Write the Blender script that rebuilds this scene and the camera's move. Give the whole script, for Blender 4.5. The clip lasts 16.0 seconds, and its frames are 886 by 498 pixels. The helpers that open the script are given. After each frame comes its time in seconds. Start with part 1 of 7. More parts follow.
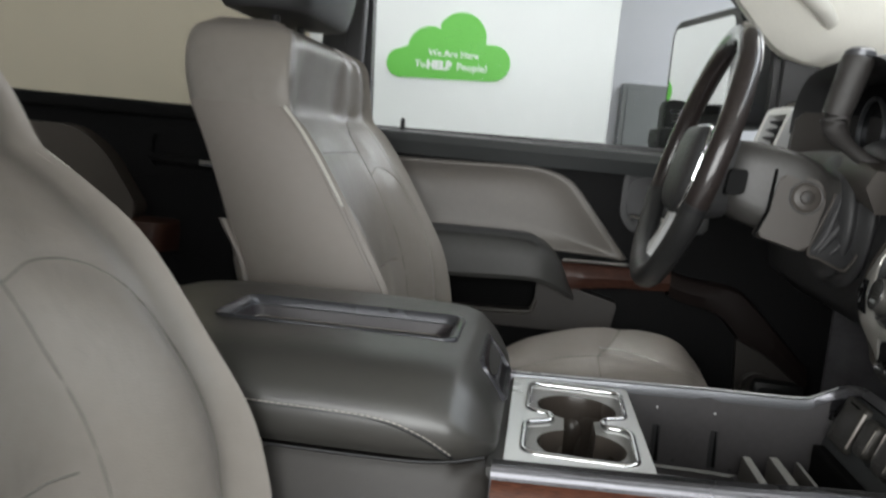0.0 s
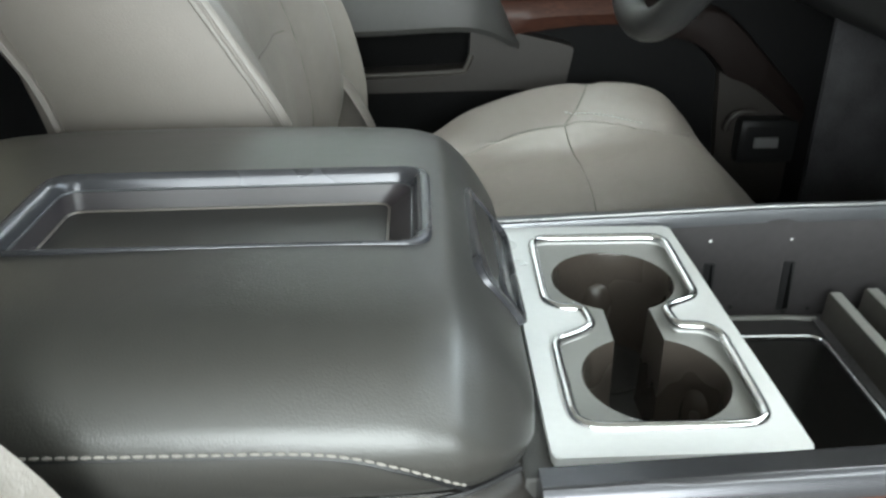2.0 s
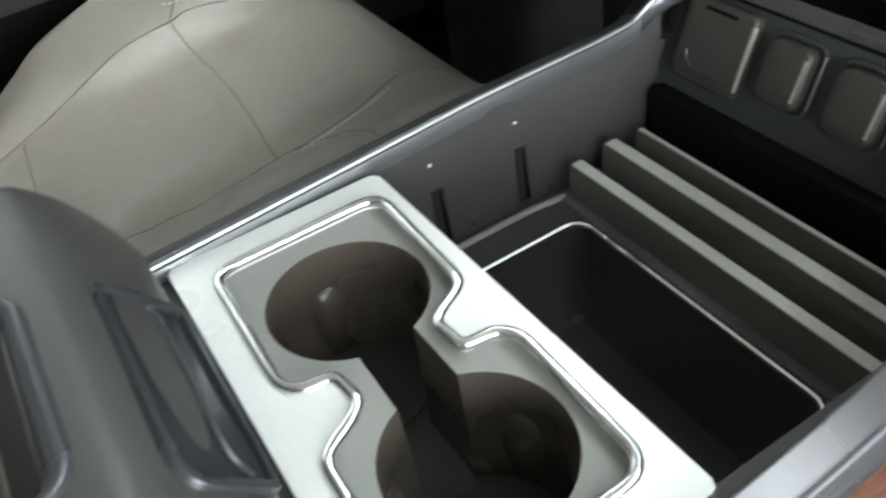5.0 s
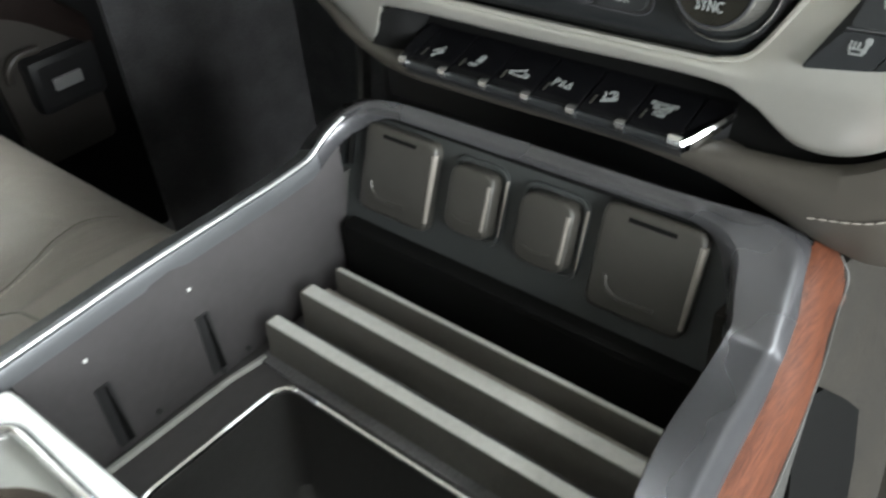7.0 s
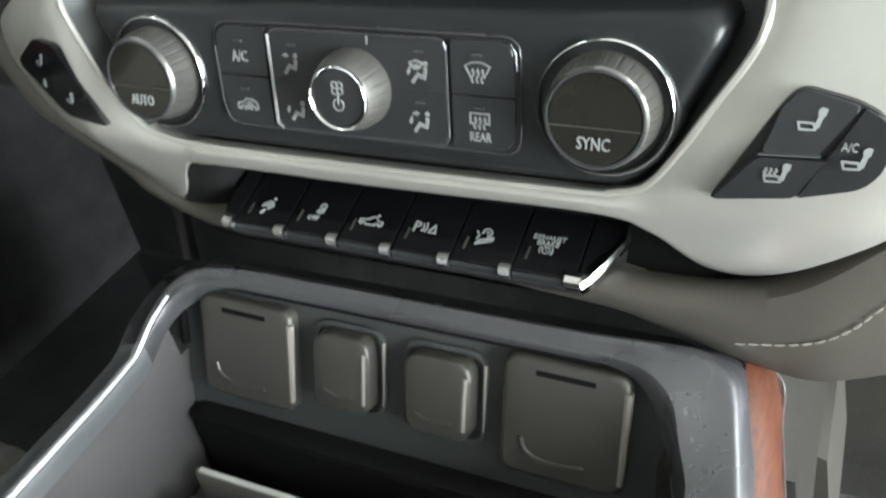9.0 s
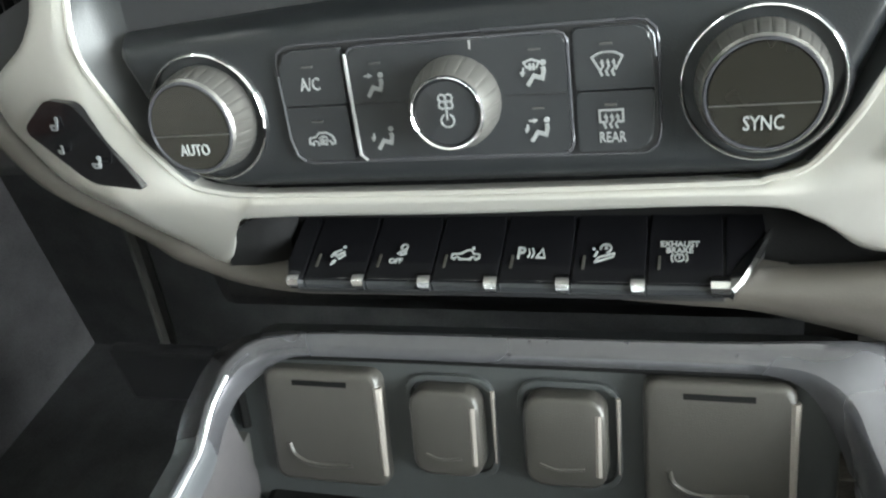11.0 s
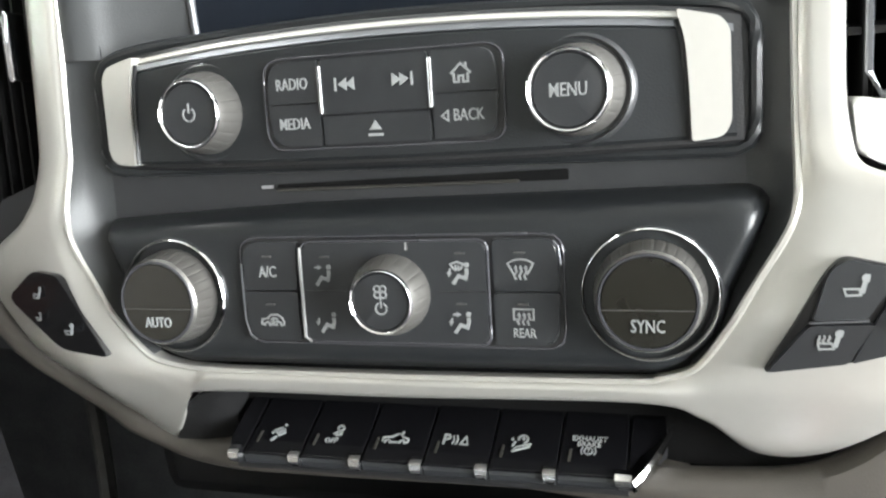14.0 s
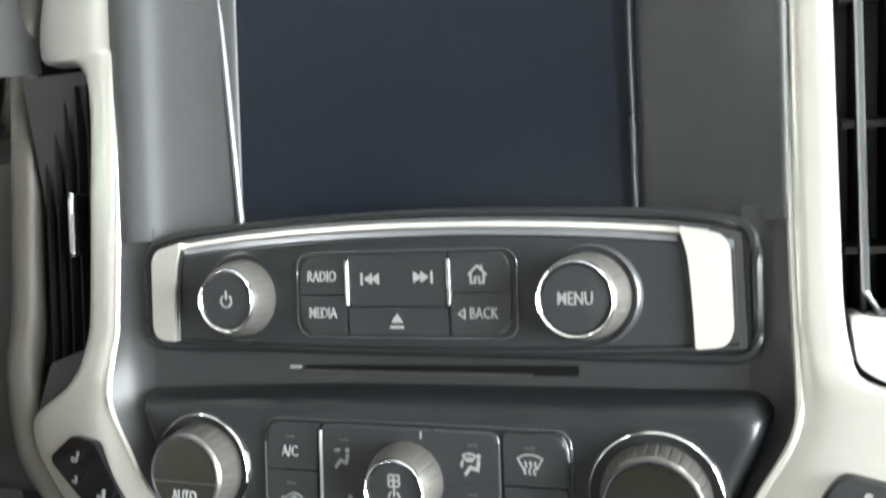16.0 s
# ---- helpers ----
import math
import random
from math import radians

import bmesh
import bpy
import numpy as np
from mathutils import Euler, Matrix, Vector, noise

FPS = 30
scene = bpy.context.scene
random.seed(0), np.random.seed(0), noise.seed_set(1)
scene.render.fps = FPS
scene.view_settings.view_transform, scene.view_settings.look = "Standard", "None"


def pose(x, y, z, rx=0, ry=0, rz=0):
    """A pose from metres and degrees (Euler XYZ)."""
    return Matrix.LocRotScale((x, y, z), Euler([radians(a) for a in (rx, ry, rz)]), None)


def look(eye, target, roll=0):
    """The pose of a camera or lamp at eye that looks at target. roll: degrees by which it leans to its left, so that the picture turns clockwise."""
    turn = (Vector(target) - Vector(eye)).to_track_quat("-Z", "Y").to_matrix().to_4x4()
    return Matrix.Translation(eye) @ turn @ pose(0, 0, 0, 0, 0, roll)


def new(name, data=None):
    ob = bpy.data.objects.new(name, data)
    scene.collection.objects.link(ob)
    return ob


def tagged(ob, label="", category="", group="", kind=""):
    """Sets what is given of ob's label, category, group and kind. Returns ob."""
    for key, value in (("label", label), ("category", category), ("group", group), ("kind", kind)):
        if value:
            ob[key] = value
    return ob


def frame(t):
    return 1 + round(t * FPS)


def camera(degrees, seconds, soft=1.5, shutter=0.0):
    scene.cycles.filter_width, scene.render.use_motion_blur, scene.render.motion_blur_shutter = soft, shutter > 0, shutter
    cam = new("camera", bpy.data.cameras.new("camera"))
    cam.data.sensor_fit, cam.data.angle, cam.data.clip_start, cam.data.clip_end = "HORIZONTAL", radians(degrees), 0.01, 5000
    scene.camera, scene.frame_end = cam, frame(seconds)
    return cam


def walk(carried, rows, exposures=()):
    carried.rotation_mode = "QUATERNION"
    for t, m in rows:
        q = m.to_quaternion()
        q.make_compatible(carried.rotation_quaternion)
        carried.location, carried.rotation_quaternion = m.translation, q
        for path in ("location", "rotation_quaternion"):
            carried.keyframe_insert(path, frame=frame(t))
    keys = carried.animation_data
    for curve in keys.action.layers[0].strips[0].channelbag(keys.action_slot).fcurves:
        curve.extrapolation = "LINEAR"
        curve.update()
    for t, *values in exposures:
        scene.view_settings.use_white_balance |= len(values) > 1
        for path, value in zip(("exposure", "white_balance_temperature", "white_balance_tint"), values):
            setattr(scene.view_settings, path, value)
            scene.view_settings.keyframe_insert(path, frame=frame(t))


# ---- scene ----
# Vehicle axes: x ahead, y to the driver's side, z up. Lengths are noted in cab units and brought to metres by S.
S, GROUND = 1.1, 0.055
cam = camera(55.8, 16.0, soft=2.3, shutter=0.5)
PATH = [
    (0, (-0.1488, -0.7658, 1.3832), (-0.3642, 1.2045, 1.1173), 5.42),
    (0.5, (-0.1461, -0.6589, 1.3863), (-0.2882, 1.2901, 0.9586), 5.04),
    (1, (-0.1569, -0.5664, 1.3848), (-0.2573, 1.3432, 0.8005), 3.90),
    (1.5, (-0.1823, -0.4923, 1.3826), (-0.2216, 1.3632, 0.6362), 2.04),
    (2, (-0.2130, -0.4244, 1.3892), (-0.1576, 1.3616, 0.4911), 0.01),
    (2.5, (-0.2419, -0.3653, 1.3904), (-0.1130, 1.3506, 0.3727), -2.00),
    (3, (-0.2504, -0.3224, 1.4011), (-0.0582, 1.3421, 0.3094), -3.42),
    (3.5, (-0.2431, -0.2854, 1.3955), (0.0461, 1.3201, 0.2396), -4.40),
    (4, (-0.2250, -0.2529, 1.3938), (0.1795, 1.2732, 0.1650), -5.64),
    (4.5, (-0.2089, -0.2217, 1.3750), (0.3848, 1.2216, 0.1232), -6.41),
    (5, (-0.1703, -0.2338, 1.3946), (0.4846, 1.1265, 0.0827), -9.91),
    (7.3, (-0.0740, -0.1988, 1.3850), (1.1278, 0.8355, 0.1664), -5.68),
    (7.5, (-0.0559, -0.1970, 1.4022), (1.1061, 0.8138, 0.1265), -7.53),
    (8, (-0.0436, -0.1884, 1.4005), (1.1860, 0.7536, 0.1354), -7.04),
    (8.5, (-0.0319, -0.1666, 1.3953), (1.2641, 0.6966, 0.1403), -7.44),
    (9, (-0.0271, -0.1449, 1.3992), (1.3637, 0.6263, 0.1857), -9.01),
    (9.5, (-0.0273, -0.1230, 1.4030), (1.4272, 0.5825, 0.2252), -11.54),
    (9.7, (-0.0279, -0.1118, 1.3995), (1.4419, 0.5748, 0.2299), -11.95),
    (11.8, (-0.0183, -0.0663, 1.3792), (1.5536, 0.5067, 0.2835), -11.86),
    (12, (-0.0154, -0.0685, 1.3831), (1.5824, 0.5001, 0.3243), -11.43),
    (12.5, (-0.0227, -0.0774, 1.3868), (1.6684, 0.4695, 0.4693), -9.44),
    (13, (-0.0381, -0.0887, 1.3813), (1.7225, 0.4710, 0.6156), -7.75),
    (13.5, (-0.0454, -0.0965, 1.3820), (1.7408, 0.4814, 0.6931), -7.01),
    (14, (-0.0545, -0.0982, 1.3829), (1.7329, 0.4834, 0.7001), -6.91),
    (14.5, (-0.0595, -0.0989, 1.3799), (1.7332, 0.4927, 0.7185), -6.60),
    (15, (-0.0598, -0.1072, 1.3876), (1.7418, 0.5362, 0.8052), -6.45),
    (15.5, (-0.0570, -0.1117, 1.3964), (1.7589, 0.5696, 0.9086), -6.10),
    (16, (-0.0581, -0.1151, 1.4093), (1.7782, 0.5776, 1.0220), -5.78),
]


def W(p):
    """Metres from cab units."""
    return Vector((p[0] * S, p[1] * S, (p[2] - GROUND) * S))


EXPOSURES = [(0.0, -0.62, 6500, 13), (0.5, -0.12, 6450, 13), (1.0, 0.15, 6400, 13), (1.5, 0.27, 6300, 9), (3.0, 0.46, 6150, 4), (5.0, 0.54, 6250, 7), (7.5, 1.34, 6300, 8), (8.5, 1.49, 6200, 6), (9.5, 1.64, 6200, 6), (12.0, 2.24, 6200, 6), (13.0, 2.24, 6200, 6), (14.0, 1.87, 6350, 12), (15.0, 1.83, 6300, 11), (16.0, 1.98, 6300, 10)]
walk(cam, [(t, look(W(eye), W(target), roll)) for t, eye, target, roll in PATH], EXPOSURES)

# ---- light: unseen lamps added over and beside the cab, shining in through its openings ----
world = bpy.data.worlds.new("world")
scene.world = world
world.use_nodes = True
world.node_tree.nodes["Background"].inputs["Color"].default_value = (0.92, 0.96, 1.0, 1)
world.node_tree.nodes["Background"].inputs["Strength"].default_value = 0.3


COOL = (0.86, 0.95, 1.0)


def area_lamp(name, eye, target, w, h, watts, colour=(0.98, 1.0, 0.96)):
    lamp = bpy.data.lights.new(name, "AREA")
    lamp.shape, lamp.size, lamp.size_y, lamp.energy, lamp.color = "RECTANGLE", w, h, watts, colour
    ob = new(name, lamp)
    ob.matrix_world = look(eye, target)
    return ob


# unseen overhead lamps, placed and driven to brighten the cab's inside
for x, y, w, h, e in ((0.6, -2.6, 5.0, 1.2, 120), (2.9, 0.0, 1.6, 4.5, 150), (-0.4, 2.0, 5.0, 0.8, 115), (-4.2, 0.0, 2.0, 4.0, 45)):
    area_lamp("overhead_fill", (x, y, 3.9), (x, y, 0), w, h, e, COOL if x > 2 else (0.98, 1.0, 0.96))
# an added lamp ahead and across from the driver's window; the wall there is closed
area_lamp("front_left_fill", (2.2, 4.7, 3.1), (0.0, 0.2, 1.2), 2.8, 1.2, 80, (0.93, 0.98, 1.0))
# a wide added lamp on the passenger's side, to brighten the cab
area_lamp("passenger_side_fill", (-0.6, -4.2, 1.75), (0.1, 0.0, 1.2), 4.2, 2.4, 400, (0.97, 1.0, 0.98))

# ---- materials ----
def material(name, colour, rough=0.5, metal=0.0, vary=0.08, scale=40.0, bump=0.0, bump_scale=600.0, coat=0.0, spec=0.5, rough_vary=0.06, wrinkle=0.0):
    """A painted, moulded or leather surface: two scales of tone, a little uneven gloss and fine relief."""
    m = bpy.data.materials.new(name)
    m.use_nodes = True
    nt = m.node_tree
    b = nt.nodes["Principled BSDF"]
    co = nt.nodes.new("ShaderNodeTexCoord")
    big, small = nt.nodes.new("ShaderNodeTexNoise"), nt.nodes.new("ShaderNodeTexNoise")
    big.inputs["Scale"].default_value, small.inputs["Scale"].default_value = scale * 0.15, scale * 4
    big.inputs["Detail"].default_value, small.inputs["Detail"].default_value = 3, 2
    for n in (big, small):
        nt.links.new(co.outputs["Object"], n.inputs["Vector"])
    mixn = nt.nodes.new("ShaderNodeMath")
    mixn.operation = "MULTIPLY_ADD"
    mixn.inputs[1].default_value = 0.6
    nt.links.new(big.outputs["Fac"], mixn.inputs[0])
    half = nt.nodes.new("ShaderNodeMath")
    half.operation = "MULTIPLY"
    half.inputs[1].default_value = 0.4
    nt.links.new(small.outputs["Fac"], half.inputs[0])
    nt.links.new(half.outputs[0], mixn.inputs[2])
    ramp = nt.nodes.new("ShaderNodeValToRGB")
    ramp.color_ramp.elements[0].position, ramp.color_ramp.elements[1].position = 0.3, 0.7
    ramp.color_ramp.elements[0].color = (*[c * (1 - vary) for c in colour], 1)
    ramp.color_ramp.elements[1].color = (*[min(1, c * (1 + vary)) for c in colour], 1)
    nt.links.new(mixn.outputs[0], ramp.inputs["Fac"])
    nt.links.new(ramp.outputs["Color"], b.inputs["Base Color"])
    rr = nt.nodes.new("ShaderNodeMapRange")
    rr.inputs["From Min"].default_value, rr.inputs["From Max"].default_value = 0.3, 0.7
    rr.inputs["To Min"].default_value, rr.inputs["To Max"].default_value = max(0.02, rough - rough_vary), min(1, rough + rough_vary)
    nt.links.new(big.outputs["Fac"], rr.inputs["Value"])
    nt.links.new(rr.outputs[0], b.inputs["Roughness"])
    b.inputs["Metallic"].default_value = metal
    b.inputs["Specular IOR Level"].default_value = spec
    b.inputs["Coat Weight"].default_value = coat
    b.inputs["Coat Roughness"].default_value = 0.06
    if bump:
        v = nt.nodes.new("ShaderNodeTexVoronoi")
        v.inputs["Scale"].default_value = bump_scale
        nt.links.new(co.outputs["Object"], v.inputs["Vector"])
        bp = nt.nodes.new("ShaderNodeBump")
        bp.inputs["Strength"].default_value, bp.inputs["Distance"].default_value = bump, 0.0006
        nt.links.new(v.outputs["Distance"], bp.inputs["Height"])
        nt.links.new(bp.outputs["Normal"], b.inputs["Normal"])
        if wrinkle:
            wn = nt.nodes.new("ShaderNodeTexNoise")
            wn.inputs["Scale"].default_value, wn.inputs["Detail"].default_value, wn.inputs["Distortion"].default_value = 14.0, 3, 0.8
            nt.links.new(co.outputs["Object"], wn.inputs["Vector"])
            b2 = nt.nodes.new("ShaderNodeBump")
            b2.inputs["Strength"].default_value, b2.inputs["Distance"].default_value = wrinkle, 0.012
            nt.links.new(wn.outputs["Fac"], b2.inputs["Height"])
            nt.links.new(b2.outputs["Normal"], bp.inputs["Normal"])
    return m


def wood_material(name, dark, light, coat=0.08):
    m = bpy.data.materials.new(name)
    m.use_nodes = True
    nt = m.node_tree
    b = nt.nodes["Principled BSDF"]
    co, mp = nt.nodes.new("ShaderNodeTexCoord"), nt.nodes.new("ShaderNodeMapping")
    mp.inputs["Scale"].default_value = (34, 240, 240)
    n1, n2 = nt.nodes.new("ShaderNodeTexNoise"), nt.nodes.new("ShaderNodeTexNoise")
    n1.inputs["Scale"].default_value, n1.inputs["Detail"].default_value, n1.inputs["Distortion"].default_value = 1.6, 6, 1.2
    n2.inputs["Scale"].default_value = 9
    ramp = nt.nodes.new("ShaderNodeValToRGB")
    ramp.color_ramp.elements[0].position, ramp.color_ramp.elements[1].position = 0.32, 0.66
    ramp.color_ramp.elements[0].color, ramp.color_ramp.elements[1].color = (*dark, 1), (*light, 1)
    add = nt.nodes.new("ShaderNodeMath")
    add.operation = "MULTIPLY_ADD"
    add.inputs[1].default_value = 0.25
    nt.links.new(co.outputs["Object"], mp.inputs["Vector"])
    nt.links.new(mp.outputs[0], n1.inputs["Vector"])
    nt.links.new(mp.outputs[0], n2.inputs["Vector"])
    nt.links.new(n2.outputs["Fac"], add.inputs[0])
    sub = nt.nodes.new("ShaderNodeMath")
    sub.operation = "MULTIPLY"
    sub.inputs[1].default_value = 0.78
    nt.links.new(n1.outputs["Fac"], sub.inputs[0])
    nt.links.new(sub.outputs[0], add.inputs[2])
    nt.links.new(add.outputs[0], ramp.inputs["Fac"])
    nt.links.new(ramp.outputs["Color"], b.inputs["Base Color"])
    b.inputs["Roughness"].default_value = 0.5
    b.inputs["Specular IOR Level"].default_value = 0.3
    b.inputs["Coat Weight"].default_value = coat
    b.inputs["Coat Roughness"].default_value = 0.12
    return m


LEATHER = material("grey_leather", (0.25, 0.228, 0.204), 0.34, 0, 0.07, 20, 0.3, 700, wrinkle=0.2)
DOOR_LEATHER = material("door_vinyl", (0.168, 0.155, 0.14), 0.42, 0, 0.06, 20, 0.3, 800, wrinkle=0.06)
LEATHER_SIDE = material("grey_vinyl", (0.245, 0.219, 0.197), 0.5, 0, 0.05, 20, 0.3, 800, wrinkle=0.06)
LID = material("dark_vinyl", (0.046, 0.0445, 0.0405), 0.34, 0, 0.07, 20, 0.14, 900, wrinkle=0.05, spec=0.8)
SOFT_DARK = material("dark_moulded_plastic", (0.045, 0.045, 0.046), 0.5, 0, 0.1, 30, 0.25, 1000)
BODY = material("charcoal_plastic", (0.06, 0.059, 0.056), 0.5, 0, 0.1, 30, 0.3, 1100)
BLACK = material("black_plastic", (0.016, 0.016, 0.017), 0.42, 0, 0.15, 30, 0.15, 1100)
PANEL = material("dark_grey_panel", (0.0155, 0.017, 0.0185), 0.33, 0, 0.1, 30, 0.1, 1200, spec=0.36)
GLOSS = material("gloss_black", (0.006, 0.006, 0.007), 0.1, 0, 0.1, 20, spec=0.3)
SILVER = material("satin_silver", (0.82, 0.83, 0.82), 0.33, 0.2, 0.04, 60)
RAIL = material("graphite_silver", (0.155, 0.16, 0.17), 0.34, 0.65, 0.06, 60)
CHAMPAGNE = material("champagne_paint", (0.52, 0.51, 0.475), 0.34, 0.6, 0.03, 60)
CHROME = material("chrome", (0.86, 0.86, 0.87), 0.07, 1.0, 0.02, 30, rough_vary=0.02)
TRAY_RIM = material("glossy_tray_rim", (0.075, 0.076, 0.084), 0.26, 0.4, 0.06, 60)
TRAY = material("satin_tray_plastic", (0.058, 0.051, 0.055), 0.36, 0.0, 0.08, 60, 0.1, 1500)
KICK = material("dark_kick_carpet", (0.11, 0.107, 0.112), 0.95, 0, 0.4, 120, 0.8, 900)
# near-black for recesses and gaps: their shade is in the colour
SHADE_BLACK = material("recess_shade_black", (0.005, 0.005, 0.005), 0.8, 0, 0.2, 60, 0.2, 1100, spec=0.1)
RUBBER = material("ribbed_rubber", (0.036, 0.035, 0.034), 0.62, 0, 0.2, 60, 0.3, 1500)
BIN = material("bin_plastic", (0.05, 0.0465, 0.048), 0.45, 0, 0.2, 40, 0.25, 1500)
CARPET = material("black_carpet", (0.1, 0.102, 0.105), 0.95, 0, 0.4, 120, 0.8, 900)
WOOD = wood_material("burl_wood", (0.036, 0.011, 0.006), (0.1, 0.033, 0.016))
WOOD_DARK = wood_material("dark_wood", (0.026, 0.011, 0.008), (0.085, 0.034, 0.022))
CREAM = material("cream_headliner", (0.78, 0.76, 0.69), 0.8, 0, 0.04, 60, 0.3, 1500)
WHITE_INK = material("white_marking", (0.25, 0.26, 0.26), 0.5, 0, 0.02, 60)
WALL = material("white_painted_panel", (0.74, 0.76, 0.76), 0.45, 0, 0.03, 1.5)
BEIGE = material("beige_painted_wall", (0.44, 0.40, 0.32), 0.7, 0, 0.04, 2)
CONCRETE = material("grey_concrete", (0.3, 0.3, 0.29), 0.6, 0, 0.15, 8)
GREEN = material("green_vinyl", (0.12, 0.5, 0.06), 0.5, 0, 0.03, 10)
GREY_WALL = material("pale_grey_wall", (0.7, 0.71, 0.76), 0.6, 0, 0.03, 3)
MIRROR = material("mirror_glass", (0.9, 0.9, 0.9), 0.01, 1.0, 0.0, 10, rough_vary=0.0)
SCREEN = material("dark_display_glass", (0.011, 0.014, 0.020), 0.22, 0, 0.05, 10, spec=0.2)
THREAD = material("pale_thread", (0.32, 0.3, 0.27), 0.7, 0, 0.1, 200)
# darker copy of the rim's graphite; the dimmer reflection is in its colour
RAIL_FRONT = material("dim_graphite", (0.12, 0.12, 0.13), 0.27, 0.72, 0.06, 60)
RAIL_DARK = material("dark_satin_trim", (0.07, 0.07, 0.078), 0.24, 0.4, 0.08, 60)
INSERT = material("grey_insert_plastic", (0.26, 0.26, 0.245), 0.45, 0, 0.05, 60, 0.2, 1500)
CUP = material("brown_grey_cup_plastic", (0.06, 0.050, 0.042), 0.27, 0, 0.1, 60, 0.1, 1500)
DIVIDER = material("charcoal_divider", (0.092, 0.086, 0.078), 0.6, 0, 0.15, 60, 0.3, 1500)
COVER = material("warm_charcoal_cover", (0.043, 0.0405, 0.036), 0.36, 0.1, 0.08, 60, 0.2, 1800)
TAUPE_CARPET = material("taupe_carpet", (0.017, 0.0142, 0.0105), 0.95, 0, 0.7, 60, 0.8, 900)
TAUPE = material("taupe_soft_trim", (0.054, 0.0485, 0.041), 0.5, 0, 0.06, 30, 0.12, 1100)
KNURL = material("brushed_knob_metal", (0.165, 0.16, 0.149), 0.34, 0.7, 0.08, 60)
BUTTON = material("button_black", (0.019, 0.0205, 0.0225), 0.36, 0, 0.1, 60, 0.05, 1500)
TINT = material("tinted_knob_display", (0.016, 0.015, 0.012), 0.14, 0, 0.1, 20)
PANEL_SOFT = material("soft_dark_grey_panel", (0.029, 0.030, 0.032), 0.32, 0.2, 0.08, 30, 0.1, 1500)
SURROUND = material("dark_display_surround", (0.034, 0.036, 0.037), 0.48, 0.1, 0.08, 30, 0.1, 1500)
CONSOLE_SIDE = material("dark_brown_console_side", (0.032, 0.029, 0.026), 0.5, 0, 0.1, 30, 0.3, 1100)
GREY_TRIM = material("mid_grey_trim", (0.3, 0.3, 0.3), 0.4, 0.3, 0.05, 60)
WHEEL_WOOD = wood_material("wheel_rim_wood", (0.012, 0.009, 0.0085), (0.028, 0.021, 0.019), 1.0)
GREY_BROWN_DARK = material("dark_taupe_hard_plastic", (0.041, 0.036, 0.032), 0.5, 0, 0.08, 40, 0.2, 1200)
COLUMN = material("dark_column_plastic", (0.052, 0.050, 0.047), 0.42, 0, 0.12, 40, 0.2, 1200)
GREY_BROWN = material("taupe_hard_plastic", (0.066, 0.058, 0.051), 0.45, 0, 0.06, 40, 0.2, 1200)
LEVER = material("lever_grip", (0.045, 0.042, 0.04), 0.4, 0, 0.15, 60, 0.5, 1200)
DOOR_BLACK = material("black_door_trim", (0.0095, 0.0095, 0.0098), 0.7, 0, 0.15, 30, 0.2, 1100, spec=0.12)
LATCH = material("smoked_latch", (0.032, 0.032, 0.035), 0.13, 0.2, 0.1, 20)
# pale warm colour that draws highlights along edges
EDGE_SHEEN = material("warm_edge_sheen", (0.3, 0.275, 0.25), 0.32, 0.4, 0.1, 60)
SHEEN = material("rim_highlight", (0.58, 0.59, 0.6), 0.3, 0.6, 0.05, 60)
CHROME_SOFT = material("satin_chrome", (0.88, 0.88, 0.89), 0.14, 1.0, 0.02, 30, rough_vary=0.03)
DIVIDER_TOP = material("lit_divider_top", (0.5, 0.5, 0.48), 0.5, 0, 0.12, 60, 0.2, 1500)
OUTLET = material("slate_outlet_panel", (0.034, 0.037, 0.0375), 0.4, 0, 0.1, 40, 0.15, 1200)
CABINET = material("grey_cabinet_paint", (0.2, 0.21, 0.215), 0.5, 0, 0.05, 10)
# rear panel's vinyl, darkened in colour for the shade behind the seats
REAR_TRIM = material("shaded_rear_trim", (0.085, 0.070, 0.058), 0.5, 0, 0.08, 20, 0.3, 800)
PALE = material("pale_grey_plastic", (0.5, 0.5, 0.48), 0.45, 0, 0.05, 60, 0.1, 1500)
SHADED_ARCH = material("shaded_wood_arch", (0.014, 0.0095, 0.0085), 0.55, 0, 0.2, 40, 0.2, 1100, spec=0.2)
RIM_LEATHER = material("black_rim_leather", (0.022, 0.022, 0.022), 0.42, 0, 0.15, 60, 0.35, 1100)
PIPING = material("pale_leather_piping", (0.6, 0.58, 0.53), 0.35, 0, 0.05, 60, 0.2, 900)
SEAM = material("dark_seam", (0.16, 0.15, 0.135), 0.8, 0, 0.1, 60)


def glass_material(name, tint):
    m = bpy.data.materials.new(name)
    m.use_nodes = True
    b = m.node_tree.nodes["Principled BSDF"]
    b.inputs["Base Color"].default_value = (*tint, 1)
    b.inputs["Roughness"].default_value = 0.0
    b.inputs["IOR"].default_value = 1.03
    b.inputs["Transmission Weight"].default_value = 1.0
    return m


GLASS = glass_material("clear_glass", (0.97, 0.99, 0.98))
TINTED = glass_material("tinted_glass", (0.62, 0.62, 0.6))
TINTED_DARK = glass_material("light_blocking_glass", (0.06, 0.06, 0.06))


# ---- building tools (cab units) ----
from mathutils.bvhtree import BVHTree

def thing(name, base, label, category, group="", kind=""):
    ob = new(name)
    ob.location = W(base)
    return tagged(ob, label, category, group, kind)


def place(ob):
    p = Vector((0, 0, 0))
    while ob is not None:
        p += ob.location
        ob = ob.parent
    return p


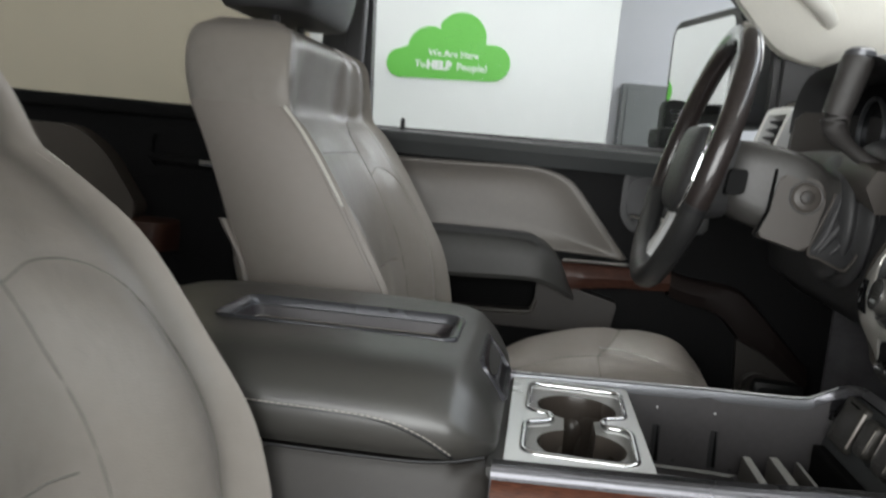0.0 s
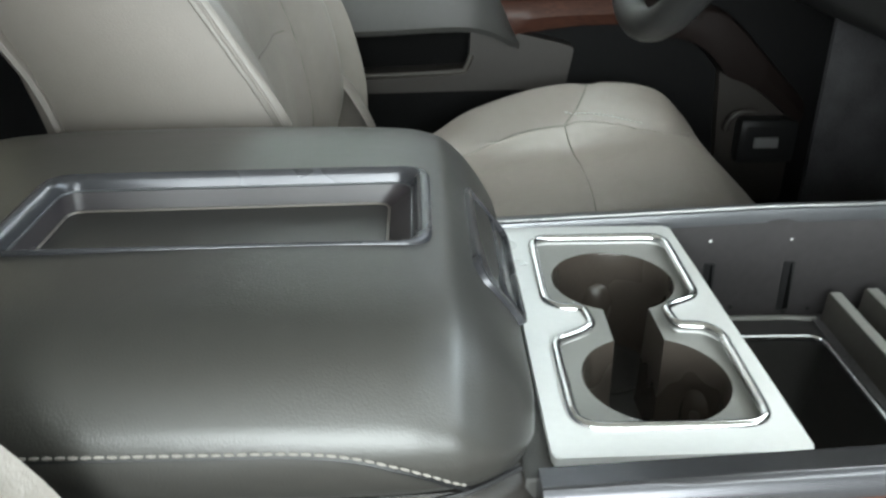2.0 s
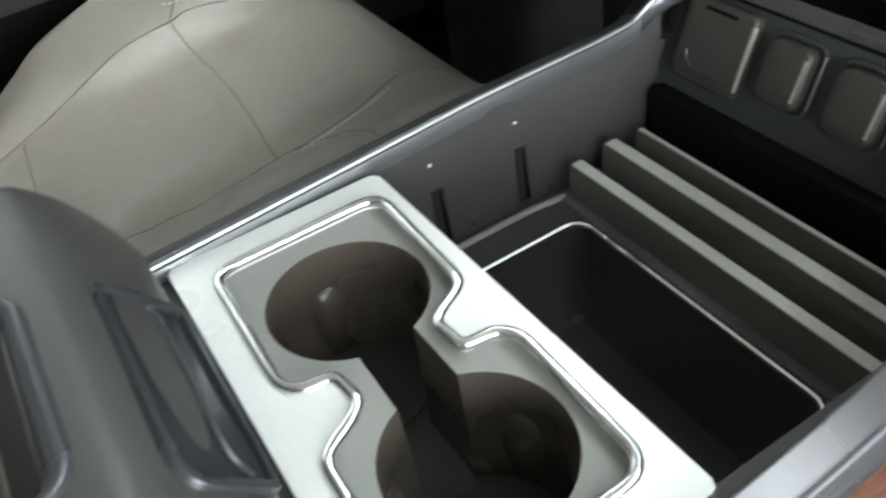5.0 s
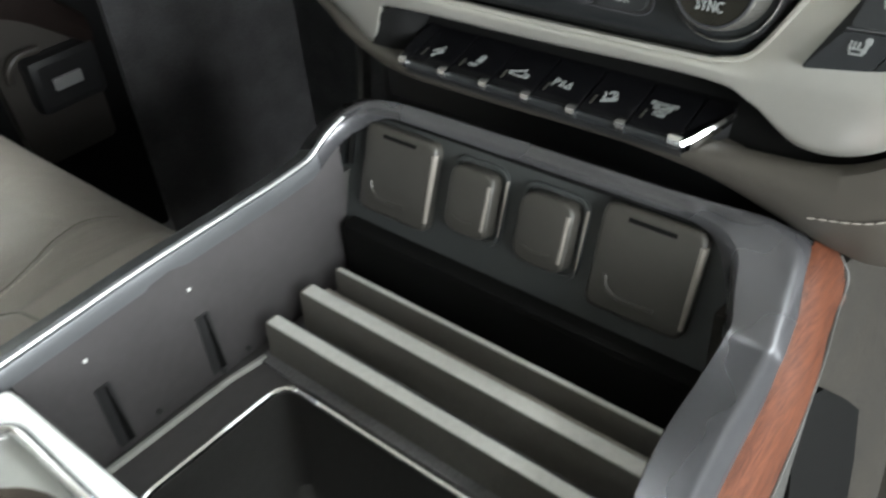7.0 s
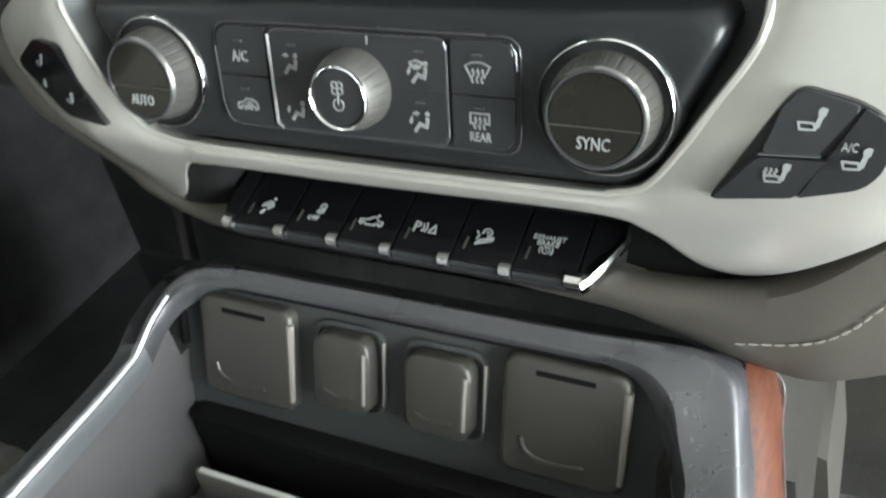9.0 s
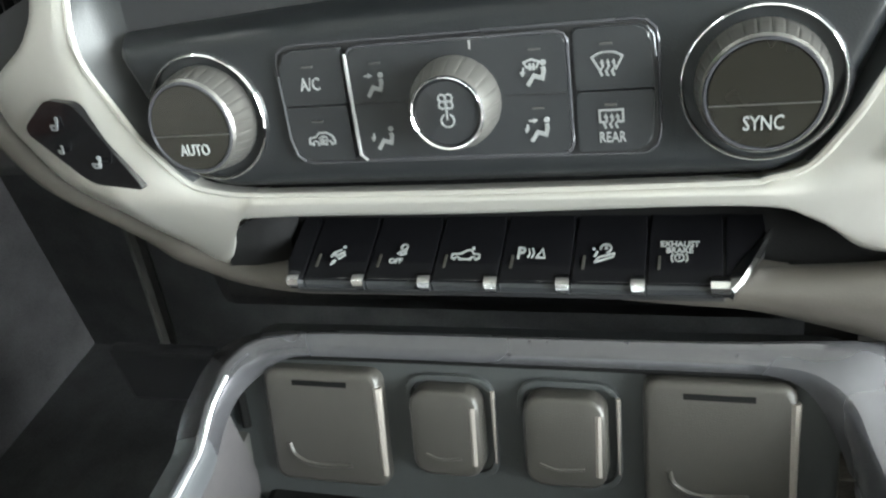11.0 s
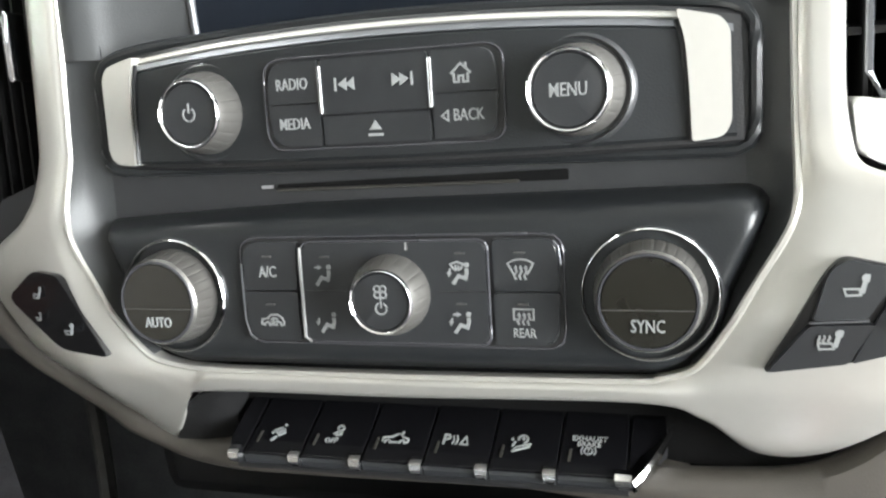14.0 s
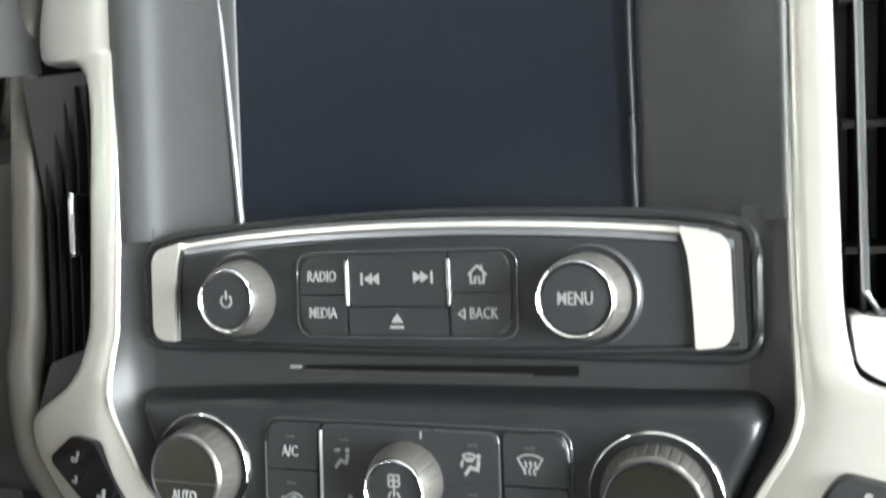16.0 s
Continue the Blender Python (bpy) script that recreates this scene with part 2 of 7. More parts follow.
def part(name, bm, mat, parent, label="", smooth=38):
    """One mesh object under a thing or under a part, from a bmesh in cab units."""
    off = place(parent) if parent else Vector((0, 0, 0))
    for v in bm.verts:
        v.co = W(v.co) - off
    bmesh.ops.recalc_face_normals(bm, faces=bm.faces)
    if smooth:
        limit = radians(smooth)
        for f in bm.faces:
            f.smooth = True
        for e in bm.edges:
            if len(e.link_faces) == 2 and e.calc_face_angle(0.0) > limit:
                e.smooth = False
    else:
        for f in bm.faces:
            f.smooth = False
    me = bpy.data.meshes.new(name)
    bm.to_mesh(me)
    bm.free()
    me.materials.append(mat)
    ob = new(name, me)
    ob.parent = parent
    return tagged(ob, label) if label else ob


def join(*bms):
    """One bmesh of several."""
    out = bmesh.new()
    for b in bms:
        me = bpy.data.meshes.new("scrap")
        b.to_mesh(me)
        b.free()
        out.from_mesh(me)
        bpy.data.meshes.remove(me)
    return out


def box(x0, x1, y0, y1, z0, z1, bevel=0.0, seg=2):
    bm = bmesh.new()
    bmesh.ops.create_cube(bm, size=1)
    for v in bm.verts:
        v.co = Vector((x0 + (v.co.x + 0.5) * (x1 - x0), y0 + (v.co.y + 0.5) * (y1 - y0), z0 + (v.co.z + 0.5) * (z1 - z0)))
    if bevel:
        bmesh.ops.bevel(bm, geom=bm.edges[:], offset=bevel, segments=seg, affect="EDGES", profile=0.6)
        for f in sorted(bm.faces, key=lambda f: -f.calc_area())[:6]:
            for e in f.edges:
                e.smooth = False
    return bm


def prism(pts, at, d0, d1, bevel=0.0, seg=2):
    """A flat outline pts in 2D, from depth d0 to d1 (d1 is the face that shows); at(a, b, d) gives the place. The shown rim is rounded."""
    bm = bmesh.new()
    n = len(pts)
    low = [bm.verts.new(at(a, b, d0)) for a, b in pts]
    high = [bm.verts.new(at(a, b, d1)) for a, b in pts]
    bm.faces.new(low[::-1])
    top = bm.faces.new(high)
    for i in range(n):
        bm.faces.new((low[i], low[(i + 1) % n], high[(i + 1) % n], high[i]))
    if bevel:
        bmesh.ops.bevel(bm, geom=list(top.edges), offset=bevel, segments=seg, affect="EDGES", profile=0.6, clamp_overlap=True)
        for f in sorted(bm.faces, key=lambda f: -f.calc_area())[:2]:
            for e in f.edges:
                e.smooth = False
    return bm


def ring_plate(outer, inner, at, d0, d1, bevel=0.0):
    """A plate with a hole: outer and inner outlines of equally many points, matched one to one."""
    bm = bmesh.new()
    n = len(outer)
    L = [[bm.verts.new(at(a, b, d)) for a, b in ps] for ps, d in ((outer, d0), (outer, d1), (inner, d1), (inner, d0))]
    for k in range(4):
        A, B = L[k], L[(k + 1) % 4]
        for i in range(n):
            bm.faces.new((A[i], A[(i + 1) % n], B[(i + 1) % n], B[i]))
    if bevel:
        es = [e for e in bm.edges if all(v in set(L[1]) for v in e.verts) or all(v in set(L[2]) for v in e.verts)]
        bmesh.ops.bevel(bm, geom=es, offset=bevel, segments=2, affect="EDGES", profile=0.6, clamp_overlap=True)
    return bm


def rounded(pts, r, seg=5):
    """An outline with each corner rounded; r one radius or one a corner."""
    out = []
    n = len(pts)
    for i in range(n):
        rad = r[i] if isinstance(r, (list, tuple)) else r
        p, a, b = Vector(pts[i]), Vector(pts[i - 1]), Vector(pts[(i + 1) % n])
        da, db = (a - p), (b - p)
        q = min(rad, da.length * 0.48, db.length * 0.48)
        if q < 1e-5:
            out.append(tuple(p))
            continue
        s, e = p + da.normalized() * q, p + db.normalized() * q
        for k in range(seg + 1):
            t = k / seg
            out.append(tuple(s * (1 - t) ** 2 + p * 2 * t * (1 - t) + e * t * t))
    return out


def rrect(a0, a1, b0, b1, r, seg=5):
    return rounded([(a0, b0), (a1, b0), (a1, b1), (a0, b1)], r, seg)


def even(pts, n, start=0):
    """An outline walked in n even steps."""
    p = np.array(pts + [pts[0]], float)
    d = np.concatenate([[0], np.cumsum(np.linalg.norm(np.diff(p, axis=0), axis=1))])
    t = np.linspace(0, d[-1], n, endpoint=False)
    return [tuple(float(np.interp(x, d, p[:, k])) for k in range(p.shape[1])) for x in t]


def smooth_line(pts, n, closed=False):
    """A Catmull-Rom curve through pts, n steps a span."""
    p = [np.array(q, float) for q in pts]
    m = len(p)
    out = []
    for i in range(m if closed else m - 1):
        a = p[(i - 1) % m] if closed or i > 0 else 2 * p[0] - p[1]
        b, c = p[i], p[(i + 1) % m]
        d = p[(i + 2) % m] if closed or i + 2 < m else 2 * p[-1] - p[-2]
        for k in range(n):
            t = k / n
            out.append(tuple(0.5 * (2 * b + (c - a) * t + (2 * a - 5 * b + 4 * c - d) * t * t + (3 * b - a - 3 * c + d) * t ** 3)))
    if not closed:
        out.append(tuple(p[-1]))
    return out


def loft(rings, closed=True, caps=True):
    bm = bmesh.new()
    R = [[bm.verts.new(p) for p in r] for r in rings]
    n = len(R[0])
    for A, B in zip(R, R[1:]):
        for i in range(n if closed else n - 1):
            bm.faces.new((A[i], A[(i + 1) % n], B[(i + 1) % n], B[i]))
    if caps and closed:
        bm.faces.new(R[0][::-1])
        bm.faces.new(R[-1])
    return bm


def soft_loft(rings, steps=4, caps=True, closed=True):
    """A loft whose rings are joined by smooth curves."""
    cols = [smooth_line([r[i] for r in rings], steps) for i in range(len(rings[0]))]
    return loft([[c[k] for c in cols] for k in range(len(cols[0]))], closed, caps)


def tube(path, r, sides=8, closed=False, flat=None):
    """A bar along a path; flat=(a, b): an oval section, a along the path's sideways and b along its upright."""
    p = [Vector(q) for q in path]
    n = len(p)
    rings = []
    up = Vector((0, 0, 1))
    if isinstance(r, list):
        r = [float(q) for q in np.interp(np.linspace(0, 1, n), np.linspace(0, 1, len(r)), r)]
    for i in range(n):
        d = (p[(i + 1) % n] - p[i - 1]) if closed or 0 < i < n - 1 else (p[1] - p[0] if i == 0 else p[-1] - p[-2])
        d.normalize()
        s = d.cross(up)
        if s.length < 0.05:
            s = d.cross(Vector((0, 1, 0)))
        s.normalize()
        u = s.cross(d).normalized()
        ra, rb = flat if flat else ((r[i], r[i]) if isinstance(r, list) else (r, r))
        rings.append([p[i] + s * ra * math.cos(2 * math.pi * k / sides) + u * rb * math.sin(2 * math.pi * k / sides) for k in range(sides)])
    if closed:
        rings.append(rings[0])
        bm = loft(rings, True, False)
        bmesh.ops.remove_doubles(bm, verts=bm.verts, dist=1e-6)
        return bm
    return loft(rings)


def turned(profile, at, sides=40, squash=1.0):
    """A turned form: profile of (radius, depth) pairs about an axis; at(a, b, d) gives the place."""
    bm = bmesh.new()
    R = []
    for r, d in profile:
        if r < 1e-6:
            R.append([bm.verts.new(at(0, 0, d))])
        else:
            R.append([bm.verts.new(at(r * math.cos(2 * math.pi * k / sides), squash * r * math.sin(2 * math.pi * k / sides), d)) for k in range(sides)])
    for A, B in zip(R, R[1:]):
        for k in range(sides):
            k2 = (k + 1) % sides
            if len(A) == 1 and len(B) > 1:
                bm.faces.new((A[0], B[k], B[k2]))
            elif len(B) == 1 and len(A) > 1:
                bm.faces.new((A[k], A[k2], B[0]))
            elif len(A) > 1:
                bm.faces.new((A[k], A[k2], B[k2], B[k]))
    return bm


def words(text, size, at, d, thick=0.0002, bold=0.0, spread=1.0):
    """Raised lettering, centred; at(a, b, d) gives the place."""
    cu = bpy.data.curves.new("lettering", "FONT")
    cu.body, cu.size, cu.align_x, cu.align_y, cu.extrude, cu.offset, cu.resolution_u = text, size, "CENTER", "CENTER", thick, bold, 2
    cu.space_character = spread
    ob = bpy.data.objects.new("lettering", cu)
    scene.collection.objects.link(ob)
    bpy.context.view_layer.update()
    me = bpy.data.meshes.new_from_object(ob.evaluated_get(bpy.context.evaluated_depsgraph_get()))
    bm = bmesh.new()
    bm.from_mesh(me)
    for v in bm.verts:
        v.co = at(v.co.x, v.co.y, d + v.co.z)
    bpy.data.objects.remove(ob)
    bpy.data.curves.remove(cu)
    bpy.data.meshes.remove(me)
    return bm


def strokes(lines, w, at, d, thick=0.0002):
    """Flat marks: each line a list of 2D points, drawn w wide; a closed outline is filled if its last point is 'fill'."""
    out = []
    for ln in lines:
        if ln[-1] == "fill":
            out.append(prism(list(ln[:-1]), at, d - thick, d + thick))
            continue
        for (a0, b0), (a1, b1) in zip(ln, ln[1:]):
            dx, dy = a1 - a0, b1 - b0
            L = math.hypot(dx, dy) or 1e-6
            ex, ey = dx / L * w * 0.35, dy / L * w * 0.35
            nx, ny = -dy / L * w / 2, dx / L * w / 2
            out.append(prism([(a0 - ex - nx, b0 - ey - ny), (a1 + ex - nx, b1 + ey - ny), (a1 + ex + nx, b1 + ey + ny), (a0 - ex + nx, b0 - ey + ny)], at, d - thick, d + thick))
    return join(*out)


def circle(a, b, r, n=16, a0=0, a1=360):
    return [(a + r * math.cos(radians(a0 + (a1 - a0) * k / n)), b + r * math.sin(radians(a0 + (a1 - a0) * k / n))) for k in range(n + (0 if a1 - a0 == 360 else 1))]


def lid_at(o, ua, ub, un):
    o, ua, ub, un = Vector(o), Vector(ua), Vector(ub), Vector(un)
    return lambda a, b, d: o + ua * a + ub * b + un * d


flat_at = lambda a, b, d: Vector((a, b, d))          # plan outlines, d upward
side_at = lambda a, b, d: Vector((a, d, b))          # outlines in x and z, d towards the driver's door


def cut(bm, *tools):
    """bm with the solids of tools cut away."""
    obs = []
    for b in (bm, *tools):
        bmesh.ops.recalc_face_normals(b, faces=b.faces)
        me = bpy.data.meshes.new("scrap")
        b.to_mesh(me)
        b.free()
        obs.append(new("scrap", me))
    for o in obs[1:]:
        mod = obs[0].modifiers.new("cut", "BOOLEAN")
        mod.object, mod.operation, mod.solver = o, "DIFFERENCE", "EXACT"
    bpy.context.view_layer.update()
    me = bpy.data.meshes.new_from_object(obs[0].evaluated_get(bpy.context.evaluated_depsgraph_get()))
    out = bmesh.new()
    out.from_mesh(me)
    bpy.data.meshes.remove(me)
    for o in obs:
        me = o.data
        bpy.data.objects.remove(o)
        bpy.data.meshes.remove(me)
    return out


def band(pairs, at, crown=0.003, depth=0.012, steps=5, cross=8, level=lambda b: 0.0):
    """A moulded strip between two lines: pairs of (inner, outer) 2D points, rounded at both rims."""
    cols = smooth_line([(*p, *q) for p, q in pairs], steps)
    rings = []
    for a0, b0, a1, b1 in cols:
        ring = []
        for k in range(cross + 1):
            t = k / cross
            a, b = a0 + (a1 - a0) * t, b0 + (b1 - b0) * t
            ring.append(at(a, b, level(b) + crown * (1 - (2 * t - 1) ** 4)))
        ring.append(at(a1, b1, level(b1) - depth))
        ring.append(at(a0, b0, level(b0) - depth))
        rings.append(ring)
    return loft(rings)


def stitches(path, pitch, length, r):
    """A row of single stitches along a path, as one mesh."""
    p = np.array(path, float)
    d = np.concatenate([[0], np.cumsum(np.linalg.norm(np.diff(p, axis=0), axis=1))])
    out = []
    for s in np.arange(0, d[-1] - length, pitch):
        a, b = (Vector([float(np.interp(q, d, p[:, k])) for k in range(3)]) for q in (s, s + length))
        m = (a + b) / 2
        out.append(tube([a, m, b], [r * 0.5, r, r * 0.5], 5))
    return join(*out)


def tree_of(bm):
    return BVHTree.FromBMesh(bm)


def on_surface(tree, line, way, start, lift=0.0):
    """A line laid on a form: each point is moved along way, from start on that axis, until it meets the form."""
    w = Vector(way)
    k = max(range(3), key=lambda i: abs(w[i]))
    out = []
    for p in line:
        o = Vector(p)
        o[k] = start
        hit = tree.ray_cast(o, w)
        if hit[0] is not None:
            out.append(tuple(hit[0] - w * lift))
    return out


# ---- the bay round the truck ----
def setting(name, bm, mat, label, category="wall"):
    ob = part(name, bm, mat, None, smooth=0)
    return tagged(ob, label, category, kind="structure")


setting("ground", box(-8, 8, -6, 8, GROUND - 0.1, GROUND), CONCRETE, "grey concrete floor of the service bay", "floor")
setting("ceiling", box(-8, 8, -6, 8, 3.9, 4.0), WALL, "white ceiling over the service bay", "ceiling")
setting("wall_behind", box(-8, 8, -6.2, -6, GROUND, 3.9), WALL, "white wall of the bay behind the open door")
setting("wall_front", box(8, 8.2, -6, 8, GROUND, 3.9), WALL, "white wall ahead of the truck")
setting("wall_rear", box(-8.2, -8, -6, 8, GROUND, 3.9), WALL, "white wall behind the truck")
setting("wall_far", box(-0.4, 8, 4.6, 4.8, GROUND, 3.9), GREY_WALL, "pale grey wall across the bay")
setting("wall_beige", box(-8, -0.4, 2.9, 3.1, GROUND, 3.9), BEIGE, "plain beige wall seen through the rear window")

# white panel wall with a green cloud sign
setting("wall_panel", box(-1.02, 0.055, 2.2, 2.3, GROUND, 3.4, 0.004), WALL, "white panel wall carrying a green sign")
sign = thing("cloud_sign", (-0.52, 2.2, 1.58), "green cloud-shaped vinyl sign on a white panel", "sign")
sign_at = lambda a, b, d: Vector((a, 2.2 - d, b))
cloud = []
for cx, cz, r, a0, a1 in ((-0.685, 1.626, 0.05, 270, 95), (-0.585, 1.68, 0.078, 175, 65), (-0.478, 1.725, 0.088, 150, -10), (-0.362, 1.648, 0.062, 85, -90)):
    cloud += circle(cx, cz, r, 14, a0, a1)
part("sign_board", prism(cloud, sign_at, 0.0, 0.004), GREEN, sign, smooth=0)
for text, size, a0, b0, fat in (("We Are Here", 0.031, -0.50, 1.668, 0.0005), ("To", 0.034, -0.614, 1.626, 0.0005), ("HELP", 0.039, -0.548, 1.626, 0.0024), ("People!", 0.036, -0.432, 1.626, 0.0005)):
    part("lettering", words(text, size, lambda a, b, d: sign_at(a + a0, b + b0, d), 0.0052, 0.0008, fat), WALL, sign, "white lettering", 0)
cab = thing("wall_cabinet", (0.45, 4.58, 1.2), "grey steel cabinet on the far wall", "cabinet")
part("cabinet_body", box(0.27, 0.75, 4.42, 4.598, 1.2, 1.80, 0.01), CABINET, cab)
part("cabinet_door", box(0.30, 0.72, 4.405, 4.42, 1.23, 1.77, 0.006), CABINET, cab)

# ---- the cab's shell ----
setting("cab_floor", join(box(-1.5, 0.75, -0.85, 0.85, 0.62, 0.66), box(0.70, 0.75, -0.85, 0.85, 0.66, 1.42)), CARPET, "black carpeted cab floor and toe board", "floor")
# unseen roof lining; its front edge is drawn forward to shade the seats
setting("headliner", box(-1.5, 0.27, -0.76, 0.76, 1.80, 1.84, 0.02), CREAM, "cream fabric headliner of the cab", "ceiling")
setting("cab_rear_wall", box(-1.56, -1.5, -0.85, 0.85, 0.62, 1.35, 0.01), SOFT_DARK, "dark trimmed rear wall of the cab")


def door_panel(name, x0, x1, label):
    d = thing(name, ((x0 + x1) / 2, 0.85, 0.7), label, "car door")
    part("door_shell", box(x0, x1, 0.805, 0.87, 0.68, 1.375, 0.012), DOOR_BLACK, d)
    return d


# unseen block, added to keep windscreen light off the footwell
setting("front_light_block", box(0.75, 2.0, -0.86, 0.86, 0.62, 1.42, 0.05), SOFT_DARK, "unseen dark block that stops light ahead of the windscreen", "hood")
# unseen door, dark pane and pillar, added to shut light out of the rear
near = thing("passenger_rear_block", (-1.0, -0.85, 0.7), "unseen closed rear door, added to keep light out", "car door")
part("door_shell", box(-1.5, -0.62, -0.87, -0.81, 0.66, 1.39, 0.012), SOFT_DARK, near)
part("window_pane", box(-1.42, -0.70, -0.845, -0.84, 1.39, 1.80), TINTED_DARK, near, "dark pane, added to keep light out")
tagged(part("centre_pillar_near", box(-0.70, -0.58, -0.86, -0.79, 0.66, 1.82, 0.015), SOFT_DARK, None), "unseen pillar behind the passenger's door, added to keep light out", "pillar", kind="structure")


# driver's door
door = door_panel("driver_door", -0.515, 0.62, "driver's door with grey leather insert, wood strip and closed window")
part("belt_trim", soft_loft([[(x, 0.79, 1.345), (x, 0.782, 1.37), (x, 0.792, 1.385), (x, 0.83, 1.392), (x, 0.85, 1.37), (x, 0.85, 1.345)] for x in (-0.512, -0.2, 0.1, 0.3, 0.6)], 3), OUTLET, door, "dark slate upper door trim")
insert = rounded([(-0.5, 1.337), (-0.16, 1.346), (-0.095, 1.332), (0.028, 1.185), (-0.02, 1.19), (-0.5, 1.2)], [0.01, 0.05, 0.05, 0.01, 0.01, 0.01])
ic = (-0.25, 1.262)
part("leather_insert", soft_loft([[(ic[0] + (a - ic[0]) * k, 0.808 - d, ic[1] + (b - ic[1]) * k) for a, b in even(insert, 90)] for k, d in ((1.0, 0.0), (0.995, 0.012), (0.975, 0.021), (0.93, 0.0235), (0.86, 0.0195), (0.72, 0.012), (0.5, 0.008), (0.2, 0.007))], 2), DOOR_LEATHER, door, "padded grey leather insert", 60)
arm_rings = []
for x, zt, zb, y in ((-0.50, 1.212, 1.135, 0.715), (-0.30, 1.217, 1.137, 0.712), (-0.16, 1.216, 1.143, 0.712), (-0.115, 1.196, 1.135, 0.722), (-0.085, 1.155, 1.118, 0.742), (-0.068, 1.125, 1.108, 0.76)):
    arm_rings.append([(x, 0.81, zb), (x, y + 0.006, zb), (x, y, zb + 0.008), (x, y + 0.002, (zt + zb) / 2), (x, y + 0.006, zt - 0.016), (x, y + 0.02, zt - 0.002), (x, 0.77, zt + 0.002), (x, 0.81, zt)])
part("armrest", soft_loft(arm_rings, 4), BODY, door, "grey padded armrest")
part("armrest_top", soft_loft([[(x, 0.722, z), (x, 0.74, z + 0.008), (x, 0.775, z + 0.008), (x, 0.795, z)] for x, z in ((-0.5, 1.211), (-0.3, 1.216), (-0.17, 1.216), (-0.14, 1.206))], 4), SOFT_DARK, door, "dark slate armrest pad")
wood = [(x, 0.772, z0, z1) for x, z0, z1 in ((-0.095, 1.122, 1.176), (0.0, 1.135, 1.178), (0.06, 1.138, 1.179), (0.10, 1.14, 1.18))]
# the strip's shadowed run, with the shadow put into a darker brown
arch = [(x, 0.774, z0, z1) for x, z0, z1 in ((0.10, 1.132, 1.178), (0.131, 1.121, 1.170), (0.17, 1.115, 1.166), (0.20, 1.102, 1.164), (0.222, 1.082, 1.159), (0.24, 1.062, 1.147), (0.27, 1.05, 1.120), (0.304, 1.03, 1.086), (0.36, 0.985, 1.03))]
strip_ring = lambda x, y, z0, z1: [(x, 0.81, z0), (x, y - 0.006, z0 + 0.004), (x, y - 0.014, (z0 + z1) / 2), (x, y - 0.008, z1 - 0.006), (x, y, z1), (x, 0.81, z1)]
part("wood_strip", soft_loft([strip_ring(*q) for q in wood], 4), WOOD_DARK, door, "glossy dark wood strip")
part("trim_arch", soft_loft([strip_ring(*q) for q in arch], 5), SHADED_ARCH, door, "wood strip's arch, its shade painted dark brown")
part("kick_trim", prism(rounded([(0.234, 1.072), (0.304, 1.06), (0.36, 1.01), (0.36, 0.86), (0.25, 0.86), (0.244, 0.95)], 0.008), lambda a, b, d: Vector((a, 0.812 - d, b)), 0.0, 0.026, 0.005), GREY_BROWN_DARK, door, "dark brown trim below the arch")
part("chrome_line", tube([(x, 0.768, z1 + 0.004) for x, y, z0, z1 in wood], 0.004, 6), CHROME, door)
lower = rounded([(-0.5, 1.04), (0.002, 1.05), (0.012, 1.110), (-0.06, 1.128), (-0.137, 1.140), (-0.139, 1.080), (-0.5, 1.064)], [0.002, 0.008, 0.006, 0.004, 0.004, 0.012, 0.002])
part("lower_panel", prism(lower, lambda a, b, d: Vector((a, 0.812 - d, b)), 0.0, 0.044, 0.005, 3), GREY_BROWN_DARK, door, "dark lower door panel with an open map pocket", 40)
# this sheet puts the map pocket's shade into colour
part("pocket_back", prism(rrect(-0.5, -0.120, 1.050, 1.142, 0.016), lambda a, b, d: Vector((a, 0.8045 - d, b)), 0.0, 0.002), SHADE_BLACK, door, "near-black sheet for the shade inside the map pocket")
part("pocket_lip", tube(smooth_line([(-0.5, 0.768, 1.060), (-0.3, 0.768, 1.069), (-0.16, 0.768, 1.0755), (-0.143, 0.768, 1.082), (-0.136, 0.769, 1.10)], 6), 0.0045, 8), TAUPE, door)
pod = rounded([(0.0, 1.35), (0.16, 1.365), (0.16, 1.25), (0.02, 1.24), (-0.002, 1.27)], 0.014)
part("handle_cup", ring_plate(even(pod, 40), even([(0.078 + (a - 0.078) * 0.84, 1.3 + (b - 1.3) * 0.8) for a, b in pod], 40), lambda a, b, d: Vector((a, 0.806 - d, b)), 0, 0.008, 0.002), SOFT_DARK, door)
part("handle_recess", prism([(0.078 + (a - 0.078) * 0.86, 1.3 + (b - 1.3) * 0.82) for a, b in pod], lambda a, b, d: Vector((a, 0.806 - d, b)), 0.0005, 0.003), BLACK, door)
part("door_handle", tube(smooth_line([(0.02, 0.79, 1.27), (0.05, 0.775, 1.268), (0.1, 0.77, 1.275), (0.14, 0.785, 1.285)], 5), 0.006, 8), CHROME, door, "chrome inner door handle")
part("lock_pin", tube([(-0.420, 0.812, 1.385), (-0.420, 0.812, 1.402), (-0.420, 0.812, 1.41)], [0.004, 0.0045, 0.003], 10), BLACK, door, "black lock pin on the sill")
win_out = [(-0.525, 1.372), (0.28, 1.385), (0.272, 1.612), (0.165, 1.705), (0.065, 1.80), (-0.53, 1.80)]
win_in = [(-0.486, 1.392), (0.245, 1.402), (0.238, 1.598), (0.15, 1.68), (0.055, 1.768), (-0.503, 1.768)]
part("window_frame", ring_plate(win_out, win_in, lambda a, b, d: Vector((a, 0.85 - d, b)), 0, 0.03), BLACK, door, "black rubber window frame", 30)
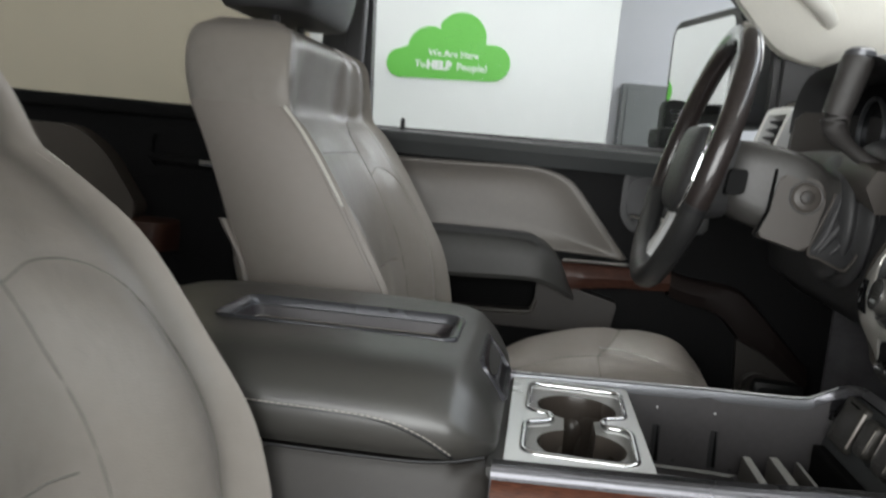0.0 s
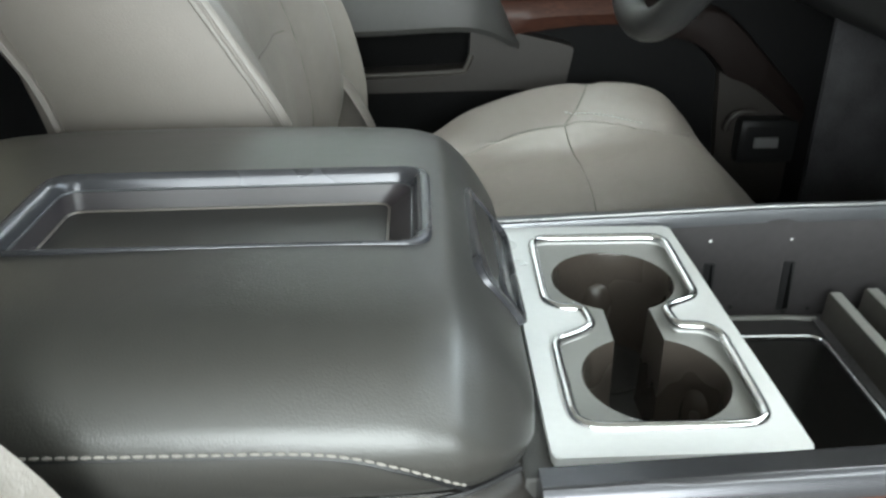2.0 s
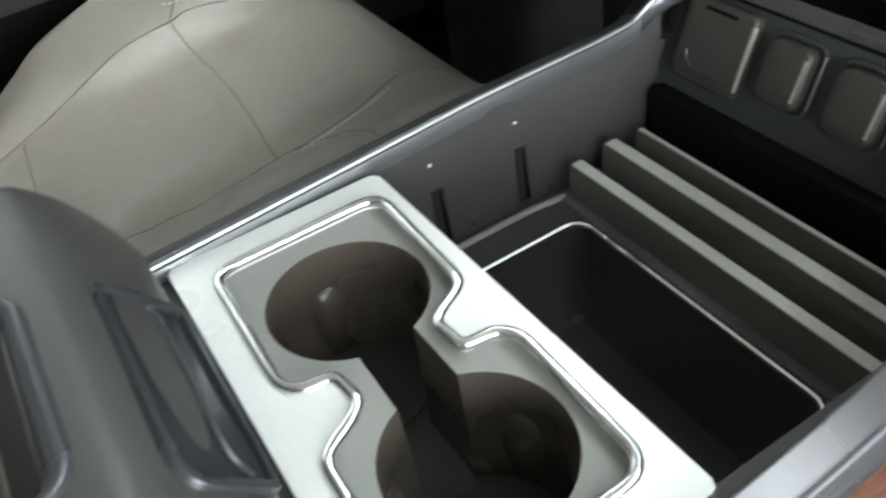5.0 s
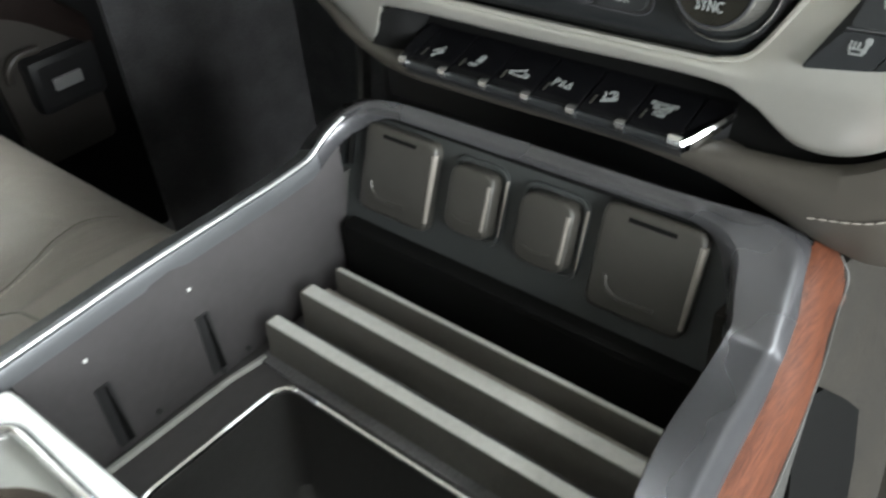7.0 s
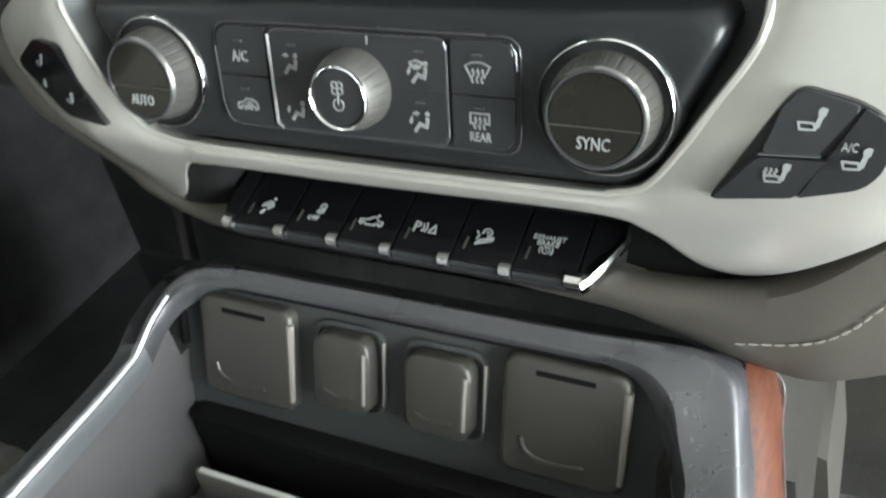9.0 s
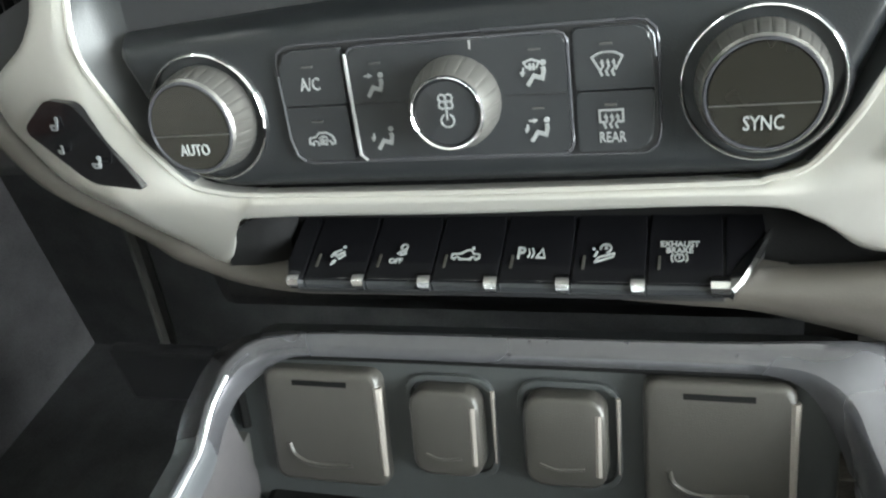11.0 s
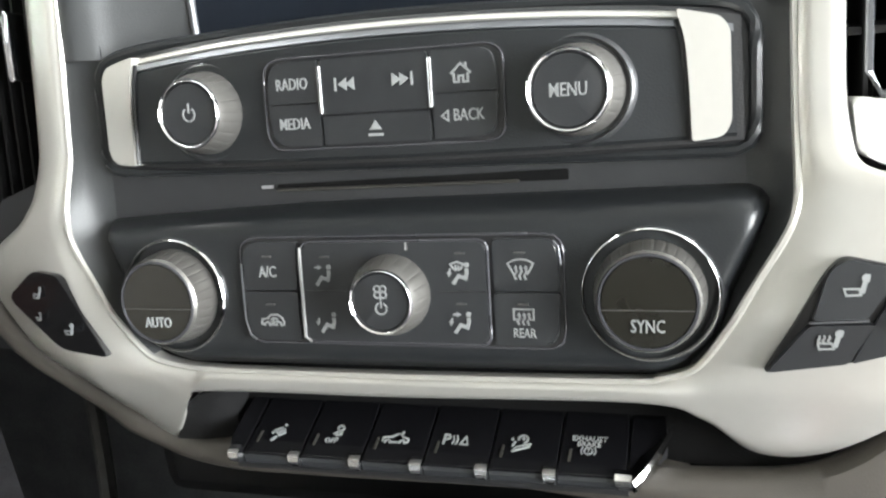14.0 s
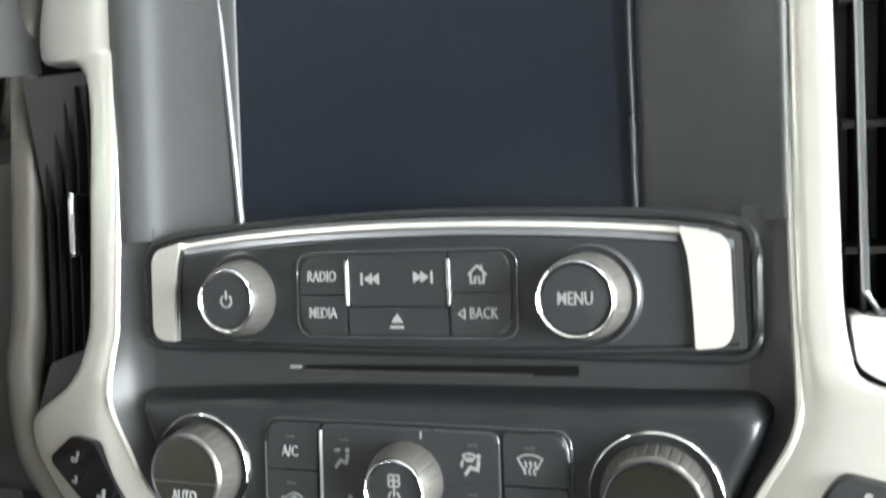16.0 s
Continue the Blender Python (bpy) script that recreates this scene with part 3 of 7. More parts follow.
pane = part("window_pane", prism([(-0.52, 1.38), (0.27, 1.39), (0.262, 1.61), (0.16, 1.7), (0.06, 1.79), (-0.52, 1.79)], lambda a, b, d: Vector((a, 0.838 - d, b)), 0, 0.004), GLASS, door, "clear closed window", 0)
pane.visible_shadow = False

# rear door
rear = door_panel("rear_door", -1.4, -0.56, "dark rear door with grey trim panel and wood armrest")
part("belt_trim", box(-1.4, -0.56, 0.785, 0.85, 1.37, 1.398, 0.008), DOOR_BLACK, rear)
part("window_frame", ring_plate(even([(-1.42, 1.385), (-0.56, 1.385), (-0.56, 1.80), (-1.40, 1.80)], 48), even([(-1.38, 1.398), (-0.585, 1.398), (-0.585, 1.77), (-1.36, 1.77)], 48), lambda a, b, d: Vector((a, 0.85 - d, b)), 0, 0.03), BLACK, rear)
part("trim_panel", prism(rounded([(-1.38, 1.335), (-1.05, 1.34), (-0.985, 1.30), (-0.91, 1.19), (-0.93, 1.16), (-1.38, 1.15)], [0.01, 0.04, 0.04, 0.02, 0.01, 0.01]), lambda a, b, d: Vector((a, 0.808 - d, b)), 0, 0.05, 0.016, 3), REAR_TRIM, rear, "grey padded trim panel")
part("wood_armrest", soft_loft([[(x, 0.81, 1.11), (x, y, 1.115), (x, y - 0.006, 1.14), (x, y, z), (x, 0.81, z + 0.004)] for x, y, z in ((-1.35, 0.73, 1.165), (-1.0, 0.728, 1.168), (-0.87, 0.735, 1.17), (-0.845, 0.77, 1.165))], 4), WOOD_DARK, rear, "dark wood-faced armrest")
part("handle_cup", ring_plate(even(rrect(-0.93, -0.72, 1.255, 1.352, 0.012), 40), even(rrect(-0.905, -0.745, 1.275, 1.335, 0.008), 40), lambda a, b, d: Vector((a, 0.806 - d, b)), 0, 0.012, 0.003), DOOR_BLACK, rear)
part("handle_bar", tube([(-0.905, 0.79, 1.293), (-0.85, 0.782, 1.290), (-0.76, 0.79, 1.288)], 0.008, 8), DOOR_BLACK, rear)
part("door_handle", tube([(-0.80, 0.782, 1.2895), (-0.77, 0.780, 1.289), (-0.745, 0.79, 1.288)], 0.0075, 8), CHROME, rear)

pane = part("window_pane", box(-1.41, -0.565, 0.834, 0.838, 1.386, 1.79), TINTED, rear, "lightly tinted window", 0)
pane.visible_shadow = False

# pillars
pillar = tagged(part("centre_pillar", join(box(-0.585, -0.505, 0.79, 0.86, 0.68, 1.82, 0.015), box(-0.535, -0.5, 0.775, 0.8, 1.385, 1.8, 0.006)), SOFT_DARK, None), "dark trimmed pillar between the doors", "pillar", kind="structure")
apillar = thing("windscreen_pillar", (0.3, 0.72, 1.5), "cream windscreen pillar trim with a long grab handle", "pillar", kind="structure")
pl = [(0.12, 0.70, 1.765), (0.2, 0.725, 1.68), (0.28, 0.75, 1.62), (0.42, 0.78, 1.605)]
part("pillar_trim", soft_loft([[(x - 0.02, y + 0.06, z - 0.05), (x - 0.03, y + 0.02, z - 0.045), (x + 0.0, y - 0.015, z - 0.01), (x + 0.05, y - 0.02, z + 0.05), (x + 0.09, y, z + 0.085), (x + 0.07, y + 0.06, z + 0.06)] for x, y, z in ((0.05, 0.67, 1.83), *pl)], 5), CREAM, apillar)
part("grab_handle", tube(smooth_line([(0.13, 0.71, 1.745), (0.16, 0.675, 1.735), (0.21, 0.685, 1.692), (0.27, 0.705, 1.652), (0.30, 0.74, 1.632)], 6), 0.014, 10), CREAM, apillar, "cream grab handle")
part("sail_panel", prism([(0.252, 1.39), (0.46, 1.39), (0.45, 1.58), (0.3, 1.59), (0.252, 1.62)], lambda a, b, d: Vector((a, 0.80 - d, b)), -0.03, 0.004), BLACK, apillar, "black panel ahead of the window")

# door mirror
mir = thing("door_mirror", (0.17, 1.0, 1.4), "large black door mirror outside the driver's window", "mirror")
ma = lid_at((0.148, 1.04, 0), (0.269, -0.963, 0), (0, 0, 1), (-0.963, -0.269, 0))
part("mirror_housing", prism(rrect(-0.155, 0.155, 1.45, 1.678, 0.03), ma, -0.07, 0.0, 0.008, 3), BLACK, mir)
part("mirror_glass", prism(rrect(-0.138, 0.138, 1.474, 1.662, 0.022), ma, 0.0, 0.004), MIRROR, mir, "mirror glass")
part("mirror_arm", join(box(0.06, 0.13, 0.87, 1.04, 1.40, 1.44, 0.012), box(0.08, 0.13, 0.98, 1.08, 1.40, 1.50, 0.015)), DOOR_BLACK, mir)


# ---- seats ----
def crease(bm, lines, axis, depth, width, keep=lambda v: True):
    """Sinks a form's skin softly along lines that lie on it; axis is the way in which it sinks."""
    w = Vector(axis)
    k = max(range(3), key=lambda i: abs(w[i]))
    others = [i for i in range(3) if i != k]
    pts = np.array([[p[i] for i in others] for ln in lines for p in ln])
    for v in bm.verts:
        if keep(v.co):
            d = float(np.min(np.hypot(pts[:, 0] - v.co[others[0]], pts[:, 1] - v.co[others[1]])))
            v.co += w * depth * math.exp(-(d / width) ** 2)


def seat(name, m, dx, recline, label):
    """A front seat; m is 1 for the driver's and -1 for the passenger's, dx its slide along the rails."""
    cy = 0.44
    st = thing(name, (-0.2 + dx, m * cy, 0.66), label, "car seat", "front seats")
    P = lambda x, y, z: (x + dx, m * (cy + y), z)
    B = lambda x, y, z: (x + dx - recline * 0.28 * max(0.0, z - 1.33), m * (cy + y), 1.1 + (z - 1.1) * (1 - 0.17 * recline) if z > 1.1 else z)
    # backrest: rings upward; half widths, rear x, side-front x, bolster x, centre x
    rows = [
        (1.00, 0.225, -0.470, -0.290, -0.335, -0.352),
        (1.05, 0.235, -0.478, -0.285, -0.316, -0.352),
        (1.10, 0.245, -0.487, -0.288, -0.308, -0.356),
        (1.18, 0.25, -0.506, -0.309, -0.322, -0.370),
        (1.25, 0.25, -0.527, -0.347, -0.353, -0.394),
        (1.33, 0.248, -0.557, -0.396, -0.406, -0.433),
        (1.375, 0.244, -0.578, -0.429, -0.439, -0.466),
        (1.40, 0.24, -0.59, -0.452, -0.461, -0.484),
        (1.447, 0.232, -0.602, -0.459, -0.463, -0.484),
        (1.487, 0.212, -0.602, -0.466, -0.470, -0.479),
        (1.505, 0.175, -0.587, -0.495, -0.497, -0.502),
    ]
    rings = []
    for z, w, xr, xs, xb, xc in rows:
        half = [(xc, 0.0), (xc, 0.05), (xc - 0.001, 0.1), (xc + (xb - xc) * 0.35, w * 0.55), (xb - 0.010, w * 0.68), (xb, w * 0.80), (xb - 0.004, w * 0.91), (xs - 0.006, w * 0.97), (xs, w), (xs - (xs - xr) * 0.35, w * 1.0), (xr + (xs - xr) * 0.25, w * 0.985), (xr + 0.012, w * 0.93), (xr, w * 0.8), (xr - 0.004, w * 0.4)]
        ring = [B(x, -y, z) for x, y in half] + [B(xr - 0.005, 0, z)] + [B(x, y, z) for x, y in half[:0:-1]]
        rings.append(smooth_line(ring, 3, True))
    back = soft_loft(rings, 7)
    tree = tree_of(back)
    seams = [[(s * a, b) for a, b in q] for s in (-1, 1) for q in (((0.128, 1.02), (0.134, 1.10), (0.132, 1.2), (0.124, 1.29), (0.118, 1.345), (0.13, 1.38), (0.165, 1.40)), ((0.218, 1.05), (0.226, 1.15), (0.224, 1.22), (0.212, 1.28), (0.185, 1.315), (0.15, 1.322), (0.122, 1.31)))]
    seams += [[(y, z) for y in (-0.12, -0.06, 0.0, 0.06, 0.12)] for z in (1.18, 1.345)]
    laid = [on_surface(tree, smooth_line([B(-0.3, y, z) for y, z in line], 6), (-1, 0, 0), 0.3, 0.0) for line in seams]
    crease(back, laid, (-1, 0, 0), 0.0045, 0.011, lambda c: c.x > dx - 0.51 - recline * 0.05)
    tree = tree_of(back)
    back_ob = part("backrest", back, LEATHER, st, smooth=60)
    for line in seams:
        pts = on_surface(tree, smooth_line([B(-0.3, y, z) for y, z in line], 6), (-1, 0, 0), 0.3, -0.0004)
        if len(pts) > 3:
            part("seam", tube(pts, 0.0011, 6), SEAM, back_ob)
    for s in (-1, 1):
        edge = smooth_line([B(xs - 0.004, s * (w + 0.0005), z) for z, w, xr, xs, xb, xc in rows[2:8]], 6)
        part("piping", tube(edge[13:], [0.0008, 0.0018, 0.0022, 0.0022, 0.0022, 0.0022], 8), PIPING, st, "pale piping")
        part("edge_seam", tube(edge[:16], 0.0016, 8), LEATHER_SIDE, st)
        for off in (0.0085,):
            part("stitching", stitches(smooth_line([B(xs - off, s * (w + 0.0058), z) for z, w, xr, xs, xb, xc in rows[2:6]], 6), 0.0062, 0.0046, 0.0008), LEATHER, st, "pale stitching along the panel's edge")
        side_rows = ((1.0, 0.235, -0.475, -0.285, 0, 0), *rows[2:8])
        panel = soft_loft([[B(xs - 0.006, s * (w - 0.006), z), B(xs - 0.010, s * (w + 0.002), z), B(xs - 0.03, s * (w + 0.0055), z), B(xs - (xs - xr) * 0.5, s * (w + 0.007), z), B(xr + 0.035, s * (w * 0.99 + 0.003), z), B(xr + 0.015, s * (w * 0.97), z), B(xr + 0.02, s * (w - 0.02), z)] for z, w, xr, xs, xb, xc in side_rows], 5)
        part("side_panel", panel, LEATHER_SIDE, st, "taupe vinyl side panel")
        # a raised corner panel low on the rear edge
        corner = [(-0.517, 1.262), (-0.512, 1.252), (-0.503, 1.237), (-0.493, 1.218), (-0.482, 1.183), (-0.474, 1.12), (-0.468, 1.03)]
        part("rear_corner", soft_loft([[B(x + 0.002, s * 0.243, z), B(x, s * 0.2505, z), B(x - 0.004, s * 0.2525, z), B(min(x - 0.008, xe + 0.006), s * 0.2490, z), B(xe, s * 0.243, z)] for (x, z), xe in zip(corner, (-0.520, -0.518, -0.511, -0.506, -0.497, -0.488, -0.478))], 4), LEATHER_SIDE, st, "raised corner panel")
    part("headrest", soft_loft([[B(x, y, z) for x, y in rrect(-0.60 + e, -0.47 - e, -0.14 + e * 1.2, 0.14 - e * 1.2, 0.04, 4)] for z, e in ((1.526, 0.02), (1.534, 0.004), (1.598, -0.006), (1.675, -0.004), (1.715, 0.012), (1.73, 0.035))], 4), SOFT_DARK if m > 0 else LEATHER, st, "padded headrest", 60)
    for s in (-1, 1):
        part("headrest_post", tube([B(-0.535, s * 0.06, 1.49), B(-0.535, s * 0.06, 1.55)], 0.006, 10), BLACK, st)
    # cushion: rings from back to front; x, half width, side z, bolster z, centre z
    crow = [(-0.31, 0.19, 0.95, 0.975, 0.995), (-0.24, 0.222, 0.95, 1.0, 1.008), (-0.187, 0.236, 0.955, 1.03, 1.017), (-0.14, 0.245, 0.96, 1.056, 1.024), (-0.05, 0.254, 0.965, 1.082, 1.036), (0.04, 0.257, 0.968, 1.088, 1.05), (0.10, 0.25, 0.966, 1.08, 1.055), (0.132, 0.236, 0.965, 1.054, 1.042), (0.152, 0.208, 0.955, 1.026, 1.024), (0.163, 0.178, 0.948, 1.0, 1.0), (0.166, 0.15, 0.94, 0.97, 0.975)]
    cr = []
    for x, w, zs, zb, zc in crow:
        half = [(0, zc), (0.05, zc), (0.1, zc), (0.155, zc + (zb - zc) * 0.4), (w - 0.055, zb - 0.004), (w - 0.035, zb), (w - 0.012, zb - 0.02), (w, zs), (w - 0.005, 0.93), (w - 0.03, 0.90)]
        ring = [P(x, y, z) for y, z in half] + [P(x, 0, 0.895)] + [P(x, -y, z) for y, z in half[:0:-1]]
        cr.append(smooth_line(ring, 4, True))
    cush = soft_loft(cr, 8)
    tree = tree_of(cush)
    lines = [[(-0.040, -0.150), (-0.030, -0.08), (-0.024, 0.0), (-0.024, 0.08), (-0.027, 0.150)], [(-0.206, -0.10), (-0.206, 0.0), (-0.203, 0.06), (-0.200, 0.10)]]
    for q in (-1, 1):
        lines += [[(-0.255, q * 0.070), (-0.23, q * 0.092), (-0.158, q * 0.122), (-0.089, q * 0.148), (-0.040 if q < 0 else -0.027, q * 0.150)], [(-0.040 if q < 0 else -0.027, q * 0.150), (-0.006, q * 0.152), (0.035, q * 0.140), (0.070, q * 0.120), (0.098, q * 0.112), (0.124, q * 0.120)], [(-0.027, q * 0.152), (-0.006, q * 0.180), (0.010, q * 0.215), (0.016, q * 0.24)]]
    lay = lambda ln, lift: on_surface(tree, smooth_line([P(x, y, 0) for x, y in ln], 9), (0, 0, -1), 1.4, lift)
    crease(cush, [lay(ln, 0.0) for ln in lines], (0, 0, -1), 0.0034, 0.012, lambda c: c.z > 0.97)
    tree = tree_of(cush)
    cush_ob = part("cushion", cush, LEATHER, st, smooth=60)
    # the bolsters' rear pieces are of the side's vinyl
    cush_ob.data.materials.append(LEATHER_SIDE)
    off = place(cush_ob)
    for f in cush_ob.data.polygons:
        c = f.center + off
        x, y = c.x / S - dx, abs(c.y / S - m * cy)
        inner = float(np.interp(x, (-0.255, -0.158, -0.089, -0.027), (0.07, 0.122, 0.148, 0.15)))
        if y > inner and x < float(np.interp(y, (0.15, 0.18, 0.215, 0.25), (-0.027, -0.006, 0.010, 0.018))):
            f.material_index = 1
    for ln in lines:
        pts = lay(ln, -0.0004)
        if len(pts) > 3:
            part("seam", tube(pts, 0.0011, 6), SEAM, cush_ob)
    for q in (-1, 1):
        part("stitching", stitches(lay([(-0.025, q * 0.170), (0.010, q * 0.162), (0.043, q * 0.148), (0.072, q * 0.132)], 0.0002), 0.006, 0.0045, 0.0009), PIPING, cush_ob, "pale stitching")
    part("seat_base", box(*(sorted((-0.28 + dx, 0.12 + dx))), *sorted((m * (cy - 0.2), m * (cy + 0.2))), 0.66, 0.9, 0.02), BLACK, st, "black seat base")
    return st


driver = seat("car_seat", 1, 0.0, 0.0, "light grey leather driver's seat with taupe side panels")
passenger = seat("car_seat", -1, -0.034, 1.0, "light grey leather passenger seat beside the console")

buckle = thing("seat_belt_buckle", (-0.27, 0.62, 1.0), "grey seat belt webbing beside the driver's cushion", "seat belt")
part("webbing", soft_loft([[(x, y - 0.02, z), (x, y + 0.02, z + 0.006), (x + 0.003, y + 0.02, z + 0.003), (x + 0.003, y - 0.02, z - 0.003)] for x, y, z in ((-0.33, 0.66, 1.12), (-0.295, 0.65, 1.07), (-0.27, 0.64, 1.02), (-0.26, 0.64, 0.97))], 4), LEATHER, buckle)


# ---- centre console ----
con = thing("centre_console", (0.0, -0.005, 0.66), "charcoal centre console with silver cup holder plate and wood sides", "console")
part("console_body", soft_loft([[(x, y0 + 0.01, 0.67), (x, y0, 0.9), (x, y0, 1.12), (x, y0 + 0.008, z), (x, y1 - 0.008, z), (x, y1, 1.12), (x, y1, 0.9), (x, y1 - 0.01, 0.67)] for x, y0, y1, z in ((-0.56, -0.15, 0.135, 1.128), (-0.5, -0.16, 0.142, 1.133), (-0.3, -0.162, 0.143, 1.134), (-0.2, -0.158, 0.14, 1.134), (-0.172, -0.15, 0.133, 1.132), (-0.161, -0.142, 0.126, 1.128))], 4), CONSOLE_SIDE, con, "dark rear body of the console", 60)
for y0, y1 in ((-0.139, -0.1275), (0.1175, 0.125)):
    part("side_wall", box(-0.162, 0.2, y0, y1, 0.66, 1.13), BODY, con)


def lid_ring(x, top, y0, y1, z0, r):
    y1 += 0.010 * min(1.0, (r - 0.012) / 0.02)
    w, r1 = y1 - y0, r * 0.72
    pts = [(y0 + 0.008, z0), (y0 + 0.001, z0 + 0.01), (y0 - 0.001, z0 + (top - z0) * 0.42), (y0 + r * 0.22, top - r * 0.62), (y0 + r * 0.9, top - r * 0.14), (y0 + w * 0.28, top), (y0 + w * 0.7, top + 0.001), (y1 - r1 * 0.9, top - r1 * 0.14), (y1 - r1 * 0.22, top - r1 * 0.62), (y1 + 0.001, z0 + (top - z0) * 0.42), (y1 - 0.001, z0 + 0.01), (y1 - 0.008, z0)]
    return [(x, a, b) for a, b in smooth_line(pts, 4)]


lid_bm = soft_loft([lid_ring(*q) for q in ((-0.565, 1.158, -0.145, 0.13, 1.138, 0.016), (-0.548, 1.185, -0.156, 0.138, 1.138, 0.03), (-0.49, 1.203, -0.164, 0.146, 1.138, 0.036), (-0.36, 1.2075, -0.166, 0.148, 1.138, 0.037), (-0.24, 1.208, -0.164, 0.146, 1.138, 0.038), (-0.205, 1.2045, -0.1612, 0.143, 1.138, 0.038), (-0.191, 1.1975, -0.158, 0.139, 1.138, 0.037), (-0.179, 1.1855, -0.152, 0.131, 1.138, 0.032), (-0.1695, 1.173, -0.142, 0.12, 1.138, 0.024), (-0.1635, 1.163, -0.129, 0.108, 1.138, 0.015), (-0.161, 1.156, -0.114, 0.092, 1.1385, 0.010))], 6)
def tray_line(front, far, near, back, r):
    """The tray's outline at one level; it narrows a little towards the rear."""
    return rounded([(back, near - 0.003), (front, near + 0.003), (front, far + 0.004), (back, far - 0.004)], r, 8)


lid_bm = cut(lid_bm, prism(tray_line(-0.2085, 0.0385, -0.0595, -0.426, 0.014), flat_at, 1.186, 1.26))
lid_tree = tree_of(lid_bm)
lid = part("lid", lid_bm, LID, con, "dark padded vinyl lid with a long tray", 50)
# tray liner: rim, sloping walls, floor
tr = [[(a, b, z) for a, b in tray_line(*q, r)] for *q, r, z in (
    (-0.2065, 0.0405, -0.0615, -0.4280, 0.0165, 1.1980), (-0.2067, 0.0403, -0.0613, -0.4278, 0.0165, 1.2082), (-0.2078, 0.0399, -0.0609, -0.4270, 0.016, 1.2096), (-0.2100, 0.0392, -0.0602, -0.4258, 0.015, 1.2099), (-0.2130, 0.0380, -0.0592, -0.4235, 0.014, 1.2088), (-0.2155, 0.0366, -0.0584, -0.4210, 0.013, 1.2060), (-0.2168, 0.0356, -0.0578, -0.4195, 0.0125, 1.2022), (-0.2172, 0.0350, -0.0574, -0.4190, 0.012, 1.2006),
    (-0.2230, 0.0332, -0.0550, -0.4180, 0.011, 1.1955), (-0.2285, 0.0317, -0.0525, -0.4170, 0.010, 1.1905), (-0.2300, 0.0312, -0.0510, -0.4165, 0.0095, 1.1892), (-0.2312, 0.0300, -0.0495, -0.4150, 0.009, 1.1888))]
part("tray_rim", loft(tr[:8], True, False), TRAY_RIM, lid, "glossy graphite rim of the tray", 60)
liner = loft(tr[7:], True, False)
liner.verts.ensure_lookup_table()
liner.faces.new(liner.verts[len(liner.verts) - len(tr[0]):])
part("tray", liner, TRAY, lid, "dark tray set into the lid", 30)
part("tray_mat", prism(tray_line(-0.2325, 0.0288, -0.048, -0.4135, 0.008), flat_at, 1.1880, 1.1893, 0.0004), LID, lid, "grey mat on the tray floor")
# thin bright tubes paint the highlights on the tray's floor edge and rim
part("tray_floor_edge", tube([(a, b, 1.1896) for a, b in tray_line(-0.2305, 0.0306, -0.0505, -0.4160, 0.009)], 0.0008, 6, closed=True), EDGE_SHEEN, lid, "pale highlight line along the tray floor's edge")
part("rim_edge", tube([(a, b, 1.2008) for a, b in tray_line(-0.2171, 0.0351, -0.0575, -0.4191, 0.012)], 0.0008, 6, closed=True), RAIL, lid, "highlight line along the rim's inner edge")
seam = on_surface(lid_tree, smooth_line([(-0.53, 0, 1.168), (-0.42, 0, 1.1705), (-0.3, 0, 1.1705), (-0.25, 0, 1.1685), (-0.22, 0, 1.160), (-0.20, 0, 1.148), (-0.194, 0, 1.1425)], 8), (0, 1, 0), -0.4)
part("seam", tube([(x, y + 0.0004, z - 0.0022) for x, y, z in seam], 0.0012, 6), BLACK, lid)
part("stitching", stitches([(x, y - 0.0004, z) for x, y, z in seam], 0.0050, 0.0038, 0.0008), THREAD, lid, "pale contrast stitching")
part("parting_line", tube(smooth_line([(-0.54, -0.157, 1.136), (-0.4, -0.1635, 1.1365), (-0.25, -0.1625, 1.1365), (-0.2, -0.156, 1.1375), (-0.17, -0.142, 1.14)], 6), 0.0014, 6), BLACK, con)
# latch at the lid's nose
LT = lid_at((-0.1755, -0.004, 1.1785), (0, -1, 0), (-0.6, 0, 0.8), (0.8, 0, 0.6))
latch = part("latch", ring_plate(even(rounded([(-0.052, 0.019), (-0.053, -0.024), (0.055, -0.024), (0.060, 0.012), (0.052, 0.019)], [0.006, 0.004, 0.004, 0.01, 0.01]), 72), even(rounded([(-0.0485, 0.0155), (-0.0495, -0.0215), (0.0515, -0.0215), (0.056, 0.0105), (0.0495, 0.0155)], [0.005, 0.004, 0.004, 0.009, 0.009]), 72), LT, -0.01, 0.0042, 0.0012), RAIL_DARK, lid, "glossy dark latch surround")
part("latch_button", prism(rounded([(-0.0478, 0.0148), (-0.0488, -0.0208), (0.0508, -0.0208), (0.0552, 0.010), (0.0488, 0.0148)], 0.004), LT, -0.01, 0.002, 0.0008), LATCH, latch, "gloss black latch button")
part("latch_lip", tube(smooth_line([LT(a, b, 0.0022) for a, b in ((-0.046, -0.006), (-0.038, -0.008), (0.0, -0.0085), (0.038, -0.008), (0.050, -0.014))], 5), 0.0016, 8), RAIL_DARK, latch)

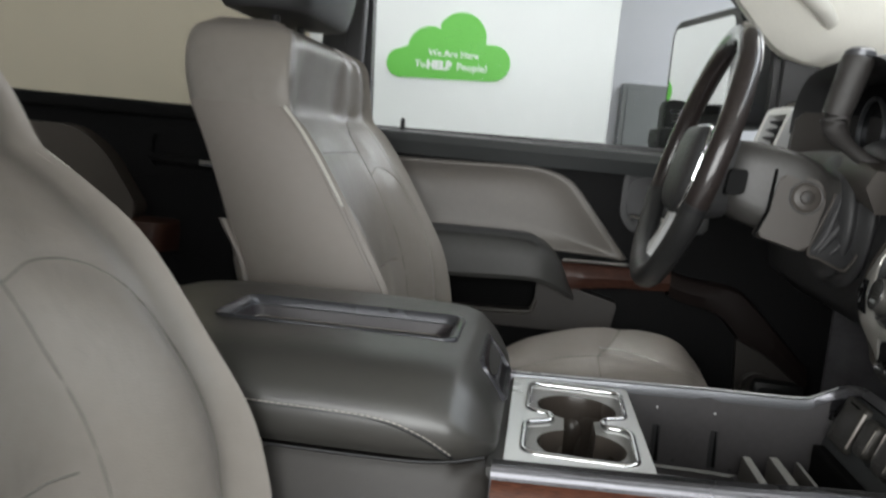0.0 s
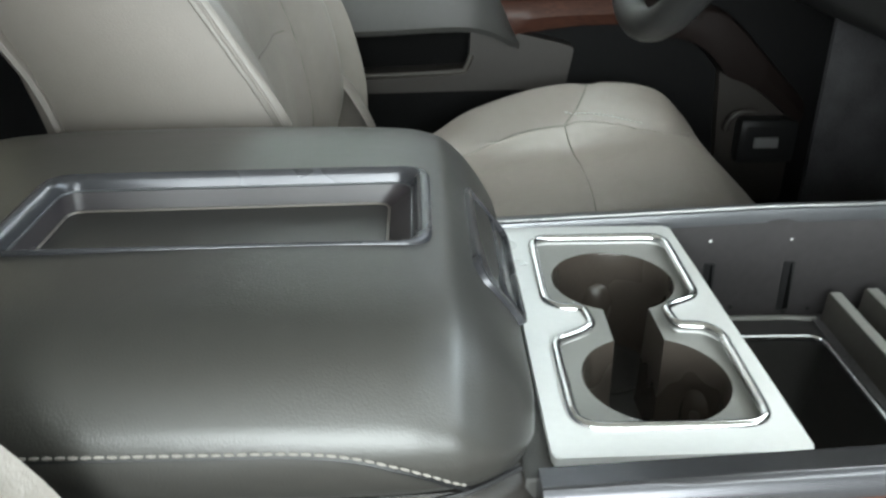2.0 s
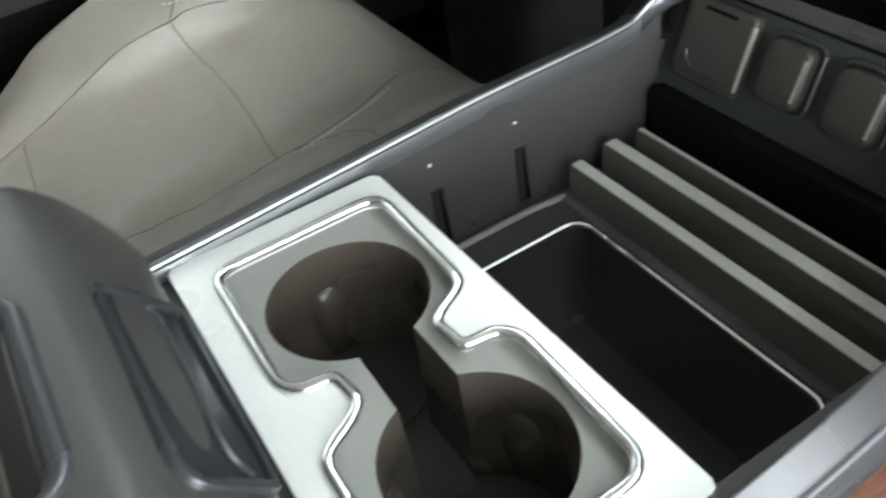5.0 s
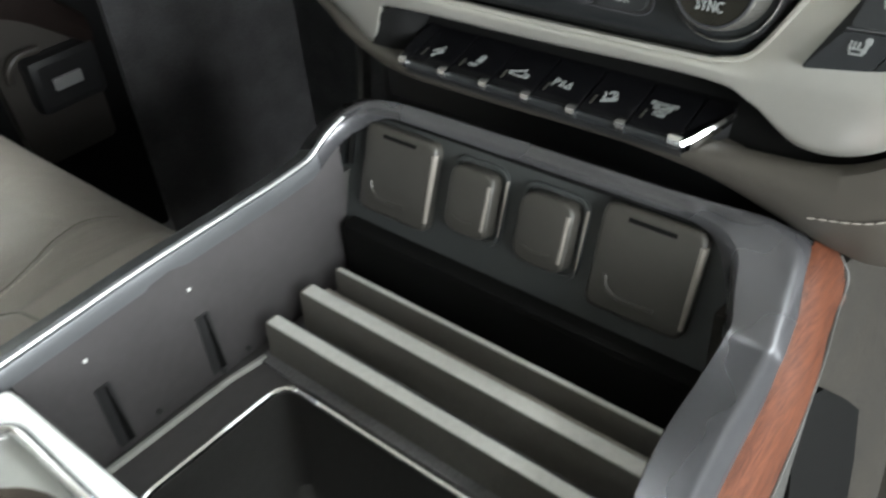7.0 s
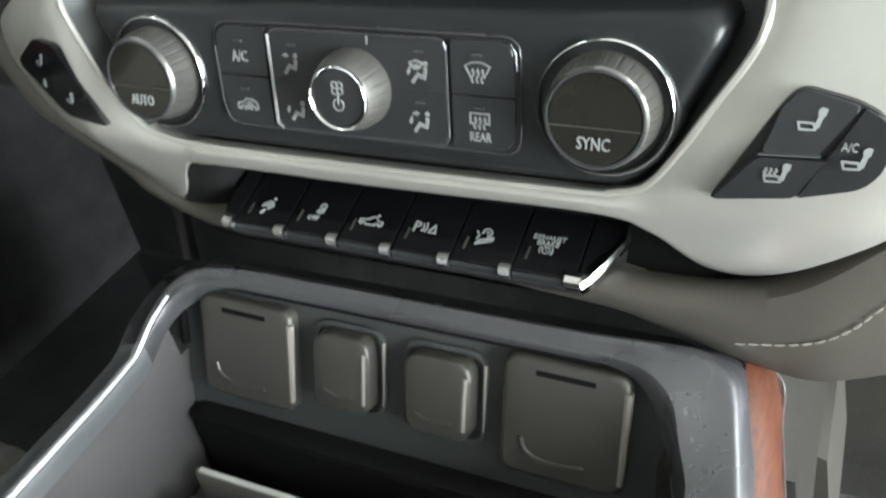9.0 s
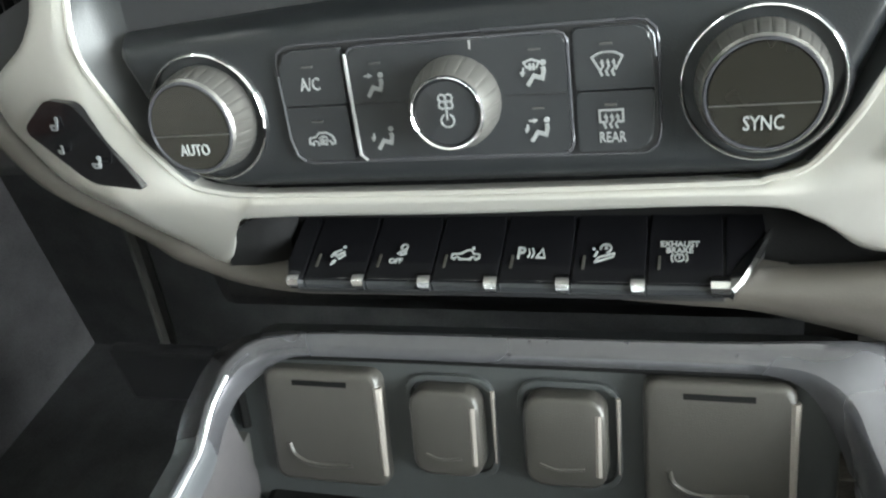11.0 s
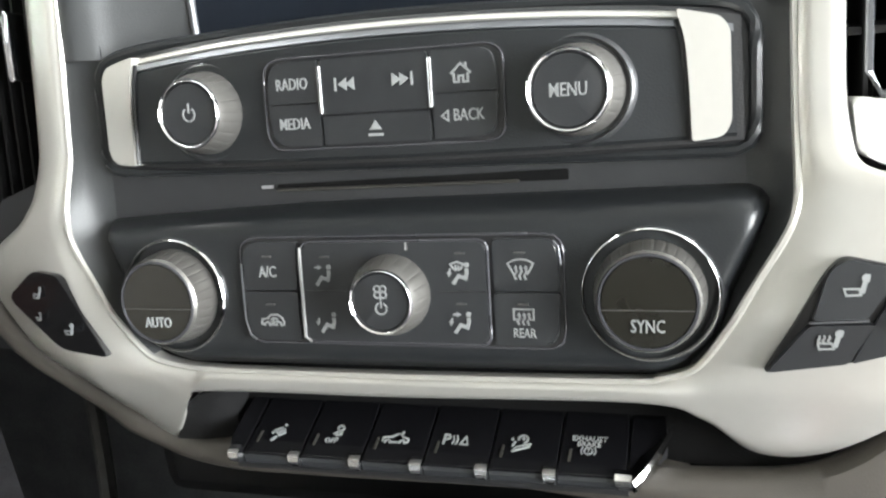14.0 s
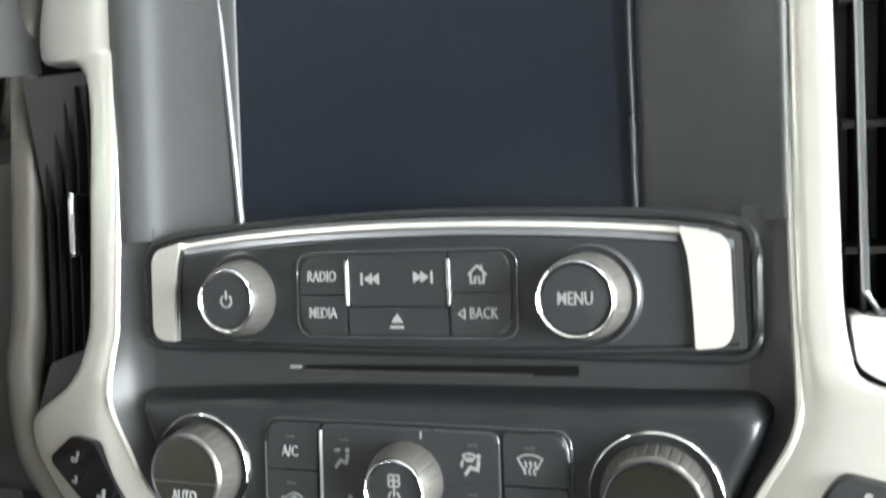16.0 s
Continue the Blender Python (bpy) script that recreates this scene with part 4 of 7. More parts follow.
# plate and cup holders
hole = rounded([(-0.141, -0.113), (-0.047, -0.113), (-0.0455, -0.034), (-0.052, -0.025), (-0.068, -0.0235), (-0.0695, -0.006), (-0.064, -0.001), (-0.047, 0.008), (-0.0455, 0.0905), (-0.137, 0.0905), (-0.139, 0.006), (-0.133, -0.002), (-0.118, -0.004), (-0.116, -0.022), (-0.121, -0.027), (-0.140, -0.038)], [0.015, 0.014, 0.008, 0.008, 0.004, 0.004, 0.004, 0.008, 0.013, 0.013, 0.008, 0.006, 0.004, 0.004, 0.006, 0.008], 6)
plate = part("cup_plate", cut(prism(rounded([(-0.155, -0.134), (-0.034, -0.132), (-0.037, 0.1085), (-0.155, 0.1085)], 0.004), flat_at, 1.128, 1.1375, 0.0016), prism(hole, flat_at, 1.10, 1.16)), SILVER, con, "satin silver cup holder plate")
part("chrome_rim", tube([(a, b, 1.1372) for a, b in even(hole, 220)], 0.0030, 10, closed=True), CHROME_SOFT, plate, "bright chrome rim")
C1, C2, CR = (-0.091, 0.039), (-0.0905, -0.067), 0.0385
wells = circle(*C1, CR, 34, -68, 250) + circle(*C2, CR, 34, 112, 428)
part("cup_insert", cut(prism(hole, flat_at, 1.122, 1.1325), prism(wells, flat_at, 1.10, 1.15)), INSERT, con, "grey plastic cup holder insert")
well_rings = []
for k, z in ((1.0, 1.1325), (0.985, 1.1305), (0.975, 1.12), (0.95, 1.085), (0.93, 1.066), (0.90, 1.064)):
    ring = []
    for a, b in wells:
        cx, cy = C1 if b > -0.015 else C2
        ring.append((cx + (a - cx) * k, cy + (b - cy) * k, z))
    well_rings.append(ring)
part("cup_holder", loft(well_rings, True, False), CUP, con, "brown-grey double cup holder well", 60)
part("well_floor", prism([(a, b) for a, b, z in well_rings[-1]], flat_at, 1.06, 1.0642), RUBBER, con)
for c in (C1, C2):
    part("cup_mat", turned([(0.029, 1.0642), (0.029, 1.0660), (0.027, 1.0664), (0.022, 1.0655), (0.0, 1.0655)], lambda a, b, d, c=c: Vector((c[0] + a, c[1] + b, d)), 32), RUBBER, con, "black rubber cup mat")
    for k in range(3):
        g = radians(90 + 120 * k + (0 if c is C1 else 60))
        part("cup_rib", tube([(c[0] + 0.0492 * math.cos(g), c[1] + 0.0492 * math.sin(g), z) for z in (1.064, 1.076, 1.088, 1.096, 1.102, 1.1065, 1.109, 1.110)], [0.0150, 0.0165, 0.0176, 0.0172, 0.0160, 0.0142, 0.0122, 0.009], 28), CUP, con, smooth=80)

# rails, tray behind the plate
RX = ((-0.163, 1.142), (-0.08, 1.144), (0.04, 1.147), (0.125, 1.1485), (0.149, 1.150), (0.16, 1.155), (0.168, 1.160), (0.182, 1.167), (0.194, 1.172))
at_x = lambda x, xs, ys: float(np.interp(x, xs, ys))
L_IN, L_OUT = (lambda x: at_x(x, (-0.163, 0.04, 0.16), (0.107, 0.1165, 0.117))), (lambda x: at_x(x, (-0.163, 0.04, 0.16), (0.127, 0.1345, 0.1335)))
R_IN, R_OUT = (lambda x: at_x(x, (-0.163, 0.03, 0.09, 0.16, 0.2), (-0.143, -0.1350, -0.1248, -0.1210, -0.117))), (lambda x: at_x(x, (-0.163, 0.03, 0.09, 0.16, 0.2), (-0.164, -0.1572, -0.1500, -0.1450, -0.137)))
RZ = lambda x: at_x(x, [p[0] for p in RX], [p[1] for p in RX])
SIDE = (-0.163, -0.08, 0.0, 0.04, 0.09, 0.125, 0.144, 0.150, 0.156)
# the rim runs up the driver's side, round the front over the outlets and back: inner and outer edge, height, inner depth
stations = [((x, L_IN(x)), (x, L_OUT(x)), RZ(x), 0.012) for x in SIDE]
stations += [((0.166, 0.1165), (0.168, 0.134), 1.159, 0.012), ((0.176, 0.1125), (0.186, 0.1305), 1.166, 0.012), ((0.184, 0.104), (0.196, 0.1215), 1.1705, 0.011), ((0.187, 0.091), (0.2005, 0.106), 1.1725, 0.006), ((0.188, 0.07), (0.202, 0.07), 1.1735, 0.006), ((0.188, 0.0), (0.202, 0.0), 1.174, 0.006), ((0.188, -0.07), (0.202, -0.075), 1.1745, 0.006), ((0.187, -0.091), (0.205, -0.114), 1.1745, 0.006), ((0.184, -0.1025), (0.206, -0.129), 1.173, 0.011), ((0.177, -0.1115), (0.200, -0.1385), 1.1685, 0.024), ((0.166, -0.1165), (0.178, -0.1425), 1.1605, 0.03)]
stations += [((x, R_IN(x)), (x, R_OUT(x)), RZ(x), 0.03) for x in SIDE[::-1]]


def rim_ring(p, q, z, deep, ridge, dip=0.0):
    at = lambda k, d: (p[0] + (q[0] - p[0]) * k, p[1] + (q[1] - p[1]) * k, z + d)
    return [at(1.0, -0.03), at(1.0, -0.008), at(0.97, -0.0045), at(ridge + 0.13, -0.0012), at(ridge + 0.05, 0.0007), at(ridge - 0.05, 0.0010), at(ridge - 0.17, -0.0003 - dip * 0.15), at(0.14, -0.0014 - dip * 0.85), at(0.05, -0.0024 - dip), at(0.0, -0.0055 - dip), at(0.0, -deep), at(0.12, -deep - 0.001)]


n_st = len(stations)
ridges = [at_x(k, (0, 9, 13, 16, 18, n_st), (0.2, 0.2, 0.45, 0.58, 0.71, 0.76)) for k in range(n_st)]
n_s = len(SIDE)
DIP = lambda k: at_x(k, (15, 19, n_st), (0.0, -0.0016, -0.0016))
for k0, k1, mat, lab in ((0, n_s, RAIL, "graphite rim beside the driver's seat"), (n_s - 1, n_st, RAIL_FRONT, "graphite rim over the power outlets and beside the passenger seat")):
    part("rim", soft_loft([rim_ring(*st_, r, DIP(k)) for k, (st_, r) in list(enumerate(zip(stations, ridges)))[k0:k1]], 4), mat, con, lab, 40)
# a bright tube paints the sheen on the rim's inner edge
part("bright_line", tube(smooth_line([(p[0], p[1] + 0.0012, z + 0.0) for p, q, z, d in stations[:11]], 4), 0.0009, 6), SHEEN, con, "highlight drawn along the rim's inner edge")
for yi, w in ((L_IN, 1), (R_IN, -1)):
    part("tray_wall", loft([[(x, yi(x) - w * 0.001, 1.03), (x, yi(x) - w * 0.0009, 1.08), (x, yi(x) - w * 0.0005, 1.11), (x, yi(x) + w * 0.0004, RZ(x) - 0.009), (x, yi(x) + w * 0.006, RZ(x) - 0.009), (x, yi(x) + w * 0.006, 1.03)] for x in (-0.034, 0.03, 0.09, 0.13, 0.15, 0.16, 0.172)]), BIN, con, "grey plastic wall of the storage tray")
part("tray_wall", box(-0.037, -0.033, -0.135, 0.112, 1.03, 1.128), BIN, con)
part("plate_back", box(-0.168, -0.1535, -0.142, 0.106, 1.09, 1.1335, 0.002), BODY, con)
part("tray_floor", cut(box(-0.033, 0.172, -0.135, 0.115, 1.045, 1.0585), prism(rrect(-0.02, 0.076, -0.103, 0.08, 0.012), flat_at, 1.0, 1.1)), BIN, con)
part("tray_ledge", tube([(-0.032, 0.108, 1.0595), (0.06, 0.108, 1.0595), (0.084, 0.105, 1.0595)], 0.0022, 6), INSERT, con)
part("bin", loft([[(a, b, z) for a, b in rrect(-0.02 + e, 0.076 - e, -0.103 + e, 0.08 - e, 0.012)] for z, e in ((1.0585, 0.0), (1.05, 0.001), (0.99, 0.006), (0.985, 0.01))], True, False), RUBBER, con, "deep black storage bin")
part("bin_floor", prism(rrect(-0.012, 0.068, -0.095, 0.072, 0.008), flat_at, 0.98, 0.9855), RUBBER, con)
part("bin_chrome_rim", tube([(a, b, 1.0595) for a, b in even(rrect(-0.021, 0.077, -0.104, 0.081, 0.013), 110)], 0.0022, 8, closed=True), CHROME, con, "thin chrome rim round the bin")
# top edges get a paler colour for the light that falls on them
for x, zt, w, foot in ((0.092, 1.084, 0.0042, 0.005), (0.119, 1.087, 0.0046, 0.012), (0.1435, 1.085, 0.0016, 0.003)):
    d = part("divider", loft([[(x - w - 0.002, y, 1.046), (x - w, y, zt - 0.0015), (x - w + 0.001, y, zt), (x + w - 0.001, y, zt), (x + w, y, zt - 0.0015), (x + w + foot, y, 1.046)] for y in (-0.1215, -0.119, 0.101, 0.1035)]), DIVIDER, con, "charcoal divider, its lit top edge painted pale")
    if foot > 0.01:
        part("divider_step", box(x + w * 0.9, x + w + 0.0095, -0.1195, 0.1015, 1.05, zt - 0.009, 0.0008), EDGE_SHEEN, d, "paler ledge behind the divider")
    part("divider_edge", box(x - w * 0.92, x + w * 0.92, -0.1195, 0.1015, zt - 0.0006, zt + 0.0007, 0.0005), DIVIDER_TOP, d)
# slots and holes are flat black inlays that carry the recess shade as colour
for x in (0.0, 0.0605):
    y = L_IN(x) - 0.001
    part("divider_slot", prism(rounded([(x - 0.0045, 1.0625), (x + 0.0050, 1.0625), (x + 0.0038, 1.1035), (x - 0.0045, 1.1035)], 0.001), side_at, y - 0.0006, y + 0.001), BLACK, con, "flat black inlay for a divider's slot")
    part("slot_shade", prism([(x + 0.0006, 1.0635), (x + 0.0046, 1.0635), (x + 0.0030, 1.086), (x + 0.0016, 1.1025), (x + 0.0004, 1.1025)], side_at, y - 0.0009, y + 0.001), SHADE_BLACK, con)
    part("screw_head", turned([(0.0014, -0.001), (0.0012, 0.0008), (0, 0.0010)], lambda a, b, d, x=x: Vector((x - 0.002 + a, L_IN(x) - d + 0.0004, 1.1215 + b)), 10), SILVER, con)
for x, z in ((0.021, 1.066), (0.0625, 1.0605), (0.081, 1.063)):
    part("pin_hole", turned([(0.0019, -0.001), (0.0018, 0.0006), (0, 0.0006)], lambda a, b, d, x=x, z=z: Vector((x + a, L_IN(x) - 0.001 - d, z + b)), 10), BLACK, con)
part("rubber_mat", box(0.08, 0.166, -0.121, 0.108, 1.0585, 1.0605, 0.0006), KICK, con, "charcoal felt under the dividers")

# outlet panel
CP = lid_at((0.186, 0, 1.163), (0, -1, 0), (math.sin(radians(20)), 0, math.cos(radians(20))), (-math.cos(radians(20)), 0, math.sin(radians(20))))
part("outlet_panel", prism(rounded([(-0.13, -0.066), (-0.13, -0.05), (-0.121, 0.006), (0.117, 0.0085), (0.125, -0.012), (0.127, -0.066)], [0.004, 0.01, 0.012, 0.014, 0.02, 0.004]), CP, -0.03, -0.004, 0.0025, 3), OUTLET, con, "dark panel with four outlet covers")
part("panel_gap", tube(smooth_line([CP(a, b, -0.0026) for a, b in ((-0.117, -0.030), (-0.117, -0.006), (-0.108, 0.0035), (0.095, 0.0052), (0.110, 0.003), (0.1185, -0.006), (0.121, -0.022), (0.1225, -0.055))], 6), 0.0021, 8), SHADE_BLACK, con)
part("panel_foot", box(0.158, 0.176, -0.122, 0.112, 1.058, 1.105, 0.004), SHADE_BLACK, con)
def pillow(a0, a1, b0, b1, r, low, high, dome):
    """A cover with softly rounded edges and a slightly domed face."""
    ca, cb = (a0 + a1) / 2, (b0 + b1) / 2
    out = even(rrect(a0, a1, b0, b1, r, 8), 64)
    return loft([[CP(ca + (a - ca) * k, cb + (b - cb) * k, d) for a, b in out] for k, d in ((1.0, low), (1.0, high - 0.0026), (0.985, high - 0.0012), (0.955, high - 0.0004), (0.90, high), (0.6, high + dome * 0.7), (0.25, high + dome))])


# bright tubes on the covers and their frames paint the edge highlights
for a0, a1, b0, b1, big in ((-0.1030, -0.0525, -0.0505, -0.0003, 1), (-0.0402, -0.0122, -0.0412, -0.0050, 0), (0.0040, 0.0344, -0.0415, -0.0050, 0), (0.0470, 0.0975, -0.0492, 0.0030, 1)):
    cov = part("outlet_cover", pillow(a0, a1, b0, b1, 0.0055 if big else 0.008, -0.006, 0.0030 if big else 0.0048, 0.0003 if big else 0.0008), COVER, con, "charcoal power outlet cover", 60)
    m = (a0 + a1) / 2
    pull = [(a0 + 0.0088, b0 + 0.018), (a0 + 0.0105, b0 + 0.0128), (a0 + 0.0170, b0 + 0.0092), (m + 0.002, b0 + 0.0090), (a1 - 0.015, b0 + 0.0098)] if big else [(a0 + 0.006, b0 + 0.010), (m - 0.002, b0 + 0.008), (a1 - 0.008, b0 + 0.009)]
    part("pull_tab", tube(smooth_line([CP(a, b, 0.0032 if big else 0.0052) for a, b in pull], 6), 0.0011 if big else 0.0007, 8), COVER, cov)
    if big:
        part("hinge_slot", prism([(m - 0.0115, b1 - 0.0062), (m + 0.012, b1 - 0.0062), (m + 0.012, b1 - 0.0040), (m - 0.0115, b1 - 0.0040)], CP, 0.002, 0.0034), SHADE_BLACK, cov)
    part("cover_highlight", tube([CP(a1 - (0.0012 if big else 0.0030), b0 + 0.006, 0.0018 if big else 0.0040), CP(a1 - (0.0008 if big else 0.0026), b1 - 0.006, 0.0018 if big else 0.0040)], [0.0014, 0.0019] if big else 0.0015, 8), EDGE_SHEEN, cov, "warm highlight painted along the edge")
    if not big:
        rim_out = even(rrect(a0 - 0.0030, a1 + 0.0046, b0 - 0.0035, b1 + 0.0035, 0.009), 56)
        part("cover_frame", ring_plate(rim_out, even(rrect(a0 - 0.0010, a1 + 0.0028, b0 - 0.0012, b1 + 0.0012, 0.008), 56), CP, -0.005, -0.0018, 0.0008), OUTLET, con)
        part("frame_highlight", tube([CP(a1 + 0.0037, b0 + 0.004, -0.0017), CP(a1 + 0.0038, b1 - 0.002, -0.0017)], [0.0004, 0.0009], 6), EDGE_SHEEN, con)

# wood and lower sides
part("wood_side", soft_loft([[(x, R_OUT(x) + 0.004, zt - 0.055), (x, R_OUT(x) - 0.010, zt - 0.05), (x, R_OUT(x) - 0.0125, zt - 0.028), (x, R_OUT(x) - 0.008, zt - 0.012), (x, R_OUT(x) - 0.001, zt - 0.001), (x, R_OUT(x) + 0.003, zt), (x, R_OUT(x) + 0.004, zt - 0.01)] for x, zt in ((-0.162, 1.133), (0.0, 1.136), (0.12, 1.14), (0.165, 1.152), (0.19, 1.164), (0.206, 1.1675), (0.214, 1.166), (0.216, 1.164))], 5), WOOD, con, "reddish burl wood trim along the console", 50)
wood_line = [(x, R_OUT(x) - 0.0128, zt) for x, zt in ((-0.16, 1.1055), (0.0, 1.1085), (0.12, 1.112), (0.17, 1.126), (0.205, 1.136))] + [(0.2145, R_OUT(0.2145) - 0.0115, 1.147), (0.216, R_OUT(0.216) - 0.006, 1.156)]
part("wood_chrome_line", tube(smooth_line(wood_line, 5), 0.0007, 6), BODY, con)
part("lower_side", soft_loft([[(x, R_OUT(x) + 0.001, zt), (x, R_OUT(x) - 0.008, zt - 0.004), (x, R_OUT(x) - 0.009, zt - 0.1), (x, -0.15, 0.68), (x, -0.13, 0.68), (x, -0.13, zt)] for x, zt in ((-0.16, 1.083), (0.0, 1.086), (0.16, 1.1), (0.24, 1.08))], 3), BODY, con)
part("lower_side", soft_loft([[(x, 0.131, zt), (x, 0.136, zt - 0.004), (x, 0.138, zt - 0.1), (x, 0.135, 0.68), (x, 0.125, 0.68), (x, 0.125, zt)] for x, zt in ((-0.16, 1.118), (0.0, 1.12), (0.16, 1.125), (0.185, 1.12))], 3), BODY, con)
hush_bm = soft_loft([[(x, y, 1.14), (x, y - 0.004, 1.08), (x, y - 0.02, 0.95), (x, y - 0.04, 0.68), (x, y + 0.02, 0.68), (x, y + 0.02, 1.14)] for x, y in ((0.17, -0.13), (0.2, -0.134), (0.23, -0.142), (0.27, -0.148), (0.33, -0.155), (0.6, -0.17))], 4)
hush = tagged(part("footwell_panel", hush_bm, TAUPE_CARPET, None), "taupe carpeted side of the passenger footwell", "trim panel", kind="structure")
hush_y = lambda x, z: at_x(x, (0.17, 0.2, 0.23, 0.27, 0.33), (-0.13, -0.134, -0.142, -0.148, -0.155)) - 0.004 - (1.08 - z) / 0.13 * 0.016
# flat plate whose black stands in for the shade of a slot
part("slot_plate", loft([[(x, hush_y(x, z) + d, z) for z, d in ((zt, 0.006), (zt, -0.003), (zt - 0.04, -0.004), (0.92, -0.003), (0.92, 0.006))] for x, zt in ((0.205, 1.072), (0.228, 1.068), (0.25, 1.046), (0.271, 1.022))]), SHADE_BLACK, hush, "flat black plate in place of a dark slot")
part("lower_trim", soft_loft([[(x, -0.158, z), (x, -0.182, z - 0.01), (x, -0.2, z - 0.12), (x, -0.16, z - 0.12)] for x, z in ((0.35, 0.96), (0.4, 0.975), (0.5, 0.985))], 4), TAUPE, hush, "taupe plastic trim")
tagged(part("footwell_front", soft_loft([[(0.46, y, 1.18), (0.435, y, 1.14), (0.445, y, 1.0), (0.48, y, 0.8), (0.55, y, 0.67), (0.62, y, 0.67), (0.62, y, 1.18)] for y in (-0.8, -0.5, -0.165)], 4), TAUPE_CARPET, None), "taupe carpeted front of the passenger footwell", "carpet", kind="structure")


# ---- dashboard and centre stack ----
TA = radians(11)
SP = lid_at((0.205, 0.006, 1.27), (0, -1, 0), (math.sin(TA), 0, math.cos(TA)), (-math.cos(TA), 0, math.sin(TA)))


def level(v):
    """How far the stack's face bows out at a height."""
    return float(np.interp(v, (-0.085, -0.062, -0.036, -0.01, 0.03, 0.05, 0.10, 0.22), (-0.022, -0.015, -0.001, 0.004, 0.001, -0.005, -0.008, -0.010)))


def wing(u):
    """The driver's wing of the frame turns away."""
    return -0.30 * max(0.0, -u - 0.137)


def droop(u, v):
    """Bends the frame's lower corner back on the driver's side, to dim it."""
    return -0.10 * max(0.0, -u - 0.083) * min(1.0, max(0.0, (-0.030 - v) / 0.03))


face_at = lambda a, b, d: SP(a, b, d + wing(a) + droop(a, b))
stack = thing("centre_stack", (0.3, 0.0, 1.15), "dark centre stack with champagne frame, radio and climate knobs", "centre stack")
part("stack_core", box(0.29, 0.6, -0.19, 0.2, 1.1, 1.52, 0.01), BLACK, stack)
part("lower_face", prism(rounded([(-0.138, 0.0885), (-0.1375, 0.02), (-0.109, -0.03), (-0.08, -0.0345), (0.09, -0.0335), (0.107, -0.027), (0.135, 0.022), (0.135, 0.0885)], 0.004), SP, -0.05, -0.011), PANEL_SOFT, stack, "dark satin fascia")
# the fascia sweeps up softly to the frame on both sides: edge at the frame, edge on the fascia
for sweep in (((-0.1368, 0.0935, -0.121, 0.0935), (-0.1371, 0.05, -0.121, 0.05), (-0.1370, 0.032, -0.122, 0.034), (-0.1355, 0.018, -0.1215, 0.022), (-0.1255, 0.0, -0.1135, 0.004), (-0.115, -0.0175, -0.104, -0.014), (-0.106, -0.029, -0.098, -0.024)), ((0.1332, 0.0935, 0.118, 0.0935), (0.1335, 0.055, 0.118, 0.055), (0.1337, 0.04, 0.118, 0.042), (0.1335, 0.026, 0.119, 0.031), (0.1305, 0.0165, 0.117, 0.022), (0.122, 0.002, 0.110, 0.006), (0.112, -0.0155, 0.102, -0.012), (0.103, -0.0275, 0.096, -0.023))):
    rings = []
    for a, b, c, d in sweep:
        rings.append([SP(c + (a - c) * k, d + (b - d) * k, -0.0111 + (level(b) + 0.0107) * h) for k, h in ((0.0, 0.0), (0.2, 0.03), (0.4, 0.12), (0.6, 0.30), (0.75, 0.52), (0.88, 0.78), (1.0, 0.96), (1.03, 0.5), (1.03, -0.6), (0.0, -0.6))])
    part("fascia_lip", soft_loft(rings, 5), SURROUND, stack, "curved edge of the fascia", 60)
# the well round the display
loops = ((-0.138, 0.135, -0.008), (-0.131, 0.131, -0.006), (-0.124, 0.127, -0.009), (-0.116, 0.118, -0.0155), (-0.102, 0.100, -0.0235), (-0.090, 0.085, -0.029), (-0.088, 0.083, -0.031))
heights = [0.0885 + 0.1415 * k / 8 for k in range(9)]
for sgn in (0, 1):
    cols = smooth_line([((u1 if sgn else u0), n) for u0, u1, n in loops], 5)
    part("display_surround", loft([[SP(u, v, n) for v in heights] for u, n in cols], False, False), SURROUND, stack, "dark sloping surround of the display", 70)
disp = part("display", prism([(-0.092, 0.08), (0.087, 0.08), (0.085, 0.225), (-0.096, 0.225)], SP, -0.05, -0.0305), SCREEN, stack, "switched-off dark display")
part("display_edge", tube([SP(-0.0875, 0.088, -0.0285), SP(-0.0975, 0.22, -0.028)], 0.0016, 8), RAIL, disp)
part("display_edge", tube([SP(0.0815, 0.088, -0.0285), SP(0.0805, 0.22, -0.028)], 0.0010, 8), PANEL_SOFT, disp)

